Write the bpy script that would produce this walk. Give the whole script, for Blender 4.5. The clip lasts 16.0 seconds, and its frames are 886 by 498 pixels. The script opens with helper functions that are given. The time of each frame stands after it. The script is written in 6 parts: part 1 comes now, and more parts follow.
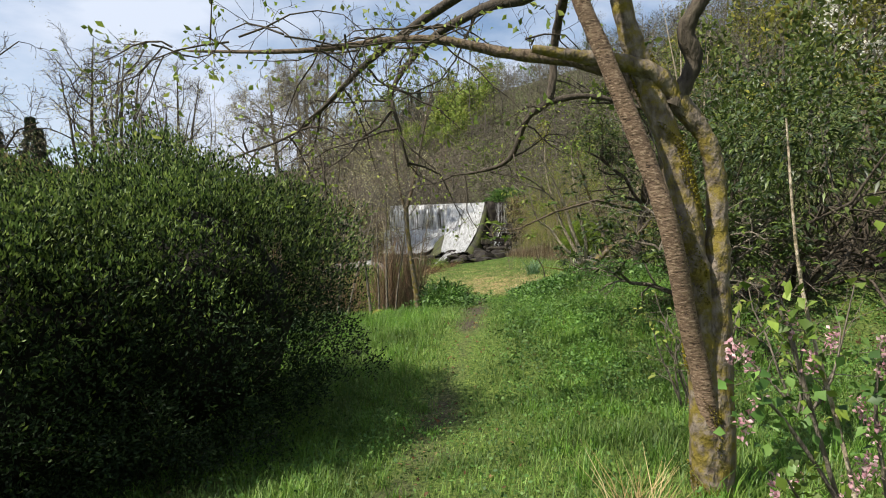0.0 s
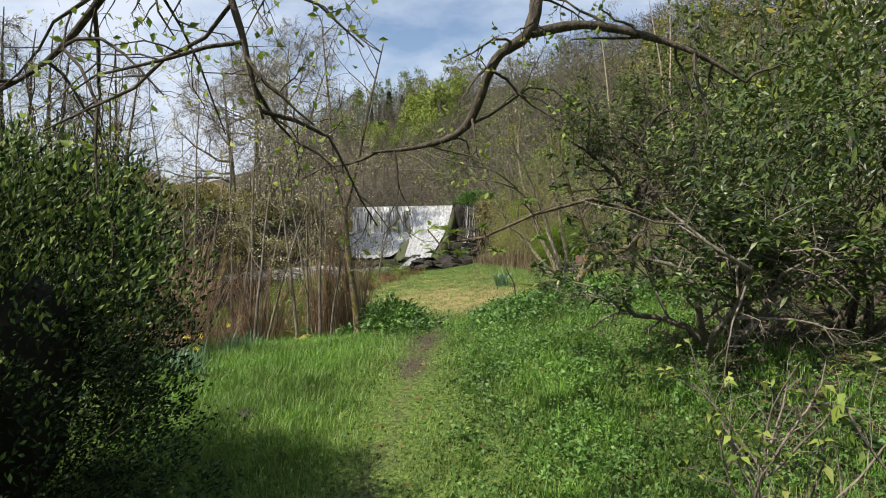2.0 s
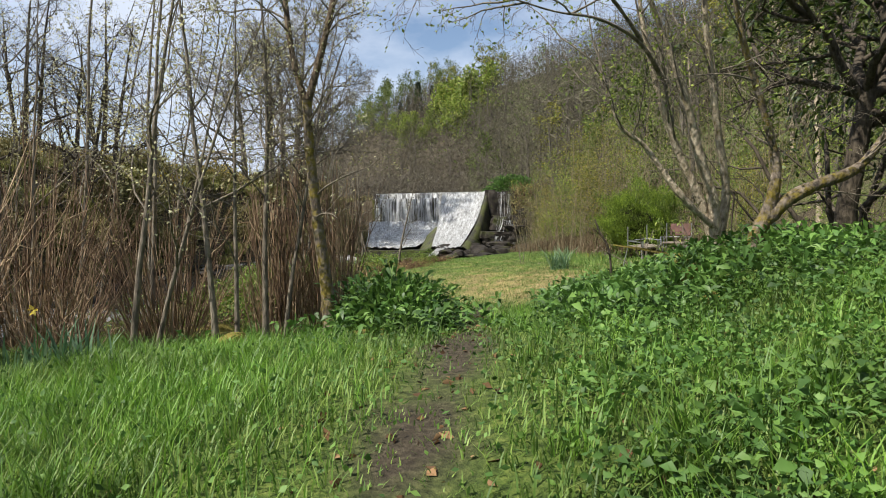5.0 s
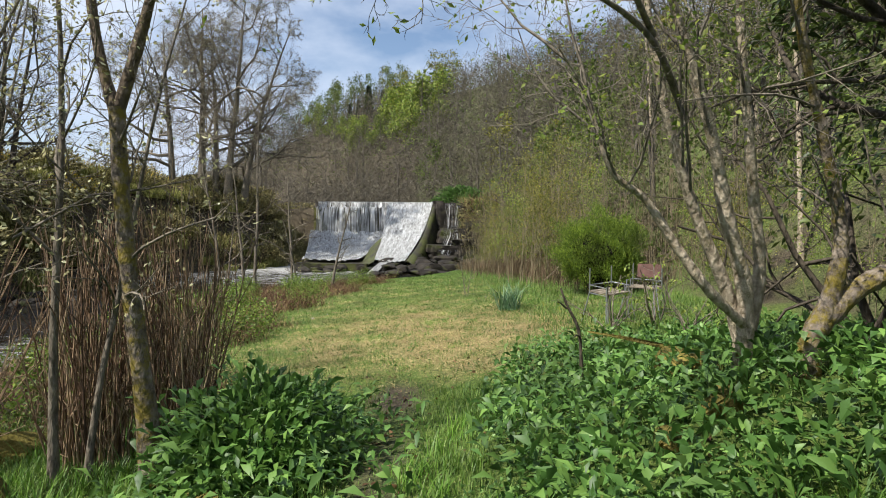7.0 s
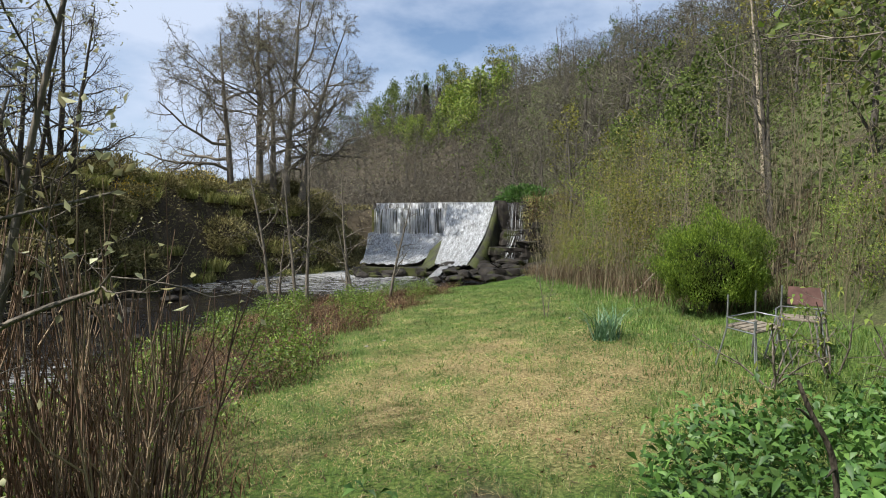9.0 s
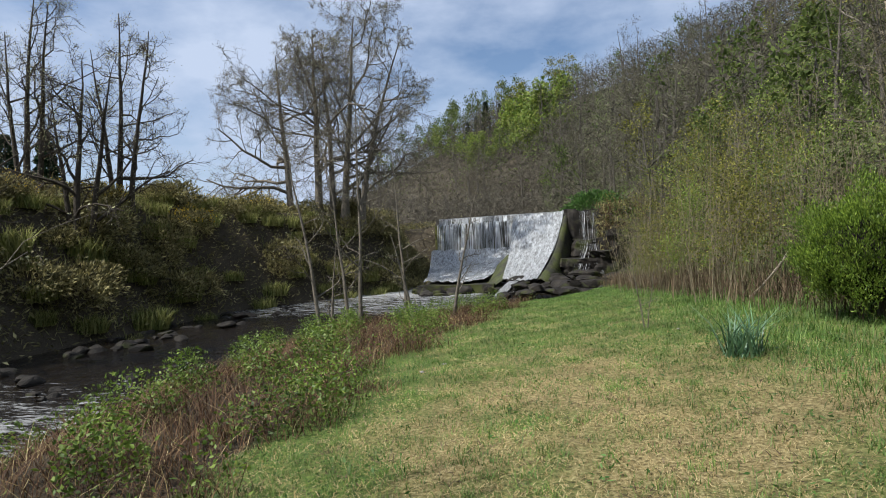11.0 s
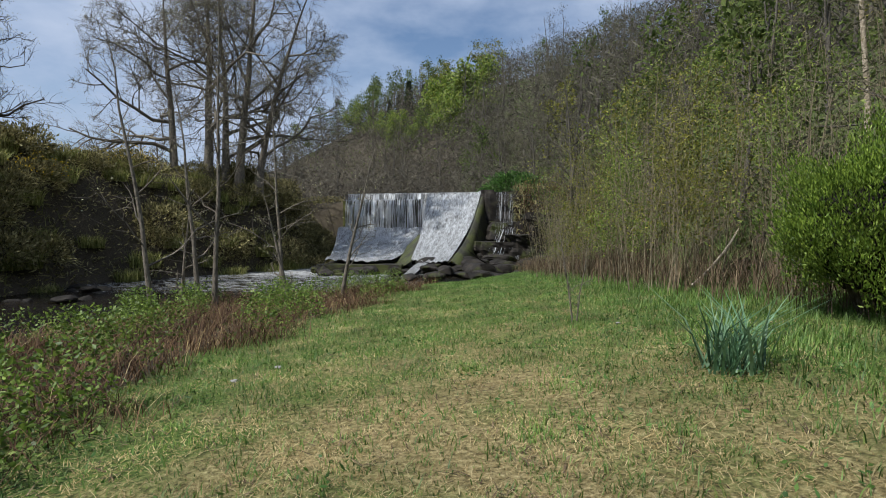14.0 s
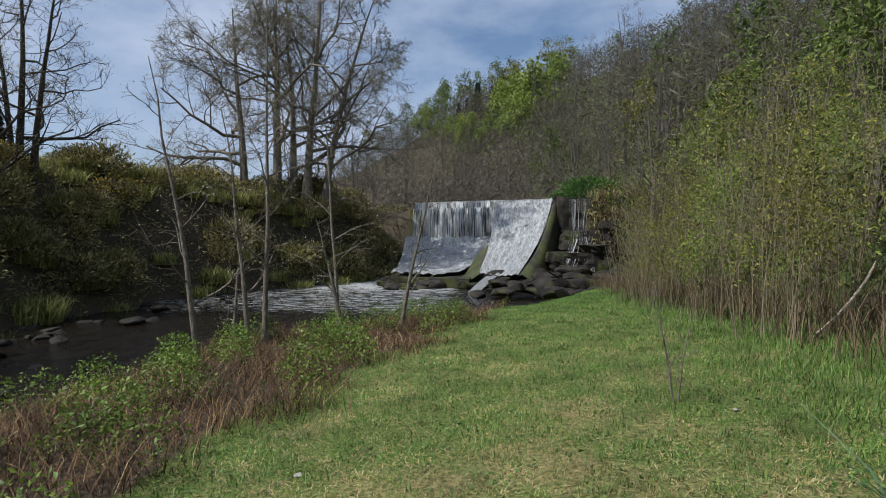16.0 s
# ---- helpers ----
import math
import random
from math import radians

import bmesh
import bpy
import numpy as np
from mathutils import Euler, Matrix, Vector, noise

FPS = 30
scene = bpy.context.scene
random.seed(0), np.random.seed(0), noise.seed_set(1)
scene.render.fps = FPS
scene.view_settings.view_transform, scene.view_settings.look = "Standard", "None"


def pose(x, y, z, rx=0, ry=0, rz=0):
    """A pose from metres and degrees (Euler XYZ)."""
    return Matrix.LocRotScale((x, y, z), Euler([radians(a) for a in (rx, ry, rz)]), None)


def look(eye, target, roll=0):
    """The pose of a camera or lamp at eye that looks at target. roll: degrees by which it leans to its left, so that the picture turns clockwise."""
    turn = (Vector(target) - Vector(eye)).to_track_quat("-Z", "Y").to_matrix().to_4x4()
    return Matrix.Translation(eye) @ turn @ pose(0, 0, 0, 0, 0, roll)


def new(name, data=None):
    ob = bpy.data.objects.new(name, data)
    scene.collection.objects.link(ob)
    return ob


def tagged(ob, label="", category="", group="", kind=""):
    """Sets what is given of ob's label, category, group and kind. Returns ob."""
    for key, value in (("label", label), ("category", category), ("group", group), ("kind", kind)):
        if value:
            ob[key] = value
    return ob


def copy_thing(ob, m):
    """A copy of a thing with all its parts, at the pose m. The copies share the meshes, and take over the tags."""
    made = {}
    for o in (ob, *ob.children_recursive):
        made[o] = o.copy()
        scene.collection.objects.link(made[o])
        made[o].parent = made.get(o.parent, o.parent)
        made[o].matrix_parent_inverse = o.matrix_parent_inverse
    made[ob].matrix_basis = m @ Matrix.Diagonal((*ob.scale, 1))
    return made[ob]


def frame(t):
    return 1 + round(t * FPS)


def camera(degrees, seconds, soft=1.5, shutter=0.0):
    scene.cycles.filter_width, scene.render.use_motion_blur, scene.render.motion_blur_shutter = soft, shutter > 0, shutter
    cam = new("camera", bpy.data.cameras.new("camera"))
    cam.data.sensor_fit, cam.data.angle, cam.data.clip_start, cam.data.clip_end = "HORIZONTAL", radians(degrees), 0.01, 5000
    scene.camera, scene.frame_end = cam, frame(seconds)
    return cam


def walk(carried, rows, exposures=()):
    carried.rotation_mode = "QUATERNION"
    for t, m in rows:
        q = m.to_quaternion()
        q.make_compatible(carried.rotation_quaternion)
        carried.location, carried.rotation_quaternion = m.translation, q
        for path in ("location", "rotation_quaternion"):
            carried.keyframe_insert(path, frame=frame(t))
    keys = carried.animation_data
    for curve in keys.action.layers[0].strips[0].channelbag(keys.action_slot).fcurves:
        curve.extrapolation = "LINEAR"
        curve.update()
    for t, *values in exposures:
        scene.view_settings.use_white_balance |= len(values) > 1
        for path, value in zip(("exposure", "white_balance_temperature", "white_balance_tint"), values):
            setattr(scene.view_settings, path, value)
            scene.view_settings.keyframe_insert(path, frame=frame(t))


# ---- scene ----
cam = camera(75.0, 16.0, 1.0)
PATH = [
    (0.0, (-0.000, 0.002, 2.258), (-0.626, 9.969, 1.737), -1.69),
    (0.5, (0.079, 0.410, 2.434), (-0.704, 10.371, 2.025), -1.93),
    (1.0, (0.157, 0.953, 2.535), (0.352, 10.943, 2.140), -0.37),
    (1.5, (0.221, 1.608, 2.467), (0.449, 11.597, 2.060), -0.17),
    (2.0, (0.233, 2.425, 2.251), (0.131, 12.413, 1.774), -0.63),
    (2.5, (0.204, 3.309, 2.016), (-0.109, 13.289, 1.466), -0.64),
    (3.0, (0.115, 4.129, 1.795), (0.436, 14.114, 1.351), 0.69),
    (3.5, (0.025, 4.997, 1.552), (0.312, 14.982, 1.080), -0.00),
    (4.0, (-0.051, 5.769, 1.321), (-0.246, 15.754, 0.805), 0.30),
    (4.2, (-0.077, 6.033, 1.268), (-0.727, 15.995, 0.699), -0.46),
    (5.2, (0.083, 7.187, 1.412), (-0.515, 17.157, 0.945), -0.40),
    (6.3, (0.244, 8.340, 1.556), (-0.304, 18.318, 1.191), -0.34),
    (6.5, (0.265, 8.552, 1.633), (0.012, 18.543, 1.293), 0.70),
    (7.0, (0.268, 8.886, 1.846), (0.534, 18.875, 1.452), 0.97),
    (7.5, (0.218, 9.381, 1.946), (0.121, 19.372, 1.537), 1.04),
    (8.0, (0.176, 9.886, 2.038), (-0.398, 19.859, 1.582), 0.31),
    (8.2, (0.153, 10.068, 2.059), (-0.503, 20.038, 1.633), 0.34),
    (10.3, (-0.255, 12.210, 1.858), (-1.235, 22.153, 1.428), -0.73),
    (10.5, (-0.264, 12.415, 1.814), (-1.394, 22.345, 1.453), -1.16),
    (11.0, (-0.189, 12.799, 1.650), (-2.063, 22.622, 1.600), -2.58),
    (11.5, (-0.073, 13.329, 1.448), (-2.261, 23.081, 1.130), -3.10),
    (12.0, (-0.002, 14.085, 1.238), (-1.255, 24.000, 0.886), -1.22),
    (12.5, (0.086, 14.601, 1.169), (-0.611, 24.573, 0.891), 0.29),
    (13.0, (0.131, 14.962, 1.219), (-0.596, 24.928, 0.835), 0.08),
    (13.5, (0.073, 15.302, 1.246), (-0.555, 25.277, 0.902), 0.79),
    (14.0, (-0.012, 15.596, 1.263), (-0.492, 25.579, 0.921), 0.33),
    (14.5, (-0.122, 16.050, 1.267), (-1.152, 25.988, 0.831), -1.08),
    (15.0, (-0.137, 16.334, 1.325), (-1.689, 26.205, 0.951), -1.73),
    (15.5, (-0.032, 16.595, 1.476), (-2.006, 26.392, 1.129), -1.89),
    (16.0, (0.000, 16.816, 1.781), (-1.697, 26.665, 1.453), -0.38),
]
walk(cam, [(t, look(eye, target, roll)) for t, eye, target, roll in PATH], [(0, 0.75, 6650, 10), (6.5, 0.75, 6450, 10), (11, 0.42, 6020, 10), (16, 0.15, 5900, 10)])

# ---- world, sun ----
SUN_AZ, SUN_EL = radians(-122.0), radians(54.0)
SUN_WAY = Vector((math.sin(SUN_AZ) * math.cos(SUN_EL), math.cos(SUN_AZ) * math.cos(SUN_EL), math.sin(SUN_EL)))
world = bpy.data.worlds.new("sky")
scene.world = world
world.use_nodes = True
wn, wl = world.node_tree.nodes, world.node_tree.links
wn.clear()
w_out = wn.new("ShaderNodeOutputWorld")
w_bg = wn.new("ShaderNodeBackground")
w_sky = wn.new("ShaderNodeTexSky")
w_sky.sky_type, w_sky.sun_disc = "NISHITA", False
w_sky.sun_elevation, w_sky.sun_rotation = SUN_EL, SUN_AZ
w_co = wn.new("ShaderNodeTexCoord")
w_map = wn.new("ShaderNodeMapping")
w_map.inputs["Scale"].default_value = (1.0, 1.0, 2.2)
w_map.inputs["Location"].default_value = (0.35, 0.1, 0.2)
w_noise = wn.new("ShaderNodeTexNoise")
w_noise.inputs["Scale"].default_value, w_noise.inputs["Detail"].default_value, w_noise.inputs["Roughness"].default_value = 3.2, 7.0, 0.55
w_ramp = wn.new("ShaderNodeValToRGB")
w_ramp.color_ramp.elements[0].position, w_ramp.color_ramp.elements[1].position = 0.33, 0.62
w_mix = wn.new("ShaderNodeMix")
w_mix.data_type = "RGBA"
w_mix.inputs["B"].default_value = (4.9, 5.5, 6.6, 1)
w_bg.inputs["Strength"].default_value = 0.092
wl.new(w_co.outputs["Generated"], w_map.inputs["Vector"])
wl.new(w_map.outputs["Vector"], w_noise.inputs["Vector"])
wl.new(w_noise.outputs["Fac"], w_ramp.inputs["Fac"])
wl.new(w_ramp.outputs["Color"], w_mix.inputs["Factor"])
wl.new(w_sky.outputs["Color"], w_mix.inputs["A"])
wl.new(w_mix.outputs["Result"], w_bg.inputs["Color"])
wl.new(w_bg.outputs["Background"], w_out.inputs["Surface"])
sun_data = bpy.data.lights.new("sun", "SUN")
sun_data.energy, sun_data.angle, sun_data.color = 5.0, radians(0.6), (1.0, 0.95, 0.85)
sun = new("sun", sun_data)
sun.matrix_world = look(SUN_WAY * 80, (0, 0, 0))

# ---- materials ----


def material(name, rough=0.8):
    m = bpy.data.materials.new(name)
    m.use_nodes = True
    b = m.node_tree.nodes["Principled BSDF"]
    b.inputs["Roughness"].default_value = rough
    b.inputs["Specular IOR Level"].default_value = 0.2 if rough >= 0.65 else 0.4
    return m, m.node_tree.nodes, m.node_tree.links, b


def ramp(nodes, stops):
    r = nodes.new("ShaderNodeValToRGB")
    e = r.color_ramp.elements
    e[0].position, e[0].color = stops[0][0], (*stops[0][1], 1)
    e[1].position, e[1].color = stops[-1][0], (*stops[-1][1], 1)
    for p, c in stops[1:-1]:
        e.new(p).color = (*c, 1)
    return r


def noise_node(nodes, links, scale, detail=4.0, stretch=None, rough=0.55, coords="Object"):
    n = nodes.new("ShaderNodeTexNoise")
    n.inputs["Scale"].default_value, n.inputs["Detail"].default_value, n.inputs["Roughness"].default_value = scale, detail, rough
    c = nodes.new("ShaderNodeTexCoord")
    if stretch:
        mp = nodes.new("ShaderNodeMapping")
        mp.inputs["Scale"].default_value = stretch
        links.new(c.outputs[coords], mp.inputs["Vector"])
        links.new(mp.outputs["Vector"], n.inputs["Vector"])
    else:
        links.new(c.outputs[coords], n.inputs["Vector"])
    return n


def bump(nodes, links, b, source, strength, distance):
    k = nodes.new("ShaderNodeBump")
    k.inputs["Strength"].default_value, k.inputs["Distance"].default_value = strength, distance
    links.new(source, k.inputs["Height"])
    links.new(k.outputs["Normal"], b.inputs["Normal"])


def mix_col(nodes, links, fac, a, b):
    m = nodes.new("ShaderNodeMix")
    m.data_type = "RGBA"
    for sock, v in (("Factor", fac), ("A", a), ("B", b)):
        if isinstance(v, bpy.types.NodeSocket):
            links.new(v, m.inputs[sock])
        elif sock == "Factor":
            m.inputs[sock].default_value = v
        else:
            m.inputs[sock].default_value = (*v, 1)
    return m.outputs["Result"]


def leaf_material(name, dark, mid, light, rough=0.55, through_light=0.3):
    """Leaves that vary one by one between three colours and let some light through."""
    m, n, l, b = material(name, rough)
    g = n.new("ShaderNodeNewGeometry")
    r = ramp(n, [(0.0, dark), (0.5, mid), (1.0, light)])
    if name == "brown_cane":
        info = n.new("ShaderNodeObjectInfo")
        l.new(info.outputs["Random"], r.inputs["Fac"])
    else:
        l.new(g.outputs["Random Per Island"], r.inputs["Fac"])
    big = noise_node(n, l, 1.3, 2.0)
    hue = n.new("ShaderNodeHueSaturation")
    mul = n.new("ShaderNodeMapRange")
    mul.inputs["From Min"].default_value, mul.inputs["From Max"].default_value = 0.3, 0.7
    mul.inputs["To Min"].default_value, mul.inputs["To Max"].default_value = 0.58, 1.38
    l.new(big.outputs["Fac"], mul.inputs["Value"])
    l.new(mul.outputs["Result"], hue.inputs["Value"])
    l.new(r.outputs["Color"], hue.inputs["Color"])
    l.new(hue.outputs["Color"], b.inputs["Base Color"])
    t = n.new("ShaderNodeBsdfTranslucent")
    l.new(hue.outputs["Color"], t.inputs["Color"])
    mx = n.new("ShaderNodeMixShader")
    mx.inputs["Fac"].default_value = through_light
    l.new(b.outputs["BSDF"], mx.inputs[1])
    l.new(t.outputs["BSDF"], mx.inputs[2])
    l.new(mx.outputs["Shader"], n["Material Output"].inputs["Surface"])
    return m


def bark_material(name, dark, light, moss=None, rings=False, moss_at=0.55, fine=30.0):
    m, n, l, b = material(name, 0.85)
    a = noise_node(n, l, fine, 5.0, (1, 1, 2.6) if rings else (1, 1, 0.6 if moss else 0.3))
    r = ramp(n, [(0.3, dark), (0.7, light)])
    l.new(a.outputs["Fac"], r.inputs["Fac"])
    col = r.outputs["Color"]
    blot = noise_node(n, l, 11.0, 8.0, rough=0.72)
    if moss:
        k = ramp(n, [(moss_at - 0.06, (0, 0, 0)), (moss_at + 0.08, (1, 1, 1))])
        l.new(blot.outputs["Fac"], k.inputs["Fac"])
        col = mix_col(n, l, k.outputs["Color"], col, moss)
    if rings:
        dash = noise_node(n, l, 42.0, 4.0, (1, 1, 2.6), 0.6)
        cut = ramp(n, [(0.54, (0, 0, 0)), (0.62, (1, 1, 1))])
        l.new(dash.outputs["Fac"], cut.inputs["Fac"])
        col = mix_col(n, l, cut.outputs["Color"], col, (0.30, 0.22, 0.15))
        dark = ramp(n, [(0.36, (1, 1, 1)), (0.42, (0, 0, 0))])
        l.new(dash.outputs["Fac"], dark.inputs["Fac"])
        col = mix_col(n, l, dark.outputs["Color"], col, (0.05, 0.034, 0.024))
        a = dash
    l.new(col, b.inputs["Base Color"])
    bump(n, l, b, a.outputs["Fac"], 1.0, 0.010 if rings else 0.035)
    return m


def stone_material(name, dark, mid, light, scale=3.0, moss=None, rough=0.8, moss_at=0.55):
    m, n, l, b = material(name, rough)
    a = noise_node(n, l, scale, 8.0, rough=0.65)
    r = ramp(n, [(0.3, dark), (0.52, mid), (0.75, light)])
    l.new(a.outputs["Fac"], r.inputs["Fac"])
    col = r.outputs["Color"]
    if moss:
        k = noise_node(n, l, scale * 0.5, 4.0)
        kr = ramp(n, [(moss_at - 0.06, (0, 0, 0)), (moss_at + 0.06, (1, 1, 1))])
        l.new(k.outputs["Fac"], kr.inputs["Fac"])
        col = mix_col(n, l, kr.outputs["Color"], col, moss)
    l.new(col, b.inputs["Base Color"])
    fine = noise_node(n, l, scale * 9, 6.0)
    bump(n, l, b, fine.outputs["Fac"], 0.6, 0.05)
    return m


def plain(name, colour, rough=0.6, metal=0.0, vary=0.2, scale=25.0):
    m, n, l, b = material(name, rough)
    a = noise_node(n, l, scale, 5.0)
    r = ramp(n, [(0.3, [c * (1 - vary) for c in colour]), (0.7, [min(1, c * (1 + vary)) for c in colour])])
    l.new(a.outputs["Fac"], r.inputs["Fac"])
    l.new(r.outputs["Color"], b.inputs["Base Color"])
    b.inputs["Metallic"].default_value = metal
    bump(n, l, b, a.outputs["Fac"], 0.3, 0.004)
    return m


M = {}
M["yew"] = leaf_material("yew_needles", (0.006, 0.012, 0.005), (0.015, 0.030, 0.011), (0.05, 0.078, 0.026), 0.75, 0.12)
M["rhodo"] = leaf_material("rhododendron_leaf", (0.016, 0.030, 0.007), (0.038, 0.066, 0.013), (0.11, 0.15, 0.028), 0.45, 0.22)
M["spring"] = leaf_material("spring_leaf", (0.10, 0.16, 0.02), (0.19, 0.26, 0.04), (0.33, 0.36, 0.08), 0.6, 0.4)
M["willow"] = leaf_material("willow_leaf", (0.07, 0.075, 0.014), (0.165, 0.168, 0.026), (0.33, 0.305, 0.05), 0.6, 0.35)
M["catkin"] = leaf_material("pale_bud", (0.25, 0.22, 0.10), (0.38, 0.36, 0.18), (0.55, 0.55, 0.35), 0.7, 0.3)
M["herb"] = leaf_material("herb_leaf", (0.035, 0.085, 0.016), (0.075, 0.16, 0.03), (0.15, 0.26, 0.055), 0.5, 0.3)
M["nettle"] = leaf_material("groundcover_leaf", (0.036, 0.085, 0.016), (0.075, 0.165, 0.030), (0.15, 0.26, 0.055), 0.6, 0.32)
M["shrub"] = leaf_material("evergreen_shrub_leaf", (0.055, 0.095, 0.012), (0.13, 0.20, 0.022), (0.26, 0.34, 0.05), 0.5, 0.3)
M["herb_light"] = leaf_material("young_herb_leaf", (0.055, 0.095, 0.012), (0.12, 0.19, 0.025), (0.23, 0.31, 0.05), 0.55, 0.35)
M["gorse"] = leaf_material("gorse_leaf", (0.085, 0.078, 0.032), (0.20, 0.178, 0.075), (0.38, 0.33, 0.145), 0.7, 0.2)
M["dry_tussock"] = leaf_material("olive_tussock_blade", (0.10, 0.12, 0.03), (0.22, 0.23, 0.07), (0.42, 0.40, 0.15), 0.7, 0.3)
M["twig_haze"] = leaf_material("woodland_twig", (0.05, 0.043, 0.035), (0.11, 0.097, 0.077), (0.20, 0.18, 0.13), 0.85, 0.3)
# shoot colour is lightened to carry the sunlit top of the yew
M["shoot"] = leaf_material("yew_sunlit_shoot", (0.05, 0.09, 0.02), (0.11, 0.17, 0.035), (0.20, 0.26, 0.06), 0.6, 0.3)
M["gorse_flower"] = leaf_material("gorse_flower", (0.45, 0.30, 0.02), (0.6, 0.42, 0.03), (0.7, 0.52, 0.06), 0.7, 0.3)
M["wood_leaf"] = leaf_material("woodland_leaf", (0.06, 0.085, 0.02), (0.105, 0.14, 0.035), (0.18, 0.22, 0.06), 0.7, 0.4)
M["wood_dull"] = leaf_material("woodland_bud", (0.07, 0.065, 0.04), (0.115, 0.105, 0.065), (0.17, 0.16, 0.09), 0.8, 0.35)
M["conifer"] = leaf_material("conifer_needle", (0.012, 0.03, 0.014), (0.025, 0.05, 0.022), (0.045, 0.075, 0.03), 0.7, 0.1)
M["blade"] = leaf_material("grass_blade", (0.055, 0.115, 0.020), (0.115, 0.205, 0.035), (0.21, 0.29, 0.065), 0.55, 0.38)
M["lush"] = leaf_material("lush_grass_blade", (0.06, 0.14, 0.016), (0.11, 0.23, 0.025), (0.18, 0.31, 0.045), 0.5, 0.4)
M["straw"] = leaf_material("dry_straw", (0.24, 0.17, 0.07), (0.38, 0.29, 0.13), (0.55, 0.45, 0.24), 0.8, 0.2)
M["dead"] = leaf_material("dead_leaf", (0.06, 0.035, 0.018), (0.12, 0.065, 0.03), (0.24, 0.15, 0.075), 0.8, 0.15)
M["bluegreen"] = leaf_material("blue_green_blade", (0.06, 0.13, 0.065), (0.11, 0.21, 0.10), (0.22, 0.33, 0.19), 0.45, 0.25)
M["pink"] = leaf_material("pink_petal", (0.42, 0.20, 0.24), (0.54, 0.31, 0.34), (0.66, 0.48, 0.48), 0.6, 0.4)
M["yellow"] = leaf_material("daffodil_petal", (0.65, 0.45, 0.02), (0.8, 0.6, 0.04), (0.85, 0.72, 0.2), 0.6, 0.4)
M["blossom"] = leaf_material("white_blossom", (0.5, 0.5, 0.42), (0.65, 0.65, 0.58), (0.78, 0.78, 0.74), 0.7, 0.4)
M["moss"] = leaf_material("moss_tuft", (0.10, 0.085, 0.012), (0.19, 0.16, 0.022), (0.30, 0.26, 0.04), 0.9, 0.2)
M["bark_cherry"] = bark_material("cherry_bark", (0.11, 0.072, 0.048), (0.22, 0.15, 0.10), rings=True, fine=9.0)
M["bark_mid"] = bark_material("rough_brown_bark", (0.045, 0.032, 0.022), (0.19, 0.145, 0.10), moss=(0.12, 0.10, 0.02), moss_at=0.60)
M["bark_moss"] = bark_material("mossy_bark", (0.05, 0.037, 0.027), (0.26, 0.215, 0.17), moss=(0.16, 0.125, 0.025), moss_at=0.50, fine=22.0)
M["bark_grey"] = bark_material("grey_bark", (0.075, 0.063, 0.05), (0.25, 0.215, 0.165))
M["bark_dark"] = bark_material("dark_branch_bark", (0.03, 0.024, 0.018), (0.10, 0.082, 0.06))
M["bark_pale"] = bark_material("pale_branch_bark", (0.19, 0.15, 0.10), (0.52, 0.44, 0.33), moss=(0.15, 0.12, 0.045), moss_at=0.6)
M["thicket_bark"] = bark_material("willow_stem_bark", (0.10, 0.082, 0.05), (0.34, 0.28, 0.18))
M["bark_far"] = bark_material("woodland_bark", (0.05, 0.043, 0.036), (0.17, 0.15, 0.12))
M["cane"] = leaf_material("brown_cane", (0.11, 0.068, 0.046), (0.25, 0.165, 0.105), (0.44, 0.33, 0.21), 0.75, 0.05)
M["debris"] = leaf_material("brown_debris", (0.05, 0.032, 0.02), (0.11, 0.075, 0.045), (0.20, 0.15, 0.09), 0.85, 0.05)
M["rust"] = leaf_material("bramble_stem", (0.045, 0.024, 0.014), (0.095, 0.052, 0.028), (0.19, 0.12, 0.06), 0.8, 0.1)
M["stone"] = stone_material("wet_stone", (0.012, 0.010, 0.008), (0.030, 0.026, 0.021), (0.070, 0.062, 0.050), 2.2, moss=(0.05, 0.055, 0.015), rough=0.75, moss_at=0.55)
M["concrete"] = stone_material("weir_stone", (0.045, 0.04, 0.034), (0.11, 0.095, 0.075), (0.22, 0.19, 0.15), 1.6, moss=(0.10, 0.10, 0.02), rough=0.6, moss_at=0.5)
M["cliff"] = stone_material("dark_cliff_stone", (0.008, 0.007, 0.005), (0.022, 0.018, 0.014), (0.055, 0.046, 0.036), 2.6, moss=(0.035, 0.04, 0.010), rough=0.7, moss_at=0.60)
M["wet_side"] = stone_material("mossy_wet_masonry", (0.012, 0.011, 0.008), (0.035, 0.033, 0.018), (0.075, 0.07, 0.03), 2.2, moss=(0.055, 0.062, 0.012), rough=0.6, moss_at=0.52)
M["mossrock"] = stone_material("mossy_stone", (0.07, 0.06, 0.02), (0.15, 0.125, 0.03), (0.27, 0.22, 0.06), 5.0, rough=0.95)
M["chair_metal"] = plain("weathered_steel", (0.30, 0.31, 0.31), 0.45, 0.7)
M["chair_wood"] = plain("weathered_board", (0.20, 0.17, 0.13), 0.8, 0.0, 0.3, 12.0)
M["red_panel"] = plain("rusty_red_panel", (0.11, 0.06, 0.05), 0.7, 0.0, 0.3, 9.0)
M["green_shed"] = plain("pale_render", (0.28, 0.27, 0.24), 0.8)


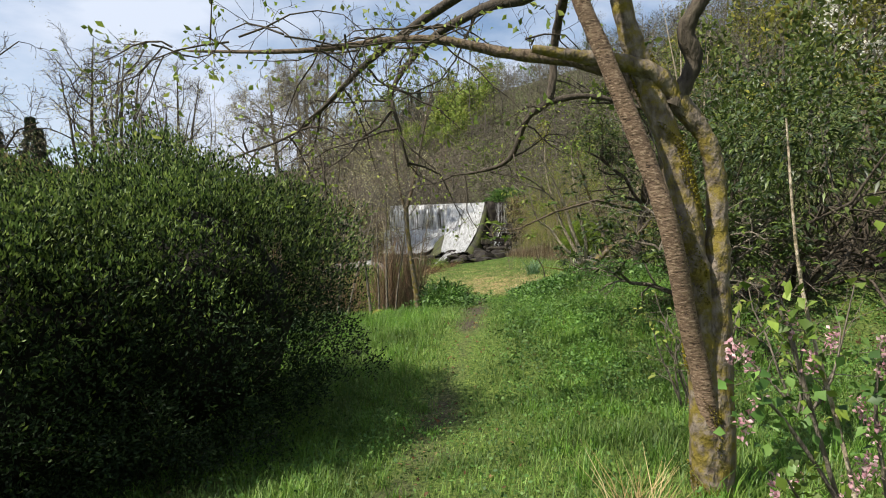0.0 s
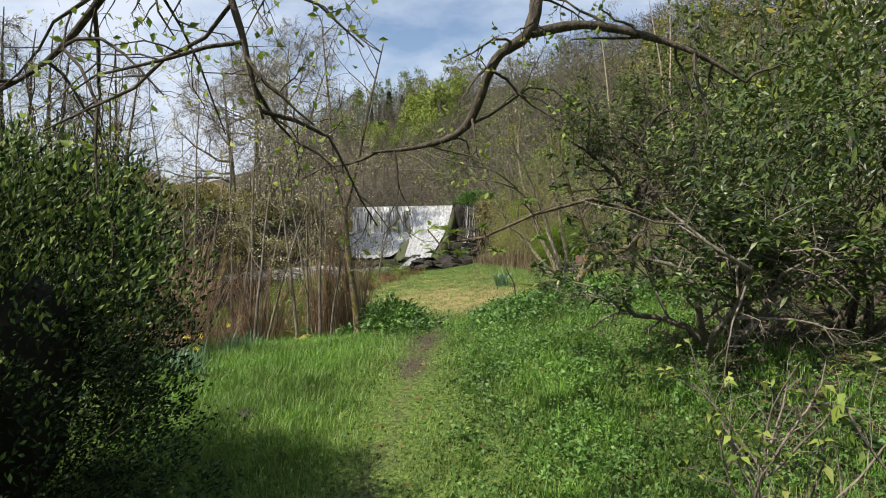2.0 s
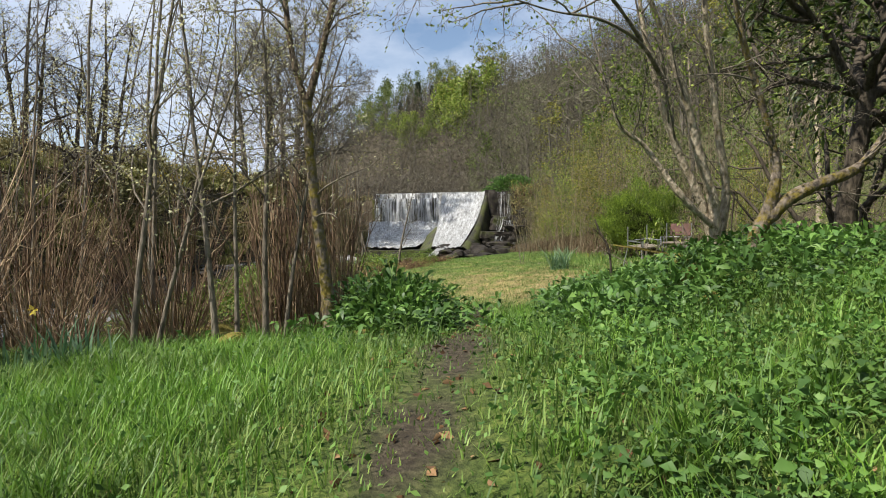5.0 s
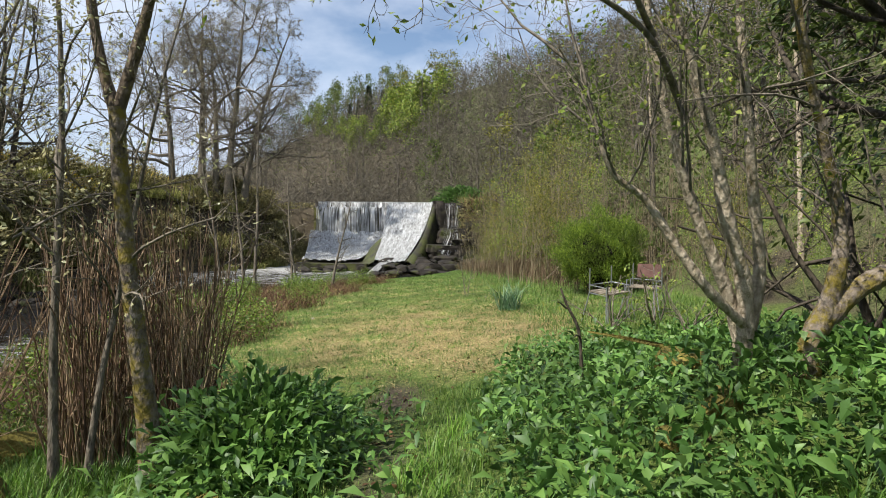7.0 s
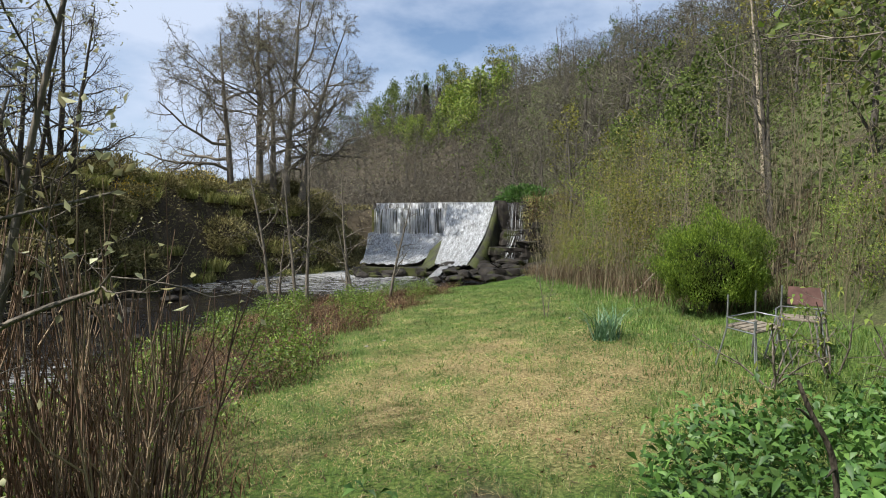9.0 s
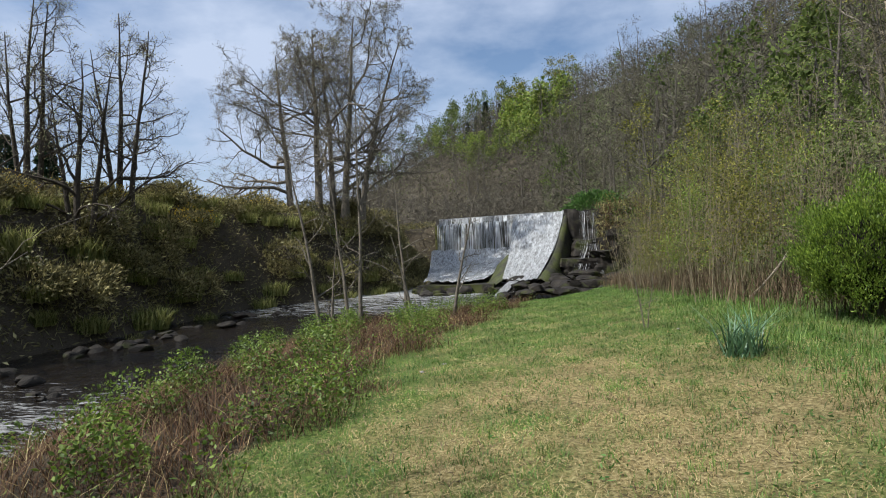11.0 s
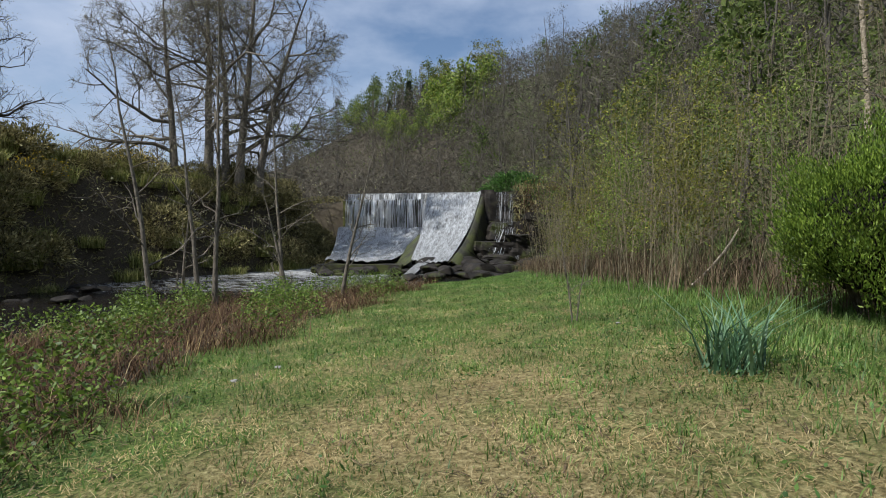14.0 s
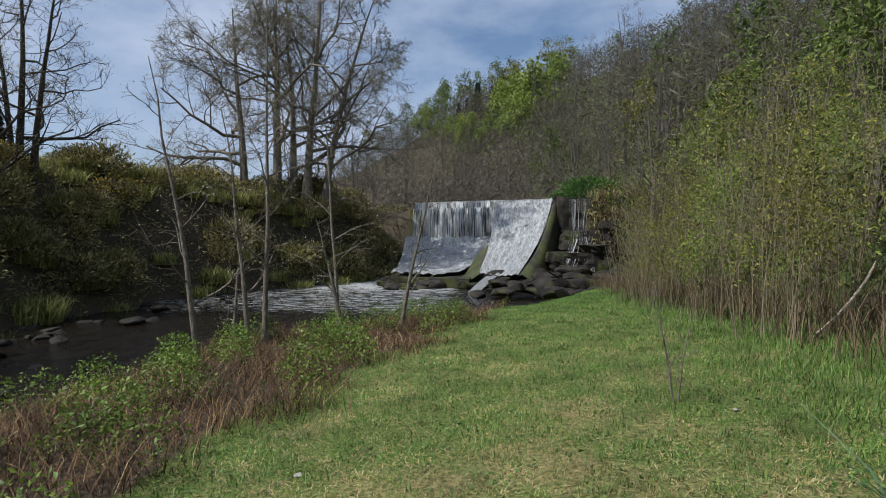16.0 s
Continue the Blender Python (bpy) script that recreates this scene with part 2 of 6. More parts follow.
def ground_material():
    m, n, l, b = material("meadow_ground", 0.95)
    fine = noise_node(n, l, 26.0, 8.0, rough=0.7)
    patch = noise_node(n, l, 1.1, 5.0)
    g = ramp(n, [(0.34, (0.025, 0.045, 0.009)), (0.5, (0.085, 0.13, 0.026)), (0.68, (0.19, 0.235, 0.055))])
    l.new(fine.outputs["Fac"], g.inputs["Fac"])
    s = ramp(n, [(0.34, (0.07, 0.055, 0.022)), (0.5, (0.25, 0.20, 0.085)), (0.68, (0.52, 0.43, 0.22))])
    l.new(fine.outputs["Fac"], s.inputs["Fac"])
    e = ramp(n, [(0.3, (0.028, 0.022, 0.015)), (0.5, (0.062, 0.050, 0.034)), (0.72, (0.13, 0.108, 0.072))])
    l.new(fine.outputs["Fac"], e.inputs["Fac"])
    col = g.outputs["Color"]
    for key, other in (("straw", s), ("soil", e)):
        at = n.new("ShaderNodeAttribute")
        at.attribute_name = key
        add = n.new("ShaderNodeMath")
        add.operation = "ADD"
        l.new(at.outputs["Fac"], add.inputs[0])
        l.new(patch.outputs["Fac"], add.inputs[1])
        cut = n.new("ShaderNodeMapRange")
        cut.inputs["From Min"].default_value, cut.inputs["From Max"].default_value = 0.78, 1.12
        l.new(add.outputs["Value"], cut.inputs["Value"])
        col = mix_col(n, l, cut.outputs["Result"], col, other.outputs["Color"])
    l.new(col, b.inputs["Base Color"])
    bump(n, l, b, fine.outputs["Fac"], 0.9, 0.05)
    return m


def river_material():
    m, n, l, b = material("peaty_river_water", 0.08)
    b.inputs["Base Color"].default_value = (0.010, 0.007, 0.004, 1)
    b.inputs["IOR"].default_value = 1.33
    rip = noise_node(n, l, 2.6, 6.0, (1.0, 0.55, 1.0), 0.65)
    foam_n = noise_node(n, l, 3.4, 9.0, (0.6, 1.9, 1.0), 0.75)
    # this mask whitens the water for foam and for painted sky reflection
    at = n.new("ShaderNodeAttribute")
    at.attribute_name = "foam_glint"
    add = n.new("ShaderNodeMath")
    add.operation = "ADD"
    l.new(at.outputs["Fac"], add.inputs[0])
    l.new(foam_n.outputs["Fac"], add.inputs[1])
    cut = n.new("ShaderNodeMapRange")
    cut.inputs["From Min"].default_value, cut.inputs["From Max"].default_value = 0.80, 0.97
    l.new(add.outputs["Value"], cut.inputs["Value"])
    l.new(mix_col(n, l, cut.outputs["Result"], (0.010, 0.007, 0.004), (0.42, 0.42, 0.41)), b.inputs["Base Color"])
    ro = n.new("ShaderNodeMapRange")
    ro.inputs["To Min"].default_value, ro.inputs["To Max"].default_value = 0.08, 0.7
    l.new(cut.outputs["Result"], ro.inputs["Value"])
    l.new(ro.outputs["Result"], b.inputs["Roughness"])
    bump(n, l, b, rip.outputs["Fac"], 1.0, 0.22)
    return m


def fall_material(name, stretch, low, high, scale=1.0, tone=((0.22, 0.215, 0.20), (0.52, 0.525, 0.525), (0.82, 0.83, 0.84))):
    """White falling water, broken into streaks through which the wet stone shows."""
    m, n, l, b = material(name, 0.35)
    streak = noise_node(n, l, scale, 8.0, stretch, 0.7, "UV")
    r = ramp(n, [(0.38, tone[0]), (0.5, tone[1]), (0.62, tone[2])])
    broad = noise_node(n, l, scale, 3.0, (stretch[0] * 0.22, stretch[1] * 0.35, 1), 0.6, "UV")
    both = n.new("ShaderNodeMath")
    both.operation = "MULTIPLY_ADD"
    both.inputs[1].default_value = 0.45
    l.new(broad.outputs["Fac"], both.inputs[0])
    part_of = n.new("ShaderNodeMath")
    part_of.operation = "MULTIPLY_ADD"
    part_of.inputs[1].default_value, part_of.inputs[2].default_value = 1.15, -0.30
    l.new(streak.outputs["Fac"], part_of.inputs[0])
    l.new(part_of.outputs["Value"], both.inputs[2])
    l.new(both.outputs["Value"], r.inputs["Fac"])
    l.new(r.outputs["Color"], b.inputs["Base Color"])
    cut = n.new("ShaderNodeMapRange")
    cut.inputs["From Min"].default_value, cut.inputs["From Max"].default_value = low, high
    l.new(both.outputs["Value"], cut.inputs["Value"])
    l.new(cut.outputs["Result"], b.inputs["Alpha"])
    bump(n, l, b, both.outputs["Value"], 0.9, 0.3)
    return m


M["ground"], M["river"] = ground_material(), river_material()
M["curtain"] = fall_material("falling_water_curtain", (110, 2.2, 1), 0.36, 0.50, 1.0, ((0.16, 0.15, 0.12), (0.46, 0.455, 0.44), (0.80, 0.81, 0.82)))
M["chute"] = fall_material("white_water_chute", (75, 26.0, 1), 0.16, 0.34)
M["trickle"] = fall_material("thin_water_fall", (16, 1.2, 1), 0.50, 0.66)

# ---- building tools ----


def mesh_of(name, verts, faces, mat, smooth=False):
    me = bpy.data.meshes.new(name)
    verts = np.asarray(verts, np.float32).reshape(-1, 3)
    if isinstance(faces, np.ndarray):
        k = faces.shape[1]
        me.vertices.add(len(verts))
        me.vertices.foreach_set("co", verts.ravel())
        me.loops.add(faces.size)
        me.loops.foreach_set("vertex_index", faces.astype(np.int32).ravel())
        me.polygons.add(len(faces))
        me.polygons.foreach_set("loop_start", np.arange(0, faces.size, k, dtype=np.int32))
        me.update(calc_edges=True)
    else:
        me.from_pydata(verts.tolist(), [], faces)
    me.validate()
    if smooth:
        me.polygons.foreach_set("use_smooth", np.ones(len(me.polygons), bool))
    me.materials.append(mat)
    return me


STUFF = {"twig_work", "foliage", "moss", "cane_mass", "leafage", "limb_work", "flower_mass"}


def part_mesh(name, me, parent=None, label=""):
    ob = new(name, me)
    if parent:
        ob.parent = parent
    if label:
        ob["label"] = label
    if name in STUFF:
        ob["kind"] = "stuff"
    return ob


def part(name, bm, mat, parent, label=""):
    me = bpy.data.meshes.new(name)
    bm.to_mesh(me)
    bm.free()
    me.materials.append(mat)
    return part_mesh(name, me, parent, label)


def empty_thing(name, at, label, category, group=""):
    ob = new(name)
    ob.location = at
    ob.empty_display_size = 0.1
    return tagged(ob, label, category, group)


class Tubes:
    """Many tapered tubes gathered into one mesh of quads."""

    def __init__(self):
        self.v, self.f, self.n = [], [], 0

    def add(self, pts, radii, sides=5):
        pts = np.asarray(pts, float)
        k = len(pts)
        tan = np.gradient(pts, axis=0)
        tan /= np.linalg.norm(tan, axis=1)[:, None] + 1e-9
        ref = np.array([0.3, 0.9, 0.1]) if abs(tan[0][2]) > 0.8 else np.array([0.0, 0.0, 1.0])
        u = np.cross(tan, ref)
        u /= np.linalg.norm(u, axis=1)[:, None] + 1e-9
        w = np.cross(tan, u)
        a = np.arange(sides) * 2 * np.pi / sides
        ring = pts[:, None, :] + (u[:, None, :] * np.cos(a)[None, :, None] + w[:, None, :] * np.sin(a)[None, :, None]) * np.asarray(radii, float)[:, None, None]
        self.v.append(ring.reshape(-1, 3))
        i = np.arange(k - 1)[:, None] * sides + self.n
        j = np.arange(sides)[None, :]
        jn = (j + 1) % sides
        self.f.append(np.stack([i + j, i + jn, i + sides + jn, i + sides + j], -1).reshape(-1, 4))
        self.n += k * sides

    def mesh(self, name, mat, smooth=True):
        return mesh_of(name, np.concatenate(self.v), np.concatenate(self.f), mat, smooth)


def unit(a):
    return a / (np.linalg.norm(a, axis=-1, keepdims=True) + 1e-9)


def leaf_geo(base, way, length, width, rng, fold=0.25, droop=0.2):
    """Five-cornered folded leaves: base, two sides, rib and tip, as triangles."""
    n = len(base)
    way = unit(way)
    up = unit(np.array([0, 0, 1.0]) + rng.normal(0, 0.45, (n, 3)))
    side = unit(np.cross(way, up))
    nor = np.cross(side, way)
    L, Wd = np.broadcast_to(length, n)[:, None], np.broadcast_to(width, n)[:, None]
    mid = base + way * L * 0.5
    tip = base + way * L - np.array([0, 0, 1.0]) * L * droop
    v = np.stack([base, mid + side * Wd / 2 + nor * Wd * fold, mid, mid - side * Wd / 2 + nor * Wd * fold, tip], 1)
    o = (np.arange(n) * 5)[:, None]
    f = np.concatenate([o + np.array([[0, 1, 2]]), o + np.array([[0, 2, 3]]), o + np.array([[1, 4, 2]]), o + np.array([[2, 4, 3]])], 0)
    return v.reshape(-1, 3), f


def small_leaf_geo(base, way, length, width, rng, fold=0.3):
    """Four-cornered folded leaves of two triangles."""
    n = len(base)
    way = unit(way)
    side = unit(np.cross(way, rng.normal(0, 1, (n, 3))))
    nor = np.cross(side, way)
    L, Wd = np.broadcast_to(length, n)[:, None], np.broadcast_to(width, n)[:, None]
    mid = base + way * L * 0.5 + nor * Wd * fold
    v = np.stack([base, mid + side * Wd / 2, base + way * L, mid - side * Wd / 2], 1)
    o = (np.arange(n) * 4)[:, None]
    f = np.concatenate([o + np.array([[0, 1, 2]]), o + np.array([[0, 2, 3]])], 0)
    return v.reshape(-1, 3), f


def blade_geo(base, height, width, lean, rng):
    """Bent blades of three triangles."""
    n = len(base)
    a = rng.uniform(0, 2 * np.pi, n)
    side = np.stack([np.cos(a), np.sin(a), 0 * a], 1)
    out = np.stack([-np.sin(a), np.cos(a), 0 * a], 1) * (lean * rng.uniform(0.2, 1.3, n))[:, None]
    h, w = np.broadcast_to(height, n)[:, None], np.broadcast_to(width, n)[:, None]
    up = np.array([0, 0, 1.0])
    m = base + up * h * 0.55 + out * h * 0.35
    v = np.stack([base - side * w / 2, base + side * w / 2, m + side * w * 0.4, m - side * w * 0.4, base + up * h * 0.92 + out * h], 1)
    o = (np.arange(n) * 5)[:, None]
    f = np.concatenate([o + np.array([[0, 1, 2]]), o + np.array([[0, 2, 3]]), o + np.array([[3, 2, 4]])], 0)
    return v.reshape(-1, 3), f


def grow(tb, p, d, length, r, level, rng, spec, tips, thin=0.002):
    """A limb with its side limbs. spec: per level (children, child length, sides, wiggle, lift); tips gathers (point, way)."""
    kids, short, sides, wiggle, lift = spec[level]
    steps = 5 if level < 2 else (4 if level + 1 < len(spec) else 3)
    pts, way = [np.array(p, float)], np.array(d, float)
    for _ in range(steps):
        way = way + rng.normal(0, wiggle, 3) + np.array([0, 0, lift])
        way /= np.linalg.norm(way)
        pts.append(pts[-1] + way * length / steps)
    pts = np.array(pts)
    rad = np.maximum(r * np.linspace(1, 0.35 if level + 1 < len(spec) else 0.15, steps + 1), thin * 0.45)
    tb.add(pts, rad, sides)
    tips.append((pts[-1], way))
    if level + 1 >= len(spec):
        tips.append((pts[2], way))
        return
    for k in range(kids):
        f = 0.25 + 0.75 * (k + rng.uniform(0, 1)) / kids
        i = min(int(f * steps), steps - 1)
        q = pts[i] + (pts[i + 1] - pts[i]) * (f * steps - i)
        axis = unit(pts[i + 1] - pts[i])
        side = unit(np.cross(axis, rng.normal(0, 1, 3)))
        away = unit(axis * rng.uniform(0.45, 0.95) + side * rng.uniform(0.6, 1.0))
        grow(tb, q, away, length * short * rng.uniform(0.65, 1.2) * (1.15 - 0.5 * f), max(rad[i] * rng.uniform(0.45, 0.65), thin), level + 1, rng, spec, tips, thin)


def tip_leaves(tips, rng, per, length, width, spread):
    p = np.repeat(np.array([t[0] for t in tips]), per, 0)
    d = np.repeat(np.array([t[1] for t in tips]), per, 0)
    p = p + rng.normal(0, spread, p.shape)
    d = d + rng.normal(0, 0.7, d.shape)
    return small_leaf_geo(p, d, length * rng.uniform(0.6, 1.3, len(p)), width * rng.uniform(0.7, 1.2, len(p)), rng)


def blob_points(rng, n, centre, radii, shell=0.55, low=-0.9):
    """Points in the outer part of a lumpy ellipsoid, with the way out."""
    d = unit(rng.normal(0, 1, (int(n * 1.6), 3)))
    d = d[d[:, 2] > low][:n]
    lump = 1 + 0.16 * np.sin(d[:, 0] * 7 + 1) * np.cos(d[:, 1] * 6) + 0.10 * np.sin(d[:, 2] * 9 + d[:, 0] * 11) + 0.07 * np.sin(d[:, 1] * 19 + d[:, 2] * 17)
    s = lump * rng.uniform(shell, 1.04, len(d))
    return np.asarray(centre) + d * s[:, None] * np.asarray(radii), d


def boulder(name, at, size, mat, seed, label, category="rock", group=""):
    """An angular stone: the hull of random points, its edges worn."""
    rr = random.Random(seed)
    bm = bmesh.new()
    for _ in range(20):
        d = Vector((rr.gauss(0, 1), rr.gauss(0, 1), rr.gauss(0, 1))).normalized() * rr.uniform(0.8, 1.1)
        bm.verts.new((d.x * size[0], d.y * size[1], d.z * size[2]))
    bmesh.ops.convex_hull(bm, input=bm.verts)
    bmesh.ops.delete(bm, geom=[v for v in bm.verts if not v.link_faces], context="VERTS")
    bmesh.ops.bevel(bm, geom=bm.edges, offset=min(size) * 0.10, segments=2, affect="EDGES")
    bmesh.ops.subdivide_edges(bm, edges=[e for e in bm.edges if e.calc_length() > max(size) * 0.4], cuts=1)
    for v in bm.verts:
        v.co *= 1 + 0.10 * noise.noise(v.co * (2.0 / max(size)) + Vector((seed, 0, 0)))
    ob = part(name, bm, mat, None)
    ob.location = at
    ob.rotation_euler = (0, 0, rr.uniform(0, 6))
    return tagged(ob, label, category, group)


# ---- the lie of the land ----
PROFILE = ((-40, 1.6), (0, 0.86), (3, 0.62), (5, 0.33), (6.2, 0.25), (7, 0.38), (8, 0.55), (9, 0.62), (10.5, 0.62), (12, 0.42), (14, 0.20), (16, 0.20), (20, 0.15), (24, 0.04), (30, -0.14), (36, -0.45), (41, -0.75), (50, -0.8))
RIVER_R = ((-60, -10), (5, -7.2), (12, -6.6), (20, -7.4), (27, -7.6), (30, -5.9), (31.8, -4.3), (33.2, -2.6), (36, -1.2), (40, -0.2), (46, 0.8), (52, 1.0))
RIVER_L = ((-60, -17), (12, -13.6), (28, -15.2), (38, -15.0), (43, -12.2), (47, -10.0), (52, -9.2))
HILL_FOOT = ((-60, 8.0), (0, 6.5), (12, 6.0), (20, 5.2), (30, 3.6), (40, 3.2), (46, 3.4), (60, 2.5), (80, -6), (110, -26), (150, -60), (300, -160))
WATER = -1.0


def line(table, y):
    t = np.array(table, float)
    return np.interp(y, t[:, 0], t[:, 1])


def smooth01(a, lo, hi):
    s = np.clip((a - lo) / (hi - lo), 0, 1)
    return s * s * (3 - 2 * s)


def ripple(x, y):
    return 0.5 * np.sin(x * 1.9 + 0.7 * np.sin(y * 1.3)) * np.sin(y * 1.7 + 1.1) + 0.3 * np.sin(x * 4.3 + y * 2.1) * np.sin(y * 3.7 - x) + 0.2 * np.sin(x * 9.1 - y * 5.3) * np.sin(y * 8.3 + x * 3)


def land(x, y):
    """Height of the ground."""
    x, y = np.asarray(x, float), np.asarray(y, float)
    z = line(PROFILE, y) + 0.085 * np.clip(x, -3, 6) + 0.03 * ripple(x, y)
    z = z + 0.10 * smooth01(x, 0.6, 2.5) * smooth01(y, 5, 8) * (1 - smooth01(y, 13, 17))
    z = z + 0.36 * np.exp(-((x - 2.5) / 1.1) ** 2 - ((y - 12.2) / 1.3) ** 2)
    xr, xl = line(RIVER_R, y), line(RIVER_L, y)
    near = smooth01(x, xr - 0.6, xr + 2.6)
    z = np.where(x < xr + 2.6, (WATER - 0.45) * (1 - near) + z * near, z)
    far = smooth01(xl - x, -0.8, 4.2)
    top = 4.0 + 0.5 * ripple(x * 0.3, y * 0.3) + 0.02 * np.clip(xl - x, 0, 40) - 0.05 * np.clip(xl - 12 - x, 0, 60)
    z = np.where(x < xl + 0.8, (WATER - 0.45) * (1 - far) + top * far + 0.35 * ripple(x * 1.1, y * 0.9) * np.clip(far * (1 - far) * 4, 0, 1), z)
    up = smooth01(y - (54.2 - 0.287 * (np.clip(x, -12, 6) + 8.4)), 0.7, 1.5)
    z = z * (1 - up) + np.maximum(z, 3.1) * up
    h = np.clip(x - line(HILL_FOOT, y), 0, 200)
    z = z + 46 * (1 - np.exp(-h * 0.78 / 46)) * smooth01(h, 0, 2.0) + 0.3 * ripple(x * 0.7, y * 0.7) * smooth01(h, 1, 5)
    return z


def spaced(parts):
    return np.unique(np.concatenate([np.linspace(a, b, n) for a, b, n in parts]))


gx = spaced([(-2000, -120, 12), (-120, -22, 24), (-22, -9, 34), (-9, 8, 100), (8, 30, 34), (30, 120, 24), (120, 2000, 12)])
gy = spaced([(-1500, -40, 10), (-40, 0, 24), (0, 30, 160), (30, 56, 70), (56, 160, 50), (160, 2500, 16)])
GX, GY = np.meshgrid(gx, gy)
GZ = land(GX, GY)
nx = len(gx)
ii = (np.arange(len(gy) - 1)[:, None] * nx + np.arange(nx - 1)[None, :]).reshape(-1)
ground_me = mesh_of("ground", np.stack([GX, GY, GZ], -1).reshape(-1, 3), np.stack([ii, ii + 1, ii + nx + 1, ii + nx], 1), M["ground"], True)


def path_x(y):
    return np.interp(y, [-5, 0, 4, 8, 11, 14, 18], [-0.6, -0.5, -0.6, -0.25, -0.05, 0.0, 0.0])


def masks(x, y):
    """How far the ground is bare soil and how far dry straw."""
    on = np.exp(-((x - path_x(y)) / 0.32) ** 2) * (1 - smooth01(y, 14.5, 16.5))
    under = np.exp(-(((x + 3.0) / 1.6) ** 2 + ((y - 5.0) / 1.8) ** 2)) + np.exp(-(((x - 4.3) / 2.2) ** 2 + ((y - 10.5) / 2.4) ** 2)) * 1.1 + 1.1 * np.exp(-(((x - 3.0) / 1.2) ** 2 + ((y - 7.0) / 1.9) ** 2))
    bank = smooth01(np.interp(y, [14, 17, 22, 26, 30, 36], [-2.2, -2.6, -2.8, -2.2, -1.6, -1.0]) - x, 0, 0.6) * smooth01(y, 13, 15) * 0.8
    left = smooth01(line(RIVER_L, y) - x, -1.5, 1.0) * (1 - smooth01(line(RIVER_L, y) - x, 3.5, 5.5)) * 0.8
    hill = smooth01(x - line(HILL_FOOT, y), -1.2, 0.8) * 0.48
    soil = np.clip((0.44 + 0.12 * smooth01(y, 9.5, 10.5)) * on + under * 0.6 + bank + left + hill, 0, 1)
    lawn = np.exp(-(((x - 0.6) / 2.3) ** 2 + ((y - 17.6) / 3.3) ** 2)) * 0.40
    lawn = lawn + 0.20 * smooth01(y, 14, 16) * smooth01(x, -3, -2) * (1 - smooth01(y, 24, 31)) * (0.5 + 0.5 * np.sin(x * 2.9 + 1.4 * np.sin(y * 1.7)) * np.sin(y * 2.3 + x))
    straw = np.clip(lawn + 0.13 * smooth01(y, 14, 16) * smooth01(x, -2.6, -1.6) * (1 - smooth01(y, 26, 32)) + 0.16 * np.exp(-((x + 2.6) / 0.6) ** 2) * smooth01(y, 14, 17) + 0.25 * smooth01(line(RIVER_L, y) - x, 3, 6), 0, 1)
    return soil, straw


sm, stw = masks(GX, GY)
for key, val in (("soil", sm), ("straw", stw)):
    ground_me.attributes.new(key, "FLOAT", "POINT").data.foreach_set("value", val.astype(np.float32).ravel())
tagged(part_mesh("ground", ground_me), "grassy riverside meadow with worn path and wooded valley sides", "ground", kind="structure")

# river sheet
rx, ry = np.linspace(-18, 2, 60), np.linspace(-60, 52.5, 260)
RX, RY = np.meshgrid(rx, ry)
RZ = WATER + 0.03 * ripple(RX * 1.3, RY * 1.1)
ii = (np.arange(len(ry) - 1)[:, None] * 60 + np.arange(59)[None, :]).reshape(-1)
river_me = mesh_of("river", np.stack([RX, RY, RZ], -1).reshape(-1, 3), np.stack([ii, ii + 1, ii + 61, ii + 60], 1), M["river"], True)
# real foam, plus pale colour in place of sky reflected on the middle reach
foam_glint = 0.33 * smooth01(RY, 31, 37) + 0.10 * smooth01(RY, 41, 45) - 0.14 * smooth01(RX, -4.5, -2.5) * smooth01(RY, 30, 33) + 0.33 * np.exp(-((RY - 20) / 6.0) ** 2)
river_me.attributes.new("foam_glint", "FLOAT", "POINT").data.foreach_set("value", foam_glint.astype(np.float32).ravel())
tagged(part_mesh("river", river_me), "dark peaty river with foam streaks and painted sky reflection below the weir", "river", kind="structure")

# ---- the weir ----


def grid_sheet(name, rows, mat, parent, label="", smooth=True):
    """A sheet through rows of points (all rows equally long), with UVs across and down."""
    rows = np.asarray(rows, float)
    k, c = rows.shape[:2]
    i = (np.arange(k - 1)[:, None] * c + np.arange(c - 1)[None, :]).reshape(-1)
    me = mesh_of(name, rows.reshape(-1, 3), np.stack([i, i + c, i + c + 1, i + 1], 1), mat, smooth)
    uv = me.uv_layers.new(name="UVMap")
    U, V = np.meshgrid(np.linspace(0, 1, c), np.linspace(0, 1, k))
    flat = np.stack([U.ravel(), V.ravel()], 1)
    idx = np.empty(len(me.loops), np.int32)
    me.loops.foreach_get("vertex_index", idx)
    uv.data.foreach_set("uv", flat[idx].astype(np.float32).ravel())
    return part_mesh(name, me, parent, label)


def prism(name, outline, depth, mat, parent, label=""):
    """A solid: an outline of points, pushed along depth."""
    bm = bmesh.new()
    a = [bm.verts.new(p) for p in outline]
    b = [bm.verts.new(Vector(p) + Vector(depth)) for p in outline]
    bm.faces.new(a)
    bm.faces.new(b[::-1])
    for k in range(len(a)):
        bm.faces.new((a[k], b[k], b[(k + 1) % len(a)], a[(k + 1) % len(a)]))
    bmesh.ops.recalc_face_normals(bm, faces=bm.faces)
    bmesh.ops.subdivide_edges(bm, edges=bm.edges, cuts=5, use_grid_fill=True)
    for v in bm.verts:
        v.co += Vector((1, 1, 1)) * 0.07 * noise.noise(v.co * 1.4)
    return part(name, bm, mat, parent, label)


CREST_Z = 3.6
LEFT, RIGHT = Vector((-8.4, 54.2, CREST_Z)), Vector((0.66, 51.6, CREST_Z))
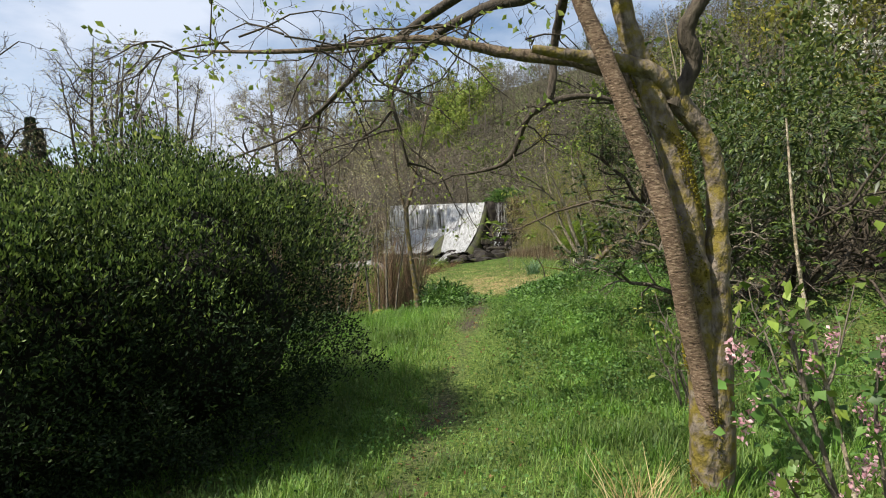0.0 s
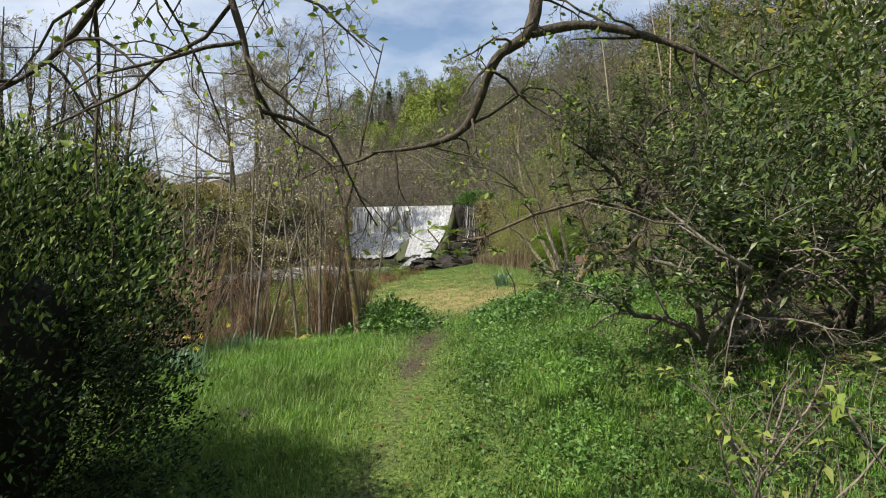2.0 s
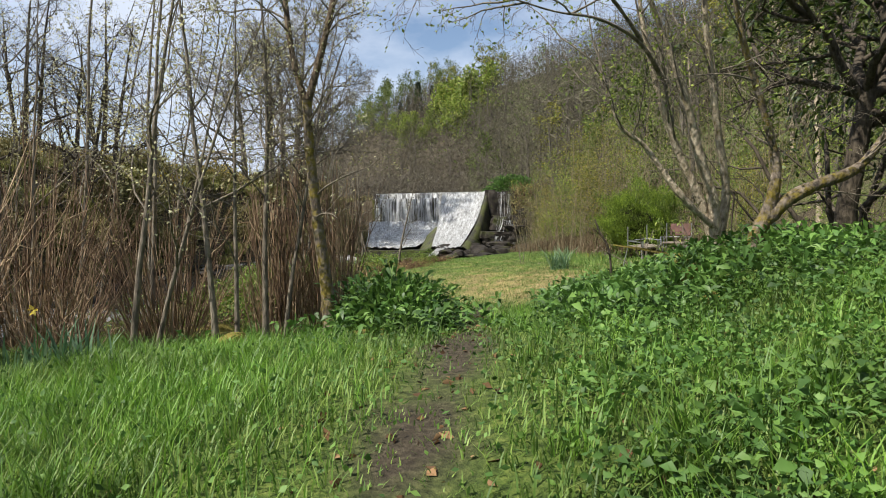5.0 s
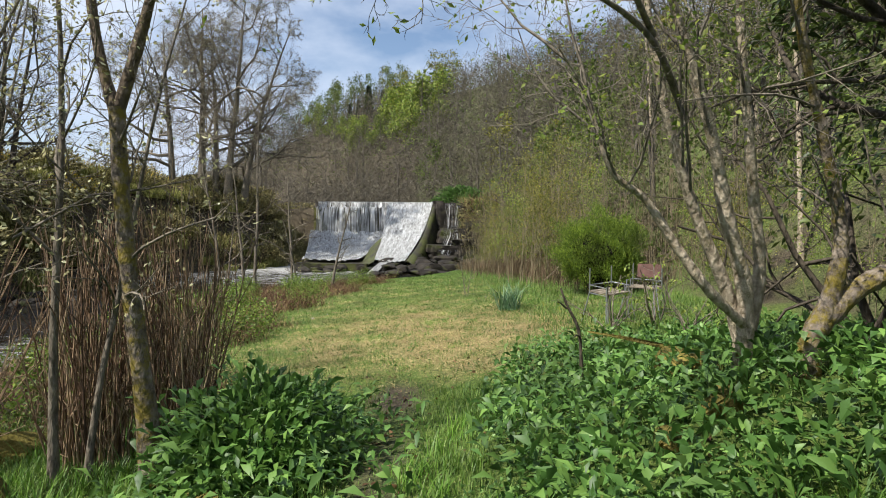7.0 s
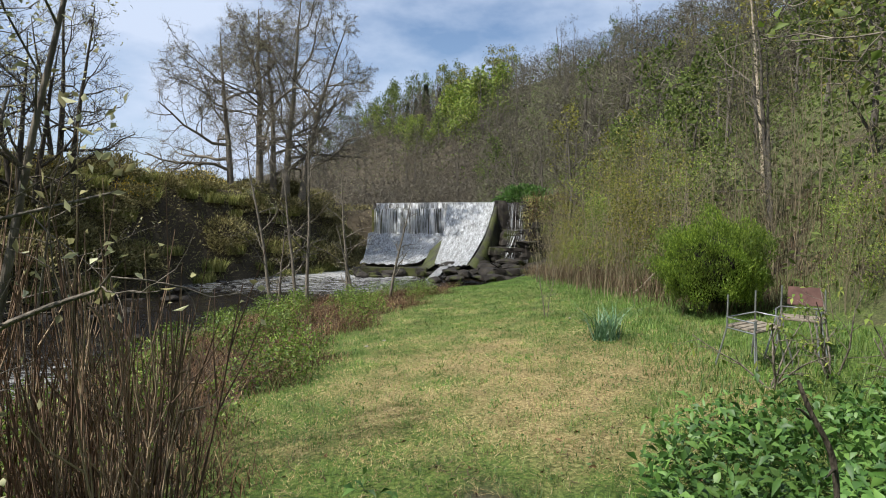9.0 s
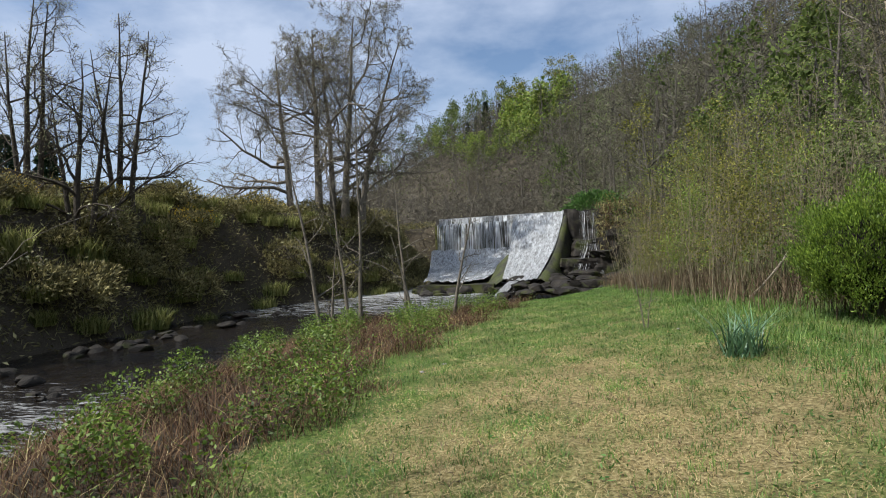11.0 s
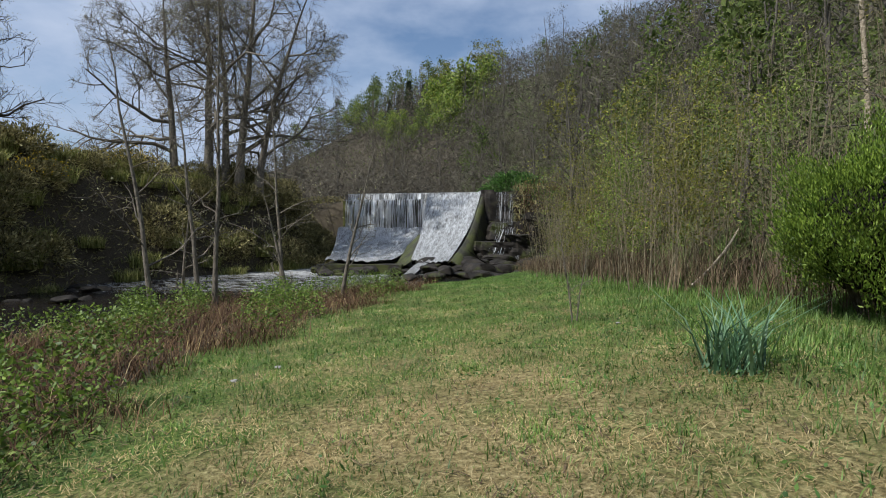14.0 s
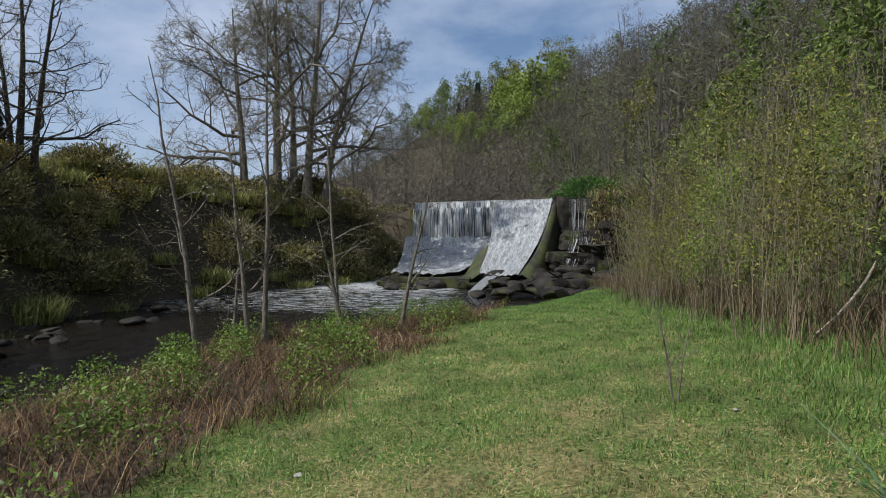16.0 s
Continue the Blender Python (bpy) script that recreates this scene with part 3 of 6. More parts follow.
weir = empty_thing("weir", (-4, 50, -1.0), "old stone river weir with white water pouring over its crest", "weir")
W0 = Vector(weir.location)


def crest(u, dy=0.0, dz=0.0):
    return LEFT.lerp(RIGHT, u) + Vector((0, dy, dz)) - W0


rng = np.random.default_rng(4)
prism("weir_wall", [crest(-0.03, 0.1, -5.0), crest(-0.03, 0.15, -0.45), crest(-0.03, 0.6, -0.42), crest(-0.03, 0.62, -0.04), crest(-0.03, 2.6, -0.04), crest(-0.03, 2.6, -5.0)], crest(1.02) - crest(-0.03), M["concrete"], weir)
U = np.linspace(0, 1, 90)
rows = []
for k, (dy, dz) in enumerate(((1.6, 0.02), (0.62, 0.0), (0.5, -0.06), (0.42, -0.38), (0.05, -0.42), (-0.10, -0.50), (-0.24, -0.85), (-0.34, -1.4), (-0.42, -2.0), (-0.5, -2.75))):
    rows.append([tuple(crest(u, dy + 0.05 * math.sin(u * 70 + k), dz + 0.04 * math.sin(u * 43 + 2 * k))) for u in U])
grid_sheet("water_curtain", rows, M["curtain"], weir, "thin white curtain of falling water")
rows = [[tuple(crest(u, 0.56 + 0.03 * math.sin(u * 120), dz)) for u in U] for dz in (0.03, -0.08, -0.2, -0.34)]
grid_sheet("crest_water", rows, M["chute"], weir, "ruffled white water on the crest")
# apron under the curtain, mossy wedge, chute
top_l, top_r, bot_l, bot_r = Vector((-8.8, 53.6, 1.35)), Vector((-2.7, 51.6, 1.35)), Vector((-7.7, 45.6, -0.35)), Vector((-4.9, 44.9, -0.42))
rows = []
for k in range(12):
    s = k / 11
    a, b = top_l.lerp(bot_l, s), top_r.lerp(bot_r, s)
    rows.append([tuple(a.lerp(b, u) + Vector((0, 0, -0.62 * math.sin(s * 3.14) * (1.25 - 0.5 * s) + 0.05 * math.sin(u * 30 + s * 17))) - W0) for u in np.linspace(0, 1, 30)])
grid_sheet("water_apron", rows, M["chute"], weir, "foaming water sliding down the apron")
prism("apron_slab", [top_l - W0 + Vector((0, 0, -1.1)), (top_l + bot_l) * 0.5 - W0 + Vector((0, 0, -1.1)), bot_l - W0 + Vector((0, 0, -0.35)), bot_l - W0 + Vector((0, 0, -0.9)), top_l - W0 + Vector((0, 0, -2))], (top_r - top_l) * 0.8, M["concrete"], weir)
cl_t, cr_t, cl_b, cr_b = Vector((-2.75, 52.0, 3.35)), Vector((0.62, 51.3, 3.5)), Vector((-2.95, 44.0, -0.35)), Vector((-1.1, 43.2, -0.35))
rows, left_edge, right_edge = [], [], []
for k in range(16):
    s = k / 15
    sag = -0.75 * math.sin(s * math.pi) * (1 - 0.3 * s)
    a, b = cl_t.lerp(cl_b, s) + Vector((0, 0, sag)), cr_t.lerp(cr_b, s) + Vector((0, 0, sag))
    left_edge.append(a)
    right_edge.append(b)
    rows.append([tuple(a.lerp(b, u) + Vector((0, 0, 0.04 * math.sin(u * 40 + s * 9) + 0.12 * (2 * u - 1) ** 2)) - W0) for u in np.linspace(0, 1, 26)])
grid_sheet("water_chute", rows, M["chute"], weir, "bright white water racing down the chute")
rows = [[tuple(p + Vector((0, 0, 0.02)) - W0) for p in left_edge], [tuple(p + Vector((-0.12, -0.1, -0.05)) - W0) for p in left_edge], [(p.x - 0.18 - k * 0.085 - W0.x, p.y - 0.1 - W0.y, max(-1.3, p.z - 0.32 - 0.05 * k) - W0.z) for k, p in enumerate(left_edge)], [(p.x - 0.25 - k * 0.125 - W0.x, p.y - 0.2 - W0.y, -1.6 - W0.z) for k, p in enumerate(left_edge)]]
rows = [row[7:] for row in rows]
grid_sheet("chute_side", rows, M["wet_side"], weir, "mossy green stone wedge beside the chute")
rows = [[tuple(p - W0) for p in right_edge], [tuple(p + Vector((0.18, 0, 0.10)) - W0) for p in right_edge], [(p.x + 0.30 + 0.02 * k - W0.x, p.y - W0.y, p.z - 0.22 - W0.z) for k, p in enumerate(right_edge)], [(p.x + 0.55 + 0.03 * k - W0.x, p.y - 0.1 - W0.y, max(-1.4, p.z - 1.6) - W0.z) for k, p in enumerate(right_edge)], [(p.x + 0.8 - W0.x, p.y - W0.y, -1.6 - W0.z) for p in right_edge]]
grid_sheet("chute_side", rows, M["wet_side"], weir, "dark wet stone side wall")
prism("toe_ledge", [(-3.9, -5.3, 0.0), (0.6, -6.4, 0.05), (0.6, -6.4, 0.48), (-3.9, -5.3, 0.42)], (0, 1.4, 0), M["stone"], weir)
rows = [[(-2.55 + u * 0.5 - s * 0.9 - W0.x, 43.3 - s * 1.5 - W0.y, -0.35 - s * 0.65 - 0.2 * s * s - W0.z) for u in np.linspace(0, 1, 10)] for s in np.linspace(0, 1, 8)]
grid_sheet("water_spout", rows, M["chute"], weir, "white water spilling over the lowest ledge")
# the rock wall beside it, with two thin falls
cliff = empty_thing("rock_outcrop", (2.8, 48.5, -0.6), "dark wet rock face with thin side falls", "rock face")
C0 = Vector(cliff.location)
for k, (x, y, z, sx, sy, sz) in enumerate(((1.9, 51.2, 1.1, 1.1, 0.8, 2.4), (3.7, 50.4, 1.0, 1.5, 1.0, 2.4), (2.6, 49.0, 0.2, 1.5, 1.0, 1.5), (4.6, 48.4, 0.2, 1.7, 1.4, 1.9), (1.5, 47.2, -0.3, 1.3, 1.0, 0.9), (3.3, 46.8, -0.1, 1.4, 1.0, 1.1), (1.0, 51.5, 2.4, 0.45, 0.6, 1.25))):
    bm = bmesh.new()
    bmesh.ops.create_cube(bm, size=2.0)
    bmesh.ops.subdivide_edges(bm, edges=bm.edges, cuts=11, use_grid_fill=True)
    for v in bm.verts:
        q = Vector((v.co.x * sx, v.co.y * sy, v.co.z * sz))
        course = math.floor((q.z + z) * 2.4 + 0.8 * noise.noise(q * 0.5))
        ledge = 0.22 * noise.noise(Vector((k * 3.7, course * 1.9, 0.3))) + 0.16 * noise.noise(q * 1.7 + Vector((k * 7, 0, 0))) + 0.10 * noise.noise(q * 4.1)
        corner = 1 - 0.10 * (abs(v.co.x * v.co.y)) ** 3
        v.co = Vector((q.x * (1 + ledge) * corner, q.y * (1 + ledge) * corner, q.z * (1 + 0.10 * noise.noise(q * 1.1)))) + Vector((x, y, z)) - C0
    part("rock_block", bm, M["cliff"], cliff)
for x0, x1, y0, y1, z0, z1, wd in ((1.75, 1.7, 49.9, 48.2, 3.45, 1.35, 0.7), (2.3, 2.1, 49.7, 47.9, 3.3, 1.5, 0.4), (1.75, 1.2, 47.9, 46.0, 1.3, -0.2, 0.9), (2.2, 2.3, 47.7, 46.0, 1.4, -0.3, 0.5), (1.3, 0.9, 46.1, 45.1, -0.2, -0.8, 1.3)):
    rows = [[(x0 + (x1 - x0) * s + (u - 0.5) * wd - C0.x, y0 + (y1 - y0) * s ** 0.6 - 0.25 - C0.y, z0 + (z1 - z0) * s - C0.z) for u in np.linspace(0, 1, 10)] for s in np.linspace(0, 1, 12)]
    grid_sheet("side_fall", rows, M["trickle"], cliff, "thin white thread of water")
tb = Tubes()
tb.add([(2.35 - C0.x, 47.7 - C0.y, 0.75 - C0.z), (2.3 - C0.x, 47.25 - C0.y, 0.7 - C0.z), (2.28 - C0.x, 47.0 - C0.y, 0.68 - C0.z)], [0.3, 0.3, 0.28], 14)
part_mesh("pipe", tb.mesh("pipe", M["bark_dark"]), cliff, "black outlet pipe")

rng = np.random.default_rng(47)
gx = rng.uniform(2.4, 6.0, 3200)
gz = rng.uniform(-0.6, 4.0, 3200)
base = np.stack([gx, 47.6 + 0.5 * gz + rng.normal(0, 0.45, 3200), gz], 1)
v, f = small_leaf_geo(base, np.stack([rng.normal(0, 0.5, 3200), rng.normal(-0.5, 0.4, 3200), rng.normal(-0.5, 0.6, 3200)], 1), rng.uniform(0.12, 0.5, 3200), rng.uniform(0.03, 0.09, 3200), rng)
tagged(part_mesh("hanging_growth", mesh_of("hanging_growth", v, f, M["gorse"])), "dead grass and ivy hanging over the rock face", "undergrowth", kind="stuff")
v, f = small_leaf_geo(base[::2] + np.array([0.3, -0.3, -0.4]), np.stack([rng.normal(0, 0.25, 1600), rng.normal(0, 0.3, 1600), rng.uniform(0.5, 1, 1600)], 1), rng.uniform(0.4, 1.3, 1600), rng.uniform(0.02, 0.04, 1600), rng)
tagged(part_mesh("dead_stalks", mesh_of("dead_stalks", v, f, M["rust"])), "dead brown stalks standing before the rock face", "dead stalks", kind="stuff")

rr = random.Random(8)
for k in range(16):
    boulder("rock", (rr.uniform(-8.2, -3.0), rr.uniform(43.2, 44.8), -0.95 + rr.uniform(-0.1, 0.2)), (rr.uniform(0.3, 0.8), 0.4, rr.uniform(0.2, 0.35)), M["stone"], 900 + k, "dark wet rock in the pool under the weir", "rock", "rocks below the weir")
for k in range(64):
    x = rr.uniform(-2.6, 4.4)
    y = rr.uniform(38.6, 45) + 0.25 * x
    s = rr.uniform(0.2, 0.7)
    boulder("rock", (x, y, -0.78 + 0.06 * (y - 39) + rr.uniform(-0.1, 0.2)), (s * 1.6, s, s * 0.5), M["cliff"], k, "dark wet flat rock below the weir", "rock", "rocks below the weir")
for k in range(60):
    y = rr.uniform(16, 40)
    x = float(line(RIVER_L, y)) + rr.uniform(-0.5, 3.2)
    s = rr.uniform(0.12, 0.36)
    boulder("river_stone", (x, y, WATER + rr.uniform(-0.08, 0.06)), (s * 1.3, s, s * 0.6), M["cliff"], 60 + k, "wet stone at the river's edge", "stone", "stones along the river")
for k in range(22):
    y = rr.uniform(17, 28)
    x = float(line(RIVER_R, y)) - rr.uniform(0.2, 4.5)
    s = rr.uniform(0.08, 0.22)
    boulder("river_stone", (x, y, WATER + rr.uniform(-0.06, 0.03)), (s * 1.3, s, s * 0.6), M["cliff"], 120 + k, "dark stone breaking the river's surface", "stone", "stones along the river")

# ---- trees ----


def bare_tree(name, seed, height, trunks, mats, spec, label, category="tree", leaf=None, group="", base_r=0.16, keep_at=(0, 0, 0), parts=True, start=0.28, rise=(0.5, 1.3), thin=0.002):
    """A tree of one or more trunks, each a tapered stem with limbs and twigs; leaf: (material, per tip, length, width, spread)."""
    rng = np.random.default_rng(seed)
    tree = empty_thing(name, keep_at, label, category, group)
    tips = []
    joined = Tubes()
    for (bx, by, lx, ly, share) in trunks:
        h = height * share
        k = 9
        s = np.linspace(0, 1, k)
        pts = np.stack([bx + lx * s ** 1.3 + rng.normal(0, 0.02 * h, k).cumsum() * 0.4 * s, by + ly * s ** 1.3 + rng.normal(0, 0.02 * h, k).cumsum() * 0.4 * s, -0.25 + (h + 0.25) * s], 1)
        rad = base_r * share * (1 - 0.88 * s) * (1 + 0.5 * np.exp(-s * 22))
        stem = Tubes()
        stem.add(pts, rad, 9 if parts else 5)
        part_mesh("trunk", stem.mesh("trunk", mats[0]), tree)
        n = spec[0][0]
        for j in range(n):
            f = start + (0.98 - start) * (j + rng.uniform(0, 0.9)) / n
            i = min(int(f * (k - 1)), k - 2)
            q = pts[i] + (pts[i + 1] - pts[i]) * (f * (k - 1) - i)
            a = rng.uniform(0, 2 * np.pi)
            d = unit(np.array([np.cos(a), np.sin(a), rng.uniform(*rise)]))
            tb = Tubes() if parts else joined
            grow(tb, q, d, h * spec[0][1] * (1.25 - 0.85 * f) * rng.uniform(0.7, 1.2), rad[i] * rng.uniform(0.4, 0.62), 1, rng, spec, tips, thin)
            if parts:
                part_mesh("branch", tb.mesh("branch", mats[1]), tree)
    if not parts:
        part_mesh("twig_work", joined.mesh("twig_work", mats[1]), tree)
    if leaf:
        v, f = tip_leaves(tips, rng, *leaf[1:])
        part_mesh("crown", mesh_of("crown", v, f, leaf[0]), tree)
    return tree


def stand(x, y, dz=-0.05):
    return (x, y, float(land(x, y)) + dz)


BIG = ((11, 0.54, 6, 0.26, 0.02), (7, 0.55, 5, 0.28, 0.03), (7, 0.55, 4, 0.28, 0.02), (8, 0.6, 3, 0.3, 0.0), (0, 0.5, 3, 0.3, -0.03))
bare_tree("ash_tree", 11, 12.5, ((0, 0, -1.0, 0.3, 0.86), (1.6, 0.5, -0.5, 0.2, 1.0)), (M["bark_grey"], M["bark_grey"]), BIG, "tall bare twin-stemmed tree on the far bank", "tree", (M["catkin"], 1, 0.05, 0.02, 0.12), "bank trees", 0.28, (-15.9, 46.0, 3.2), True, 0.16, (0.15, 0.9), 0.011)
bare_tree("ash_tree", 12, 13.0, ((0, 0, 0.9, 0.2, 1.0), (0.9, 0.4, 2.6, 0.3, 0.85), (-0.8, 0.2, -0.6, 0.3, 0.9)), (M["bark_grey"], M["bark_grey"]), BIG, "tall bare many-stemmed tree on the far bank", "tree", (M["catkin"], 1, 0.05, 0.02, 0.12), "bank trees", 0.26, (-12.9, 47.2, 3.3), True, 0.16, (0.15, 0.9), 0.011)
MID = ((8, 0.42, 5, 0.2, 0.05), (7, 0.5, 4, 0.22, 0.04), (8, 0.55, 3, 0.26, 0.02), (0, 0.5, 3, 0.24, 0.02))
for k, (x, y, h) in enumerate(((-18.6, 34.8, 8.5), (-20.4, 32.0, 8.5), (-17.6, 31.4, 7.0), (-16.6, 24.0, 9.0), (-15.5, 15.5, 9.0), (-13.5, 11.0, 8.0))):
    bare_tree("alder_tree", 20 + k, h, ((0, 0, 0.5, 0.1, 1.0), (0.4, 0.2, 1.4, -0.3, 0.9), (-0.3, 0.1, -1.0, 0.2, 0.85)), (M["bark_dark"], M["bark_dark"]), MID, "bare alder with pale buds on the far bank", "tree", (M["catkin"], 1, 0.06, 0.03, 0.12), "bank trees", 0.15, stand(x, y), True, 0.16, (0.3, 1.1), 0.010)

# the saplings on the near bank of the river
SAP = ((11, 0.24, 4, 0.16, 0.03), (5, 0.5, 3, 0.16, 0.03), (0, 0.5, 3, 0.2, 0.02))
for k, (x, y, h, lx) in enumerate(((-5.5, 25.3, 5.0, -0.6), (-5.25, 26.5, 4.4, -0.45), (-5.0, 26.6, 6.4, 0.2), (-4.3, 28.5, 4.8, -0.2), (-3.1, 29.2, 3.6, 0.7), (-3.9, 27.8, 2.4, -0.6), (-6.2, 27.5, 2.8, 0.3))):
    bare_tree("sapling", 40 + k, h, ((0, 0, lx, 0.1, 1.0),), (M["bark_grey"], M["bark_grey"]), SAP, "slender bare sapling with opening buds on the riverbank", "tree", (M["catkin"], 1, 0.04, 0.022, 0.05), "riverbank saplings", 0.055, stand(x, y), True, 0.22, (0.2, 1.0), 0.006)

# three-stemmed young tree left of the path with brown canes round it
ALDER = ((8, 0.32, 5, 0.14, 0.04), (5, 0.5, 4, 0.18, 0.03), (3, 0.5, 3, 0.2, 0.02), (0, 0.5, 3, 0.2, 0.02))
for k, (x, y, h, lx) in enumerate(((-2.05, 12.5, 4.6, 0.1), (-2.3, 12.0, 4.4, -0.5), (-3.4, 12.8, 5.2, 0.3), (-4.6, 12.4, 5.0, -0.4), (-3.0, 11.8, 4.2, 0.6), (-5.6, 11.2, 5.4, 0.2), (-5.4, 8.5, 5.2, -0.3), (-6.2, 13.4, 5.0, 0.2), (-5.0, 13.9, 6.6, 0.3), (-6.7, 14.6, 7.2, -0.2), (-4.3, 14.3, 6.2, 0.2), (-7.5, 12.6, 7.4, 0.4), (-6.0, 10.0, 6.4, -0.3))):
    bare_tree("young_tree", 51 + k, h, ((0, 0, lx, 0.1, 1.0), (0.15, 0.05, lx + 0.5, 0.3, 0.8)), (M["bark_grey"], M["bark_grey"]), ALDER, "thin bare young tree with pale buds", "tree", (M["catkin"], 2, 0.036, 0.02, 0.04), "path-side trees", 0.032, stand(x, y))


def cane_meshes(count, thick):
    """Canes of one metre with a few side twigs, to be stood up many times."""
    rng = np.random.default_rng(79)
    made = []
    for k in range(count):
        tb = Tubes()
        d, pts = np.array([0, 0, 1.0]), [np.zeros(3)]
        for j in range(3):
            d = d + rng.normal(0, 0.06, 3)
            pts.append(pts[-1] + d / np.linalg.norm(d) / 3)
        tb.add(pts, np.array([1, 0.8, 0.6, 0.3]) * thick * rng.uniform(0.7, 1.3), 4)
        for j in (1, 2, 2, 3):
            e = d + rng.normal(0, 0.38, 3)
            q = pts[j] if j < 3 else pts[2] + (pts[3] - pts[2]) * 0.5
            tb.add([q, q + e * 0.13, q + e * 0.22 + np.array([0, 0, 0.05])], [0.0042, 0.003, 0.0016], 3)
        made.append(tb.mesh("cane", M["cane"], False))
    return made


CANES = cane_meshes(16, 0.0065)


def cane_clump(seed, x, y, spread, height, count, lean=0.2):
    rr = random.Random(seed)
    thing = empty_thing("cane_clump", stand(x, y, 0), "dense clump of brown leafless dogwood canes", "shrub", "cane clumps")
    for _ in range(count):
        a, r = rr.uniform(0, 2 * math.pi), spread * math.sqrt(rr.uniform(0, 1))
        bx, by = r * math.cos(a), r * math.sin(a)
        ob = part_mesh("cane", rr.choice(CANES), thing)
        up = Vector((bx / spread * lean + rr.gauss(0, 0.07), by / spread * lean + rr.gauss(0, 0.07), 1.0))
        h = height * rr.uniform(0.35, 1.2) * (1.0 - 0.25 * r / spread)
        ob.rotation_mode = "QUATERNION"
        ob.rotation_quaternion = up.to_track_quat("Z", "Y") @ Euler((0, 0, rr.uniform(0, 6.28))).to_quaternion()
        ob.location = (bx, by, float(land(x + bx, y + by) - land(x, y)) - 0.04)
        ob.scale = (1.0, 1.0, h)
    return thing


for k, (x, y, s, h, c, ln) in enumerate(((-1.55, 13.1, 0.22, 1.75, 140, 0.08), (-2.05, 12.95, 0.28, 1.8, 130, 0.12), (-3.15, 12.7, 0.30, 1.75, 110, 0.42), (-3.4, 11.5, 0.22, 0.95, 60, 0.50), (-4.4, 12.4, 0.42, 2.2, 150, 0.44), (-3.95, 10.7, 0.28, 1.85, 120, 0.50), (-5.3, 11.2, 0.5, 1.7, 130, 0.36), (-6.2, 12.6, 0.6, 1.7, 120, 0.32))):
    cane_clump(80 + k, x, y, s, h, c, ln)

# ---- the mossy three-stemmed tree at the start ----
near_tree = empty_thing("cherry_tree", (1.3, 3.15, float(land(1.3, 3.15))), "three-stemmed cherry tree with mossy peeling bark and crooked limbs", "tree", "path-side trees")
N0 = np.array(near_tree.location)


def limb(name, pts, radii, mat, parent, origin, sides=12, fine=6, knobs=0.06, seed=0):
    """A crooked tapered limb through some points, smoothed and knobbly."""
    if name in ("trunk", "stub") and parent == near_tree:
        pts, radii = np.array([0, 0, 2.26]) + (np.array(pts) - np.array([0, 0, 2.26])) * 1.12, np.array(radii) * 1.12
    pts, radii = np.asarray(pts, float) - origin, np.asarray(radii, float)
    rng = np.random.default_rng(seed)
    t = np.linspace(0, len(pts) - 1, (len(pts) - 1) * fine + 1)
    out = []
    for q in t:
        i = min(int(q), len(pts) - 2)
        u = q - i
        p0, p1, p2, p3 = pts[max(i - 1, 0)], pts[i], pts[i + 1], pts[min(i + 2, len(pts) - 1)]
        out.append(0.5 * (2 * p1 + (p2 - p0) * u + (2 * p0 - 5 * p1 + 4 * p2 - p3) * u * u + (3 * p1 - p0 - 3 * p2 + p3) * u ** 3))
    rad = np.interp(t, np.arange(len(radii)), radii) * (1 + knobs * rng.normal(0, 1, len(t)))
    tb = Tubes()
    tb.add(np.array(out), rad, sides)
    me = tb.mesh(name, mat)
    return part_mesh(name, me, parent), np.array(out)


_, LT = limb("trunk", [(1.14, 2.85, 0.45), (1.08, 2.8, 0.95), (1.04, 2.78, 1.5), (1.01, 2.78, 2.0), (0.93, 2.8, 2.5), (0.82, 2.82, 2.85), (0.69, 2.8, 3.25), (0.6, 2.8, 4.0)], [0.13, 0.08, 0.064, 0.06, 0.06, 0.055, 0.048, 0.036], M["bark_moss"], near_tree, N0, 16, 10, 0.07, 1)
limb("trunk", [(1.07, 2.76, 1.2), (1.02, 2.74, 1.5), (0.95, 2.70, 1.75), (0.84, 2.62, 2.2), (0.70, 2.6, 2.6), (0.56, 2.58, 2.95), (0.42, 2.55, 3.3), (0.3, 2.5, 3.9)], [0.046, 0.046, 0.045, 0.043, 0.041, 0.038, 0.034, 0.026], M["bark_cherry"], near_tree, N0, 14, 8, 0.02, 2)
limb("trunk", [(1.05, 2.78, 1.3), (1.02, 2.82, 1.7), (0.96, 2.92, 2.2), (0.93, 2.95, 2.65), (0.80, 3.05, 2.92), (0.55, 3.1, 3.06), (0.2, 3.2, 3.14), (-0.3, 3.25, 3.26), (-1.0, 3.3, 3.24), (-1.7, 3.4, 3.3)], [0.06, 0.052, 0.05, 0.048, 0.045, 0.042, 0.032, 0.022, 0.014, 0.006], M["bark_mid"], near_tree, N0, 10, 6, 0.04, 3)
limb("stem", [(1.23, 3.16, 0.5), (1.25, 3.16, 1.74), (1.27, 3.17, 2.16), (1.26, 3.17, 2.47), (1.20, 3.16, 2.66), (1.08, 3.15, 2.82), (0.95, 3.12, 2.97), (0.77, 3.1, 3.04), (0.58, 3.08, 3.07), (0.3, 3.05, 3.12)], [0.13, 0.085, 0.055, 0.05, 0.05, 0.055, 0.05, 0.044, 0.036, 0.02], M["bark_moss"], near_tree, N0, 14, 8, 0.06, 9)
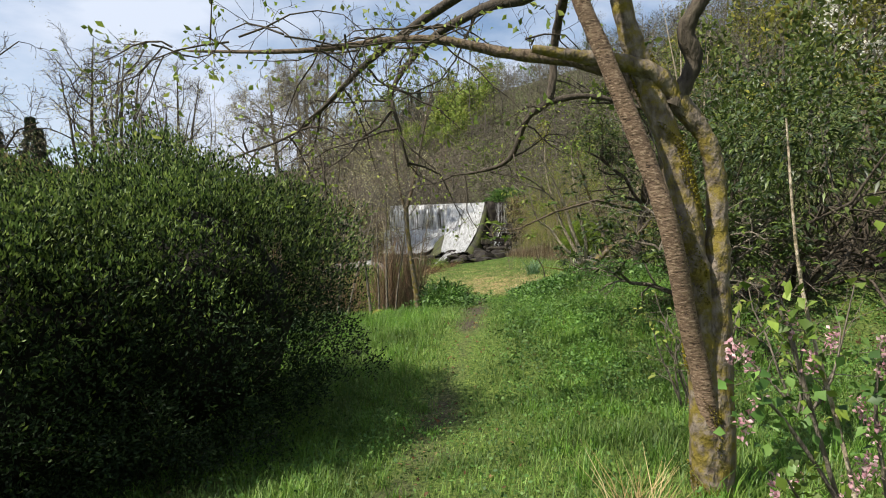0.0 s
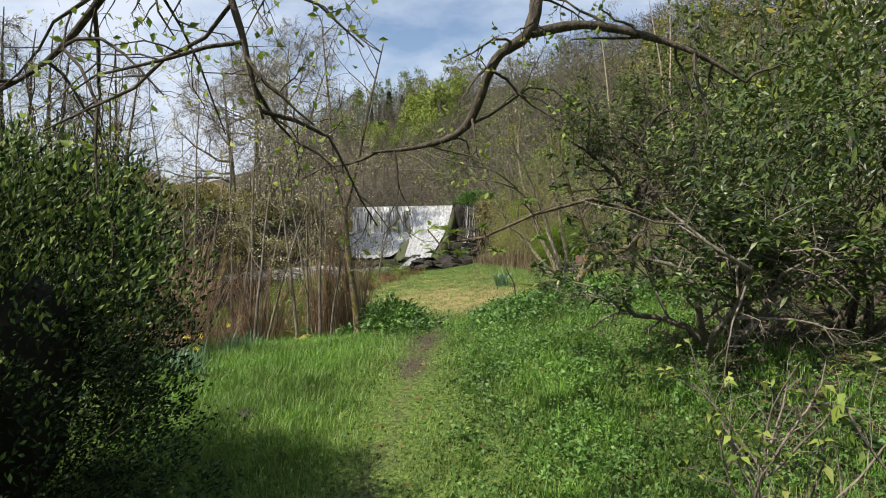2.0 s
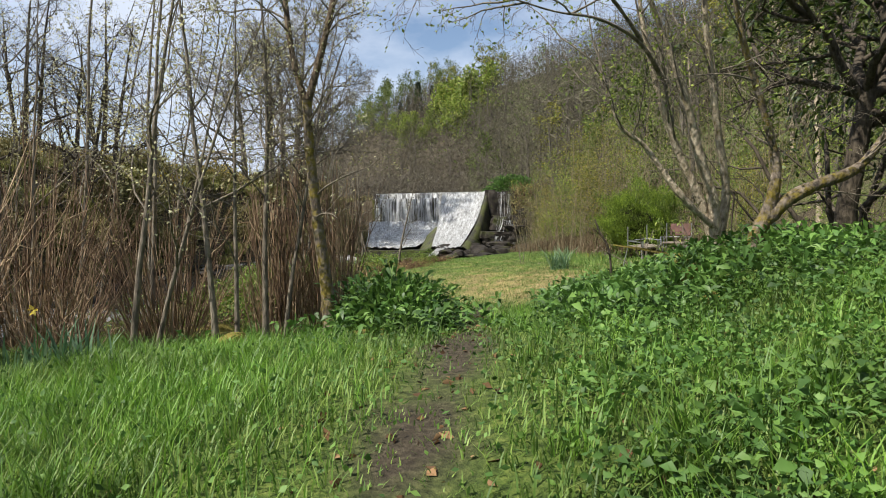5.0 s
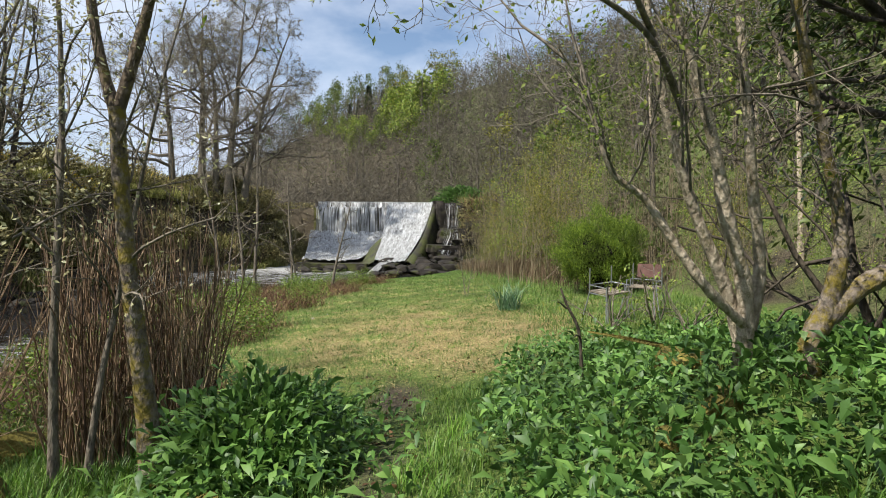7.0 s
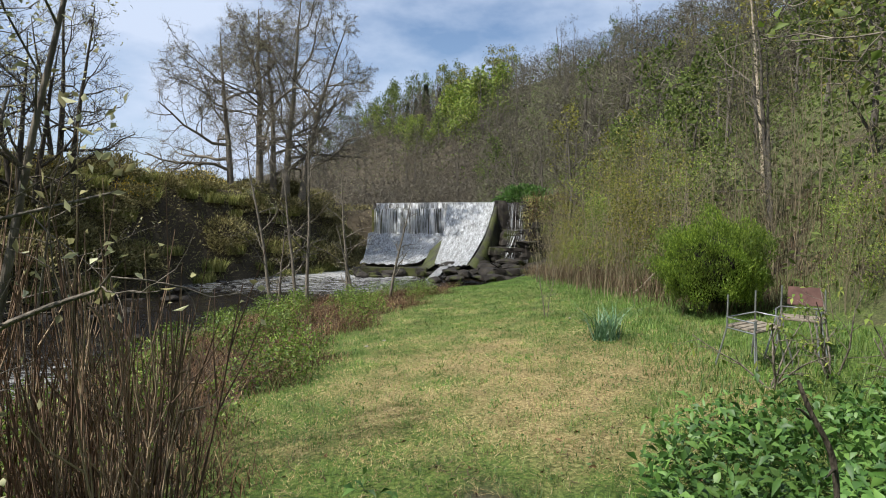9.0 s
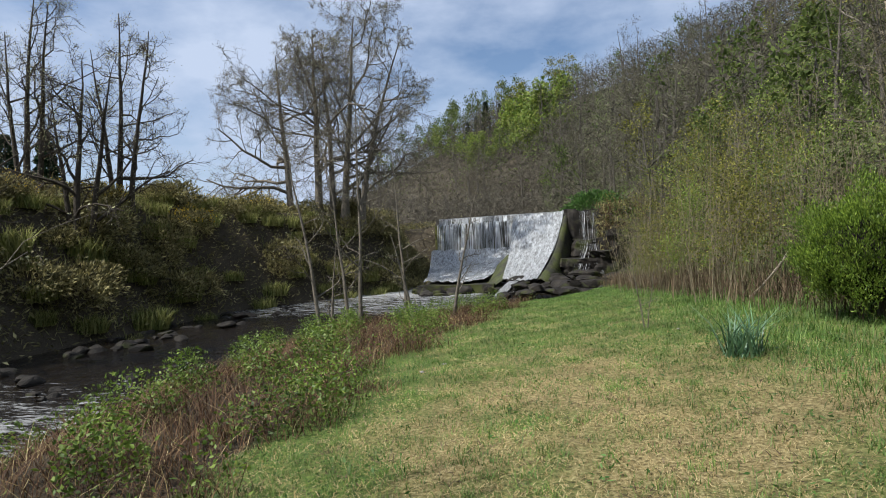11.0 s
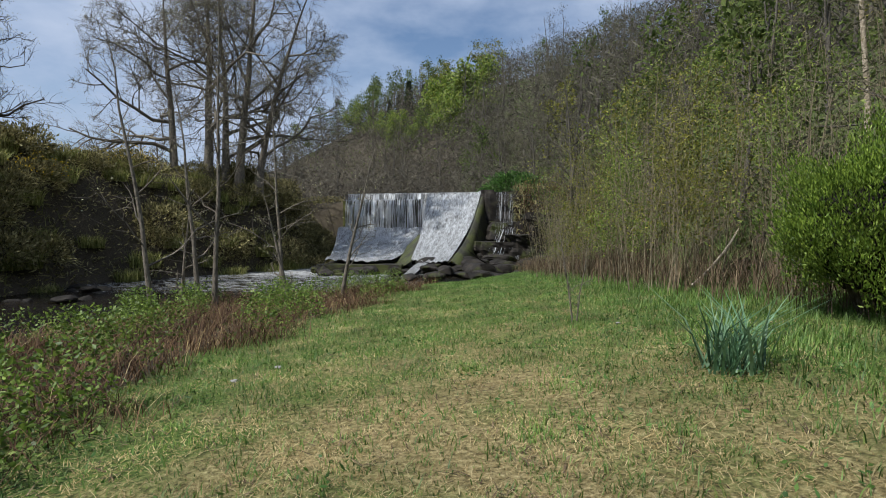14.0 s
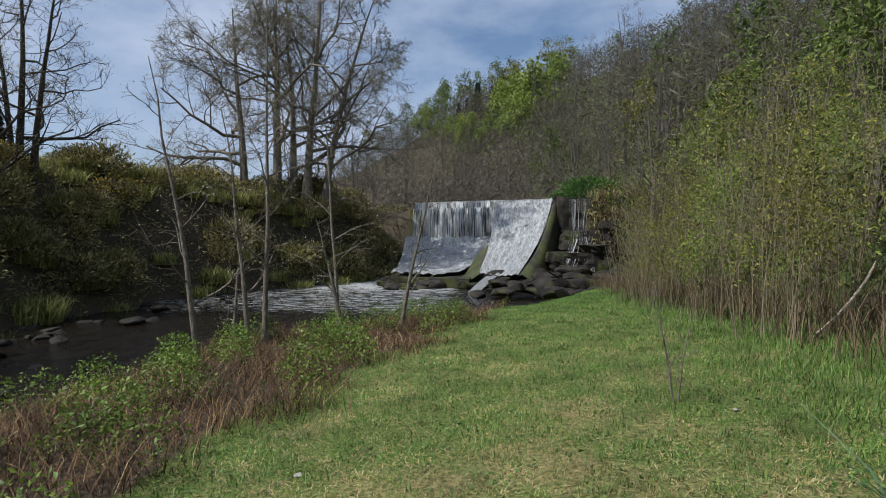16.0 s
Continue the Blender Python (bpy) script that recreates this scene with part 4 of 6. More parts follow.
_, LA = limb("limb", [(0.66, 2.8, 3.6), (0.8, 4.2, 4.3), (0.9, 5.6, 4.45), (0.85, 6.2, 4.1), (0.78, 6.2, 3.5), (0.55, 6.25, 3.3), (0.36, 6.4, 2.9), (0.05, 6.5, 2.78), (-0.3, 6.5, 2.74)], [0.06, 0.055, 0.05, 0.045, 0.042, 0.034, 0.028, 0.018, 0.006], M["bark_dark"], near_tree, N0, 9, 6, 0.07, 4)
_, LB = limb("limb", [(0.78, 6.2, 3.45), (1.1, 6.2, 3.5), (1.45, 6.2, 3.44), (1.8, 6.15, 3.3), (2.1, 6.1, 3.1)], [0.035, 0.03, 0.025, 0.018, 0.008], M["bark_dark"], near_tree, N0, 8, 6, 0.06, 5)
_, LC = limb("limb", [(0.5, 2.75, 3.5), (0.35, 3.6, 3.6), (0.1, 4.2, 3.75), (-0.35, 5.0, 3.8), (-0.7, 5.0, 3.4), (-0.66, 5.0, 3.05), (-0.6, 5.05, 2.72)], [0.05, 0.045, 0.04, 0.03, 0.02, 0.014, 0.006], M["bark_dark"], near_tree, N0, 8, 6, 0.06, 6)
_, LD = limb("limb", [(0.55, 3.0, 3.7), (-0.2, 4.0, 3.7), (-0.9, 4.8, 3.55), (-1.6, 5.2, 3.1), (-2.3, 5.6, 2.95)], [0.04, 0.034, 0.026, 0.015, 0.006], M["bark_dark"], near_tree, N0, 8, 6, 0.06, 7)
_, LE = limb("stub", [(0.92, 2.8, 2.75), (1.02, 2.8, 2.95), (0.98, 2.78, 3.1), (1.08, 2.75, 3.3), (1.2, 2.7, 3.7)], [0.05, 0.04, 0.038, 0.034, 0.03], M["bark_dark"], near_tree, N0, 9, 6, 0.08, 8)
rng = np.random.default_rng(31)
twigs, tips = Tubes(), []
HANG = ((0, 0, 4, 0.0, 0.0), (4, 0.5, 4, 0.25, -0.14), (4, 0.55, 3, 0.28, -0.08), (0, 0.5, 3, 0.3, -0.02))
for pts, n, size in ((LA, 13, 0.55), (LB, 7, 0.5), (LC, 13, 0.7), (LD, 16, 0.7)):
    for k in range(n):
        q = pts[int(len(pts) * (0.3 + 0.69 * (k + rng.uniform()) / n)) % len(pts)]
        grow(twigs, q, unit(np.array([rng.normal(0, 1), rng.normal(0, 0.6), rng.normal(-0.2, 0.5)])), size * rng.uniform(0.6, 1.5), 0.011, 1, rng, HANG, tips)
for k in range(26):
    q = np.array([rng.uniform(-1.9, 0.7), rng.uniform(3.0, 3.4), 3.25]) - N0
    grow(twigs, q, unit(np.array([rng.normal(0, 1), rng.normal(0.3, 0.6), rng.normal(0.2, 0.5)])), rng.uniform(0.3, 0.8), 0.006, 1, rng, HANG, tips)
part_mesh("twig_work", twigs.mesh("twig_work", M["bark_dark"]), near_tree)
v, f = tip_leaves(tips[::2], rng, 1, 0.045, 0.028, 0.03)
part_mesh("leafage", mesh_of("leafage", v, f, M["spring"]), near_tree, "small fresh green leaves")
# moss cushions on the stem
h = rng.uniform(0.04, 0.78, 12000)
i = np.interp(h, [0, 1], [0, len(LT) - 1])
p = np.stack([np.interp(i, np.arange(len(LT)), LT[:, k]) for k in range(3)], 1)
a = rng.uniform(0, 2 * np.pi, len(p))
p = p + np.stack([np.cos(a), np.sin(a), 0 * a], 1) * (np.interp(h, [0, 0.14, 0.43, 0.78], [0.145, 0.09, 0.068, 0.062]) * rng.uniform(0.96, 1.07, len(p)))[:, None]
keep = np.sin(p[:, 2] * 9 + a * 2) + np.sin(p[:, 2] * 4.1 - a) + 0.5 * np.sin(p[:, 2] * 31 + 5 * a) > 0.55
v, f = small_leaf_geo(p[keep], np.stack([np.cos(a), np.sin(a), 0.4 + 0 * a], 1)[keep], 0.016, 0.011, rng)
part_mesh("moss", mesh_of("moss", v, f, M["moss"]), near_tree, "ochre moss cushions")

# ---- the forked young tree beside the path ----
forked = empty_thing("young_tree", stand(-1.36, 12.3, 0), "forked young tree with mossy foot and pale opening leaves", "tree", "path-side trees")
F0 = np.array(forked.location)
_, F1 = limb("trunk", [(-1.34, 12.3, 0.3), (-1.38, 12.3, 0.75), (-1.46, 12.3, 1.4), (-1.52, 12.31, 2.0), (-1.54, 12.3, 2.5)], [0.085, 0.058, 0.05, 0.046, 0.046], M["bark_moss"], forked, F0, 12, 6, 0.05, 81)
_, F2 = limb("limb", [(-1.54, 12.3, 2.45), (-1.66, 12.33, 2.85), (-1.74, 12.36, 3.4), (-1.80, 12.4, 4.4), (-1.9, 12.45, 5.6)], [0.036, 0.03, 0.026, 0.018, 0.008], M["bark_mid"], forked, F0, 9, 5, 0.05, 82)
_, F3 = limb("limb", [(-1.54, 12.3, 2.45), (-1.42, 12.3, 2.85), (-1.3, 12.3, 3.3), (-1.1, 12.35, 4.2), (-0.85, 12.45, 5.3)], [0.038, 0.034, 0.028, 0.02, 0.008], M["bark_mid"], forked, F0, 9, 5, 0.05, 83)
rng = np.random.default_rng(84)
twigs, tips = Tubes(), []
FORK = ((0, 0, 4, 0, 0), (5, 0.5, 4, 0.18, 0.05), (4, 0.5, 3, 0.2, 0.03), (0, 0.5, 3, 0.2, 0.02))
for path, n in ((F2, 13), (F3, 13), (F1, 4)):
    for k in range(n):
        q = path[int(len(path) * (0.35 + 0.64 * (k + rng.uniform()) / n)) % len(path)]
        grow(twigs, q, unit(np.array([rng.normal(0, 1), rng.normal(0, 0.8), rng.uniform(0.2, 1.1)])), rng.uniform(0.5, 1.3), 0.011, 1, rng, FORK, tips)
part_mesh("twig_work", twigs.mesh("twig_work", M["bark_grey"]), forked)
v, f = tip_leaves(tips[::3], rng, 2, 0.03, 0.016, 0.04)
part_mesh("leafage", mesh_of("leafage", v, f, M["catkin"]), forked, "pale opening leaves")

# ---- the yew bush ----
yew = empty_thing("yew_bush", stand(-2.95, 5.2, 0), "large dark clipped yew bush with lighter shoot tips", "bush")
Y0 = np.array(yew.location)
rng = np.random.default_rng(5)
P, D = blob_points(rng, 30000, (0.0, 0.0, 1.4), (1.62, 1.75, 1.42), 0.80, -0.98)
P2, D2 = blob_points(rng, 22000, (-0.9, -1.4, 1.25), (1.5, 1.4, 1.35), 0.82, -0.98)
P, D = np.concatenate([P, P2]), np.concatenate([D, D2])
ok = P[:, 2] > 0.02
P, D = P[ok], D[ok]
n = len(P)
v, f = small_leaf_geo(np.repeat(P, 3, 0) + rng.normal(0, 0.03, (3 * n, 3)), np.repeat(D, 3, 0) * 0.6 + np.array([0, 0, 0.5]) + rng.normal(0, 0.45, (3 * n, 3)), rng.uniform(0.025, 0.05, 3 * n), rng.uniform(0.012, 0.02, 3 * n), rng)
part_mesh("foliage", mesh_of("foliage", v, f, M["yew"]), yew)
# young shoots, mostly on the upper side, where they paint in its sunlight
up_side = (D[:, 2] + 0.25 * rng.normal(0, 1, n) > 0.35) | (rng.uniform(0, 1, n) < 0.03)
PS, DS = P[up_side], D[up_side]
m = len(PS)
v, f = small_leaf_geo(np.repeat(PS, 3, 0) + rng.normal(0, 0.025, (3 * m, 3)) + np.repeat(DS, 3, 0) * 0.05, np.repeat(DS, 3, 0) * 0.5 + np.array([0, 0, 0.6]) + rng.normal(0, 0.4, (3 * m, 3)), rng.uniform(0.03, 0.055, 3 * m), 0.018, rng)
part_mesh("foliage", mesh_of("foliage", v, f, M["shoot"]), yew, "young shoot tips, coloured lighter on top for the sunlit look")
# near-black shell added behind the needles: the bush's inner shade as colour
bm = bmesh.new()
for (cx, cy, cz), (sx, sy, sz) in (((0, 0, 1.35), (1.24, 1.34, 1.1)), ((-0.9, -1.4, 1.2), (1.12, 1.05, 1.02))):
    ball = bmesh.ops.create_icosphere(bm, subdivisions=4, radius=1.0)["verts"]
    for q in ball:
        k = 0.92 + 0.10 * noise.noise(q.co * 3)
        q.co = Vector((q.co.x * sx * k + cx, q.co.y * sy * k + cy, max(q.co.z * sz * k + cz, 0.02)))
part("inner_shade", bm, plain("shaded_yew_inside", (0.012, 0.011, 0.008), 0.95), yew, "dark shell standing in for the shade inside the bush")
twigs = Tubes()
for k in range(70):
    q, d = P[rng.integers(n)], None
    d = unit(q - np.array([0, 0, 0.6]))
    twigs.add([q * 0.8, q, q + d * 0.10 + np.array([0, 0, 0.05])], [0.006, 0.004, 0.002], 3)
part_mesh("twig_work", twigs.mesh("twig_work", M["bark_grey"]), yew)

# ---- rhododendron ----
rhodo = empty_thing("rhododendron", stand(3.2, 8.5, 0), "dense dark rhododendron with a branch reaching over the path", "bush", "rhododendrons")
R0 = np.array(rhodo.location)
rng = np.random.default_rng(61)
stems, tips = Tubes(), []
RH = ((0, 0, 5, 0, 0), (6, 0.6, 7, 0.42, 0.05), (4, 0.6, 5, 0.46, 0.02), (3, 0.6, 4, 0.46, 0.0), (3, 0.6, 3, 0.3, 0.05), (0, 0.5, 3, 0.2, 0.1))
for k in range(9):
    a = rng.uniform(0, 2 * np.pi)
    grow(stems, np.array([rng.normal(0, 0.25), rng.normal(0, 0.25), -0.05]), unit(np.array([np.cos(a) * 0.5, np.sin(a) * 0.4, 1.1])), rng.uniform(1.4, 2.2), rng.uniform(0.03, 0.05), 1, rng, RH, tips)
part_mesh("limb_work", stems.mesh("limb_work", M["bark_grey"]), rhodo)


def rosettes(tips, rng, every, count, length, width):
    ends = [t for t in tips if t[0][2] > 0.6][::every]
    p = np.repeat(np.array([t[0] for t in ends]), count, 0)
    d = np.repeat(np.array([t[1] for t in ends]), count, 0)
    a = rng.uniform(0, 2 * np.pi, len(p))
    w = np.stack([np.cos(a), np.sin(a), rng.normal(0.1, 0.35, len(p))], 1) + 0.4 * d
    return leaf_geo(p, w, length * rng.uniform(0.7, 1.25, len(p)), width * rng.uniform(0.8, 1.2, len(p)), rng, 0.12, 0.25)


v, f = rosettes(tips, rng, 3, 6, 0.11, 0.034)
part_mesh("leafage", mesh_of("leafage", v, f, M["rhodo"]), rhodo)
# the branch that reaches over the path
reach = [np.array(q) - R0 for q in ((2.4, 8.8, 2.3), (1.6, 8.0, 2.45), (0.95, 7.3, 2.3), (0.5, 7.0, 2.12), (0.16, 6.9, 2.08))]
tb = Tubes()
tb.add(reach, [0.025, 0.018, 0.014, 0.010, 0.005], 6)
part_mesh("branch", tb.mesh("branch", M["bark_mid"]), rhodo)
HEADS = [np.array(q) - R0 for q in ((0.07, 6.9, 2.19), (0.27, 6.9, 2.16), (0.14, 6.85, 2.0), (0.33, 6.9, 2.0), (0.5, 6.95, 2.2), (0.62, 7.0, 2.0), (0.85, 7.1, 2.38), (0.95, 7.1, 2.1), (1.2, 7.5, 2.5), (1.3, 7.6, 2.2))]
tb = Tubes()
for j, h in enumerate(HEADS):
    near = min(reach, key=lambda q: np.linalg.norm(q - h - np.array([0.12, 0, 0])))
    tb.add([near, (near + h) / 2 + np.array([0.03, 0, -0.04]), h], [0.007, 0.006, 0.005], 5)
part_mesh("twig_work", tb.mesh("twig_work", M["bark_mid"]), rhodo)
ends = [(h, np.array([-0.2, -0.2, 0.7])) for h in HEADS]
v, f = rosettes([(e[0] + np.array([0, 0, 0.0]), e[1]) for e in ends], rng, 1, 9, 0.12, 0.036)
part_mesh("leafage", mesh_of("leafage", v, f, M["herb_light"]), rhodo, "fresh green leaf rosettes")

# the leggy one, rising beside the hazel's foot
leggy = empty_thing("rhododendron", stand(3.15, 12.3, 0), "leggy rhododendron of dark twisted limbs with leaves at their ends", "bush", "rhododendrons")
rng = np.random.default_rng(63)
stems, tips = Tubes(), []
TWIST = ((0, 0, 5, 0, 0), (7, 0.62, 8, 0.34, 0.06), (5, 0.62, 6, 0.42, 0.04), (4, 0.6, 5, 0.42, 0.02), (3, 0.6, 3, 0.34, 0.04), (0, 0.5, 3, 0.2, 0.08))
stems.add([(0.15, 0.05, -0.1), (0.18, 0.05, 0.5), (0.24, 0.02, 1.0), (0.30, 0.0, 1.5)], [0.11, 0.085, 0.08, 0.07], 10)
for ax, ay, az, z0, ln, r in ((0.75, -0.2, 1.0, 1.45, 1.9, 0.06), (0.1, -0.35, 1.0, 1.5, 1.9, 0.055), (-0.75, -0.15, 0.8, 1.4, 1.8, 0.045), (1.2, 0.1, 0.7, 1.2, 1.9, 0.05), (0.45, 0.3, 1.2, 1.5, 2.2, 0.055), (-1.0, -0.3, 0.35, 1.45, 1.6, 0.035), (0.9, -0.5, 0.6, 1.3, 1.7, 0.045), (-0.3, -0.6, 0.9, 1.45, 1.7, 0.04)):
    grow(stems, np.array([0.15 + 0.1 * z0, 0.03, z0]), unit(np.array([ax, ay, az])), ln, r, 1, rng, TWIST, tips)
part_mesh("limb_work", stems.mesh("limb_work", M["bark_dark"]), leggy)
v, f = rosettes([q for q in tips if q[0][2] > 1.9], rng, 7, 6, 0.11, 0.032)
part_mesh("leafage", mesh_of("leafage", v, f, M["rhodo"]), leggy)

# dark evergreen mass behind it
for k, (x, y, s, h) in enumerate(((4.5, 13.7, 1.35, 4.4), (5.4, 11.8, 1.4, 4.0), (4.5, 8.4, 1.3, 3.6), (4.4, 10.4, 1.2, 3.6), (6.6, 9.8, 1.8, 3.6), (6.0, 13.5, 1.5, 3.0), (6.2, 6.6, 1.6, 2.6), (6.0, 4.2, 1.3, 2.2), (8.0, 8.0, 2.0, 3.6))):
    bush = empty_thing("rhododendron", stand(x, y, 0), "dense evergreen rhododendron on the wooded slope", "bush", "evergreen bushes")
    rng = np.random.default_rng(70 + k)
    tb, tips = Tubes(), []
    for j in range(8):
        a = rng.uniform(0, 2 * np.pi)
        grow(tb, np.array([rng.normal(0, 0.3), rng.normal(0, 0.3), 0]), unit(np.array([np.cos(a) * 0.6, np.sin(a) * 0.6, 1.0])), h * rng.uniform(0.5, 0.8), 0.04, 2, rng, RH, tips)
    part_mesh("limb_work", tb.mesh("limb_work", M["bark_dark"]), bush)
    P, D = blob_points(rng, 2200, (0, 0, h * 0.6), (s, s, h * 0.45), 0.35, -0.75)
    v, f = leaf_geo(P, D + rng.normal(0, 0.6, P.shape), rng.uniform(0.09, 0.16, len(P)), rng.uniform(0.03, 0.05, len(P)), rng, 0.12, 0.25)
    part_mesh("leafage", mesh_of("leafage", v, f, M["rhodo"]), bush)

# ---- mossy many-stemmed tree right of the path ----
hazel = empty_thing("hazel_tree", stand(2.38, 12.0, 0), "mossy many-stemmed hazel with pale arching limbs", "tree", "path-side trees")
H0 = np.array(hazel.location)
EYE_SIDE = np.array([0.28, 8.92, 1.87])
hz = []
hazel_stems = (
    ([(3.72, 14.0, 0.35), (3.75, 14.0, 0.8), (3.9, 14.0, 1.15), (4.0, 14.0, 1.6), (3.98, 14.0, 1.95), (3.75, 13.9, 2.6), (3.35, 13.7, 3.6), (3.1, 13.5, 4.6)], [0.15, 0.11, 0.095, 0.07, 0.06, 0.05, 0.035, 0.02], "bark_moss"),
    ([(3.8, 14.0, 0.95), (4.15, 14.0, 1.3), (4.5, 14.0, 1.5), (5.2, 14.1, 1.8), (5.8, 14.2, 2.6)], [0.10, 0.095, 0.085, 0.06, 0.04], "bark_moss"),
    ([(3.3, 14.3, 0.5), (3.25, 14.2, 1.25), (3.0, 14.1, 1.95), (2.78, 14.0, 2.7), (2.35, 13.8, 3.65), (1.9, 13.5, 4.5)], [0.10, 0.075, 0.062, 0.055, 0.04, 0.02], "bark_pale"),
    ([(3.35, 14.35, 0.5), (3.15, 14.3, 1.2), (2.75, 14.2, 2.0), (2.45, 14.1, 2.75), (2.15, 14.0, 3.9), (2.1, 13.9, 4.8)], [0.08, 0.06, 0.05, 0.045, 0.03, 0.015], "bark_pale"),
)
hazel_limbs = (
    ([(3.4, 14.5, 0.5), (3.5, 14.4, 1.4), (3.35, 14.3, 2.2), (3.2, 14.2, 3.0), (3.05, 14.1, 3.9), (3.0, 14.0, 5.0)], [0.08, 0.06, 0.05, 0.045, 0.035, 0.02], "bark_pale"),
    ([(3.25, 14.2, 0.95), (2.8, 14.0, 1.3), (2.5, 14.0, 1.68), (2.2, 14.0, 2.1), (1.85, 13.9, 2.35), (1.6, 13.8, 2.95), (1.3, 13.6, 3.3)], [0.05, 0.045, 0.04, 0.034, 0.026, 0.015, 0.006], "bark_pale"),
    ([(2.5, 14.0, 2.9), (2.0, 13.4, 3.3), (1.4, 13.0, 3.5), (0.8, 12.8, 3.55), (0.1, 12.6, 3.7), (-0.5, 12.4, 3.75)], [0.03, 0.024, 0.018, 0.012, 0.008, 0.004], "bark_grey"),
    ([(2.0, 13.4, 3.35), (1.3, 12.6, 3.75), (0.6, 12.2, 3.85), (0.1, 12.0, 4.0)], [0.024, 0.02, 0.014, 0.006], "bark_grey"),
)
for k, (pts, rad, mat) in enumerate(hazel_stems + hazel_limbs):
    pts = EYE_SIDE + (np.array(pts) - EYE_SIDE) * 0.606
    _, path = limb("limb" if k else "trunk", pts, np.array(rad) * 0.606, M[mat], hazel, H0, 10, 6, 0.07, 20 + k)
    hz.append(path)
rng = np.random.default_rng(62)
twigs, tips = Tubes(), []
ARCH = ((0, 0, 4, 0, 0), (5, 0.55, 4, 0.14, 0.03), (4, 0.55, 3, 0.18, 0.0), (3, 0.5, 3, 0.2, 0.0), (0, 0.5, 3, 0.2, 0))
for path in hz:
    for k in range(7):
        i = int(len(path) * rng.uniform(0.4, 0.98))
        way = unit(path[min(i + 1, len(path) - 1)] - path[i - 1] + 1e-6)
        grow(twigs, path[i], unit(way * 0.6 + rng.normal(0, 0.45, 3) + np.array([-0.1, -0.15, 0.15])), rng.uniform(0.45, 1.05), 0.009, 1, rng, ARCH, tips)
part_mesh("twig_work", twigs.mesh("twig_work", M["bark_grey"]), hazel)
v, f = tip_leaves(tips[::7], rng, 2, 0.035, 0.02, 0.02)
part_mesh("leafage", mesh_of("leafage", v, f, M["spring"]), hazel, "limp fresh leaves and catkins")
bare_tree("birch_tree", 90, 7.5, ((0, 0, -0.4, 0.3, 1.0),), (M["bark_pale"], M["bark_grey"]), ALDER, "pale slender birch on the slope", "tree", (M["willow"], 1, 0.06, 0.04, 0.06), "slope trees", 0.05, stand(6.6, 18.5))
bare_tree("birch_tree", 91, 8.5, ((0, 0, -0.6, 0.3, 1.0),), (M["bark_pale"], M["bark_grey"]), ALDER, "pale slender birch on the slope", "tree", (M["willow"], 1, 0.06, 0.04, 0.06), "slope trees", 0.055, stand(7.2, 26.5))
bare_tree("birch_tree", 92, 7.5, ((0, 0, -0.8, 0.3, 1.0), (0.3, 0.2, 0.5, 0, 0.9)), (M["bark_pale"], M["bark_grey"]), ALDER, "pale slender birch on the slope", "tree", (M["willow"], 1, 0.06, 0.04, 0.06), "slope trees", 0.055, stand(8.2, 22.5))
# mossy stump mound at its foot
for k, (x, y, sx, sy, sz) in enumerate(((1.85, 11.9, 0.2, 0.17, 0.12), (1.5, 11.7, 0.12, 0.1, 0.08), (2.05, 12.7, 0.28, 0.22, 0.18), (1.6, 10.9, 0.12, 0.1, 0.07))):
    boulder("moss_mound", stand(x, y, sz * 0.35), (sx, sy, sz), M["mossrock"], 300 + k, "ochre moss-covered mound under the hazel", "moss", "moss mounds")

# ---- woodland on the valley sides ----
FAR = ((6, 0.36, 3, 0.14, 0.07), (4, 0.52, 3, 0.18, 0.05), (2, 0.55, 3, 0.2, 0.03), (0, 0.5, 3, 0.22, 0.02))
protos = []
for k in range(3):
    protos.append(bare_tree("woodland_tree", 200 + k, 8.0, ((0, 0, 0.3, 0.2, 1.0), (0.3, 0.1, -0.8, 0.3, 0.85)), (M["bark_far"], M["bark_far"]), FAR, "bare grey-brown woodland tree on the valley side", "tree", (M["wood_dull"], 2, 0.20, 0.06, 0.25), "woodland trees", 0.13, stand(12 + 4 * k, 58), False, 0.15, (0.4, 1.3), 0.012))
LEAFY = ((6, 0.36, 3, 0.14, 0.05), (4, 0.5, 3, 0.18, 0.04), (3, 0.5, 3, 0.2, 0.03), (0, 0.5, 3, 0.2, 0))
leafy = []
for k, mat in enumerate(("wood_leaf", "willow", "wood_leaf")):
    leafy.append(bare_tree("woodland_tree", 210 + k, 7.0, ((0, 0, 0.2, 0.2, 1.0),), (M["bark_far"], M["bark_far"]), LEAFY, "woodland tree in fresh yellow-green leaf", "tree", (M[mat], 4, 0.28, 0.16, 0.33), "woodland trees", 0.13, stand(10 + 5 * k, 46), False, 0.12, (0.2, 1.0)))


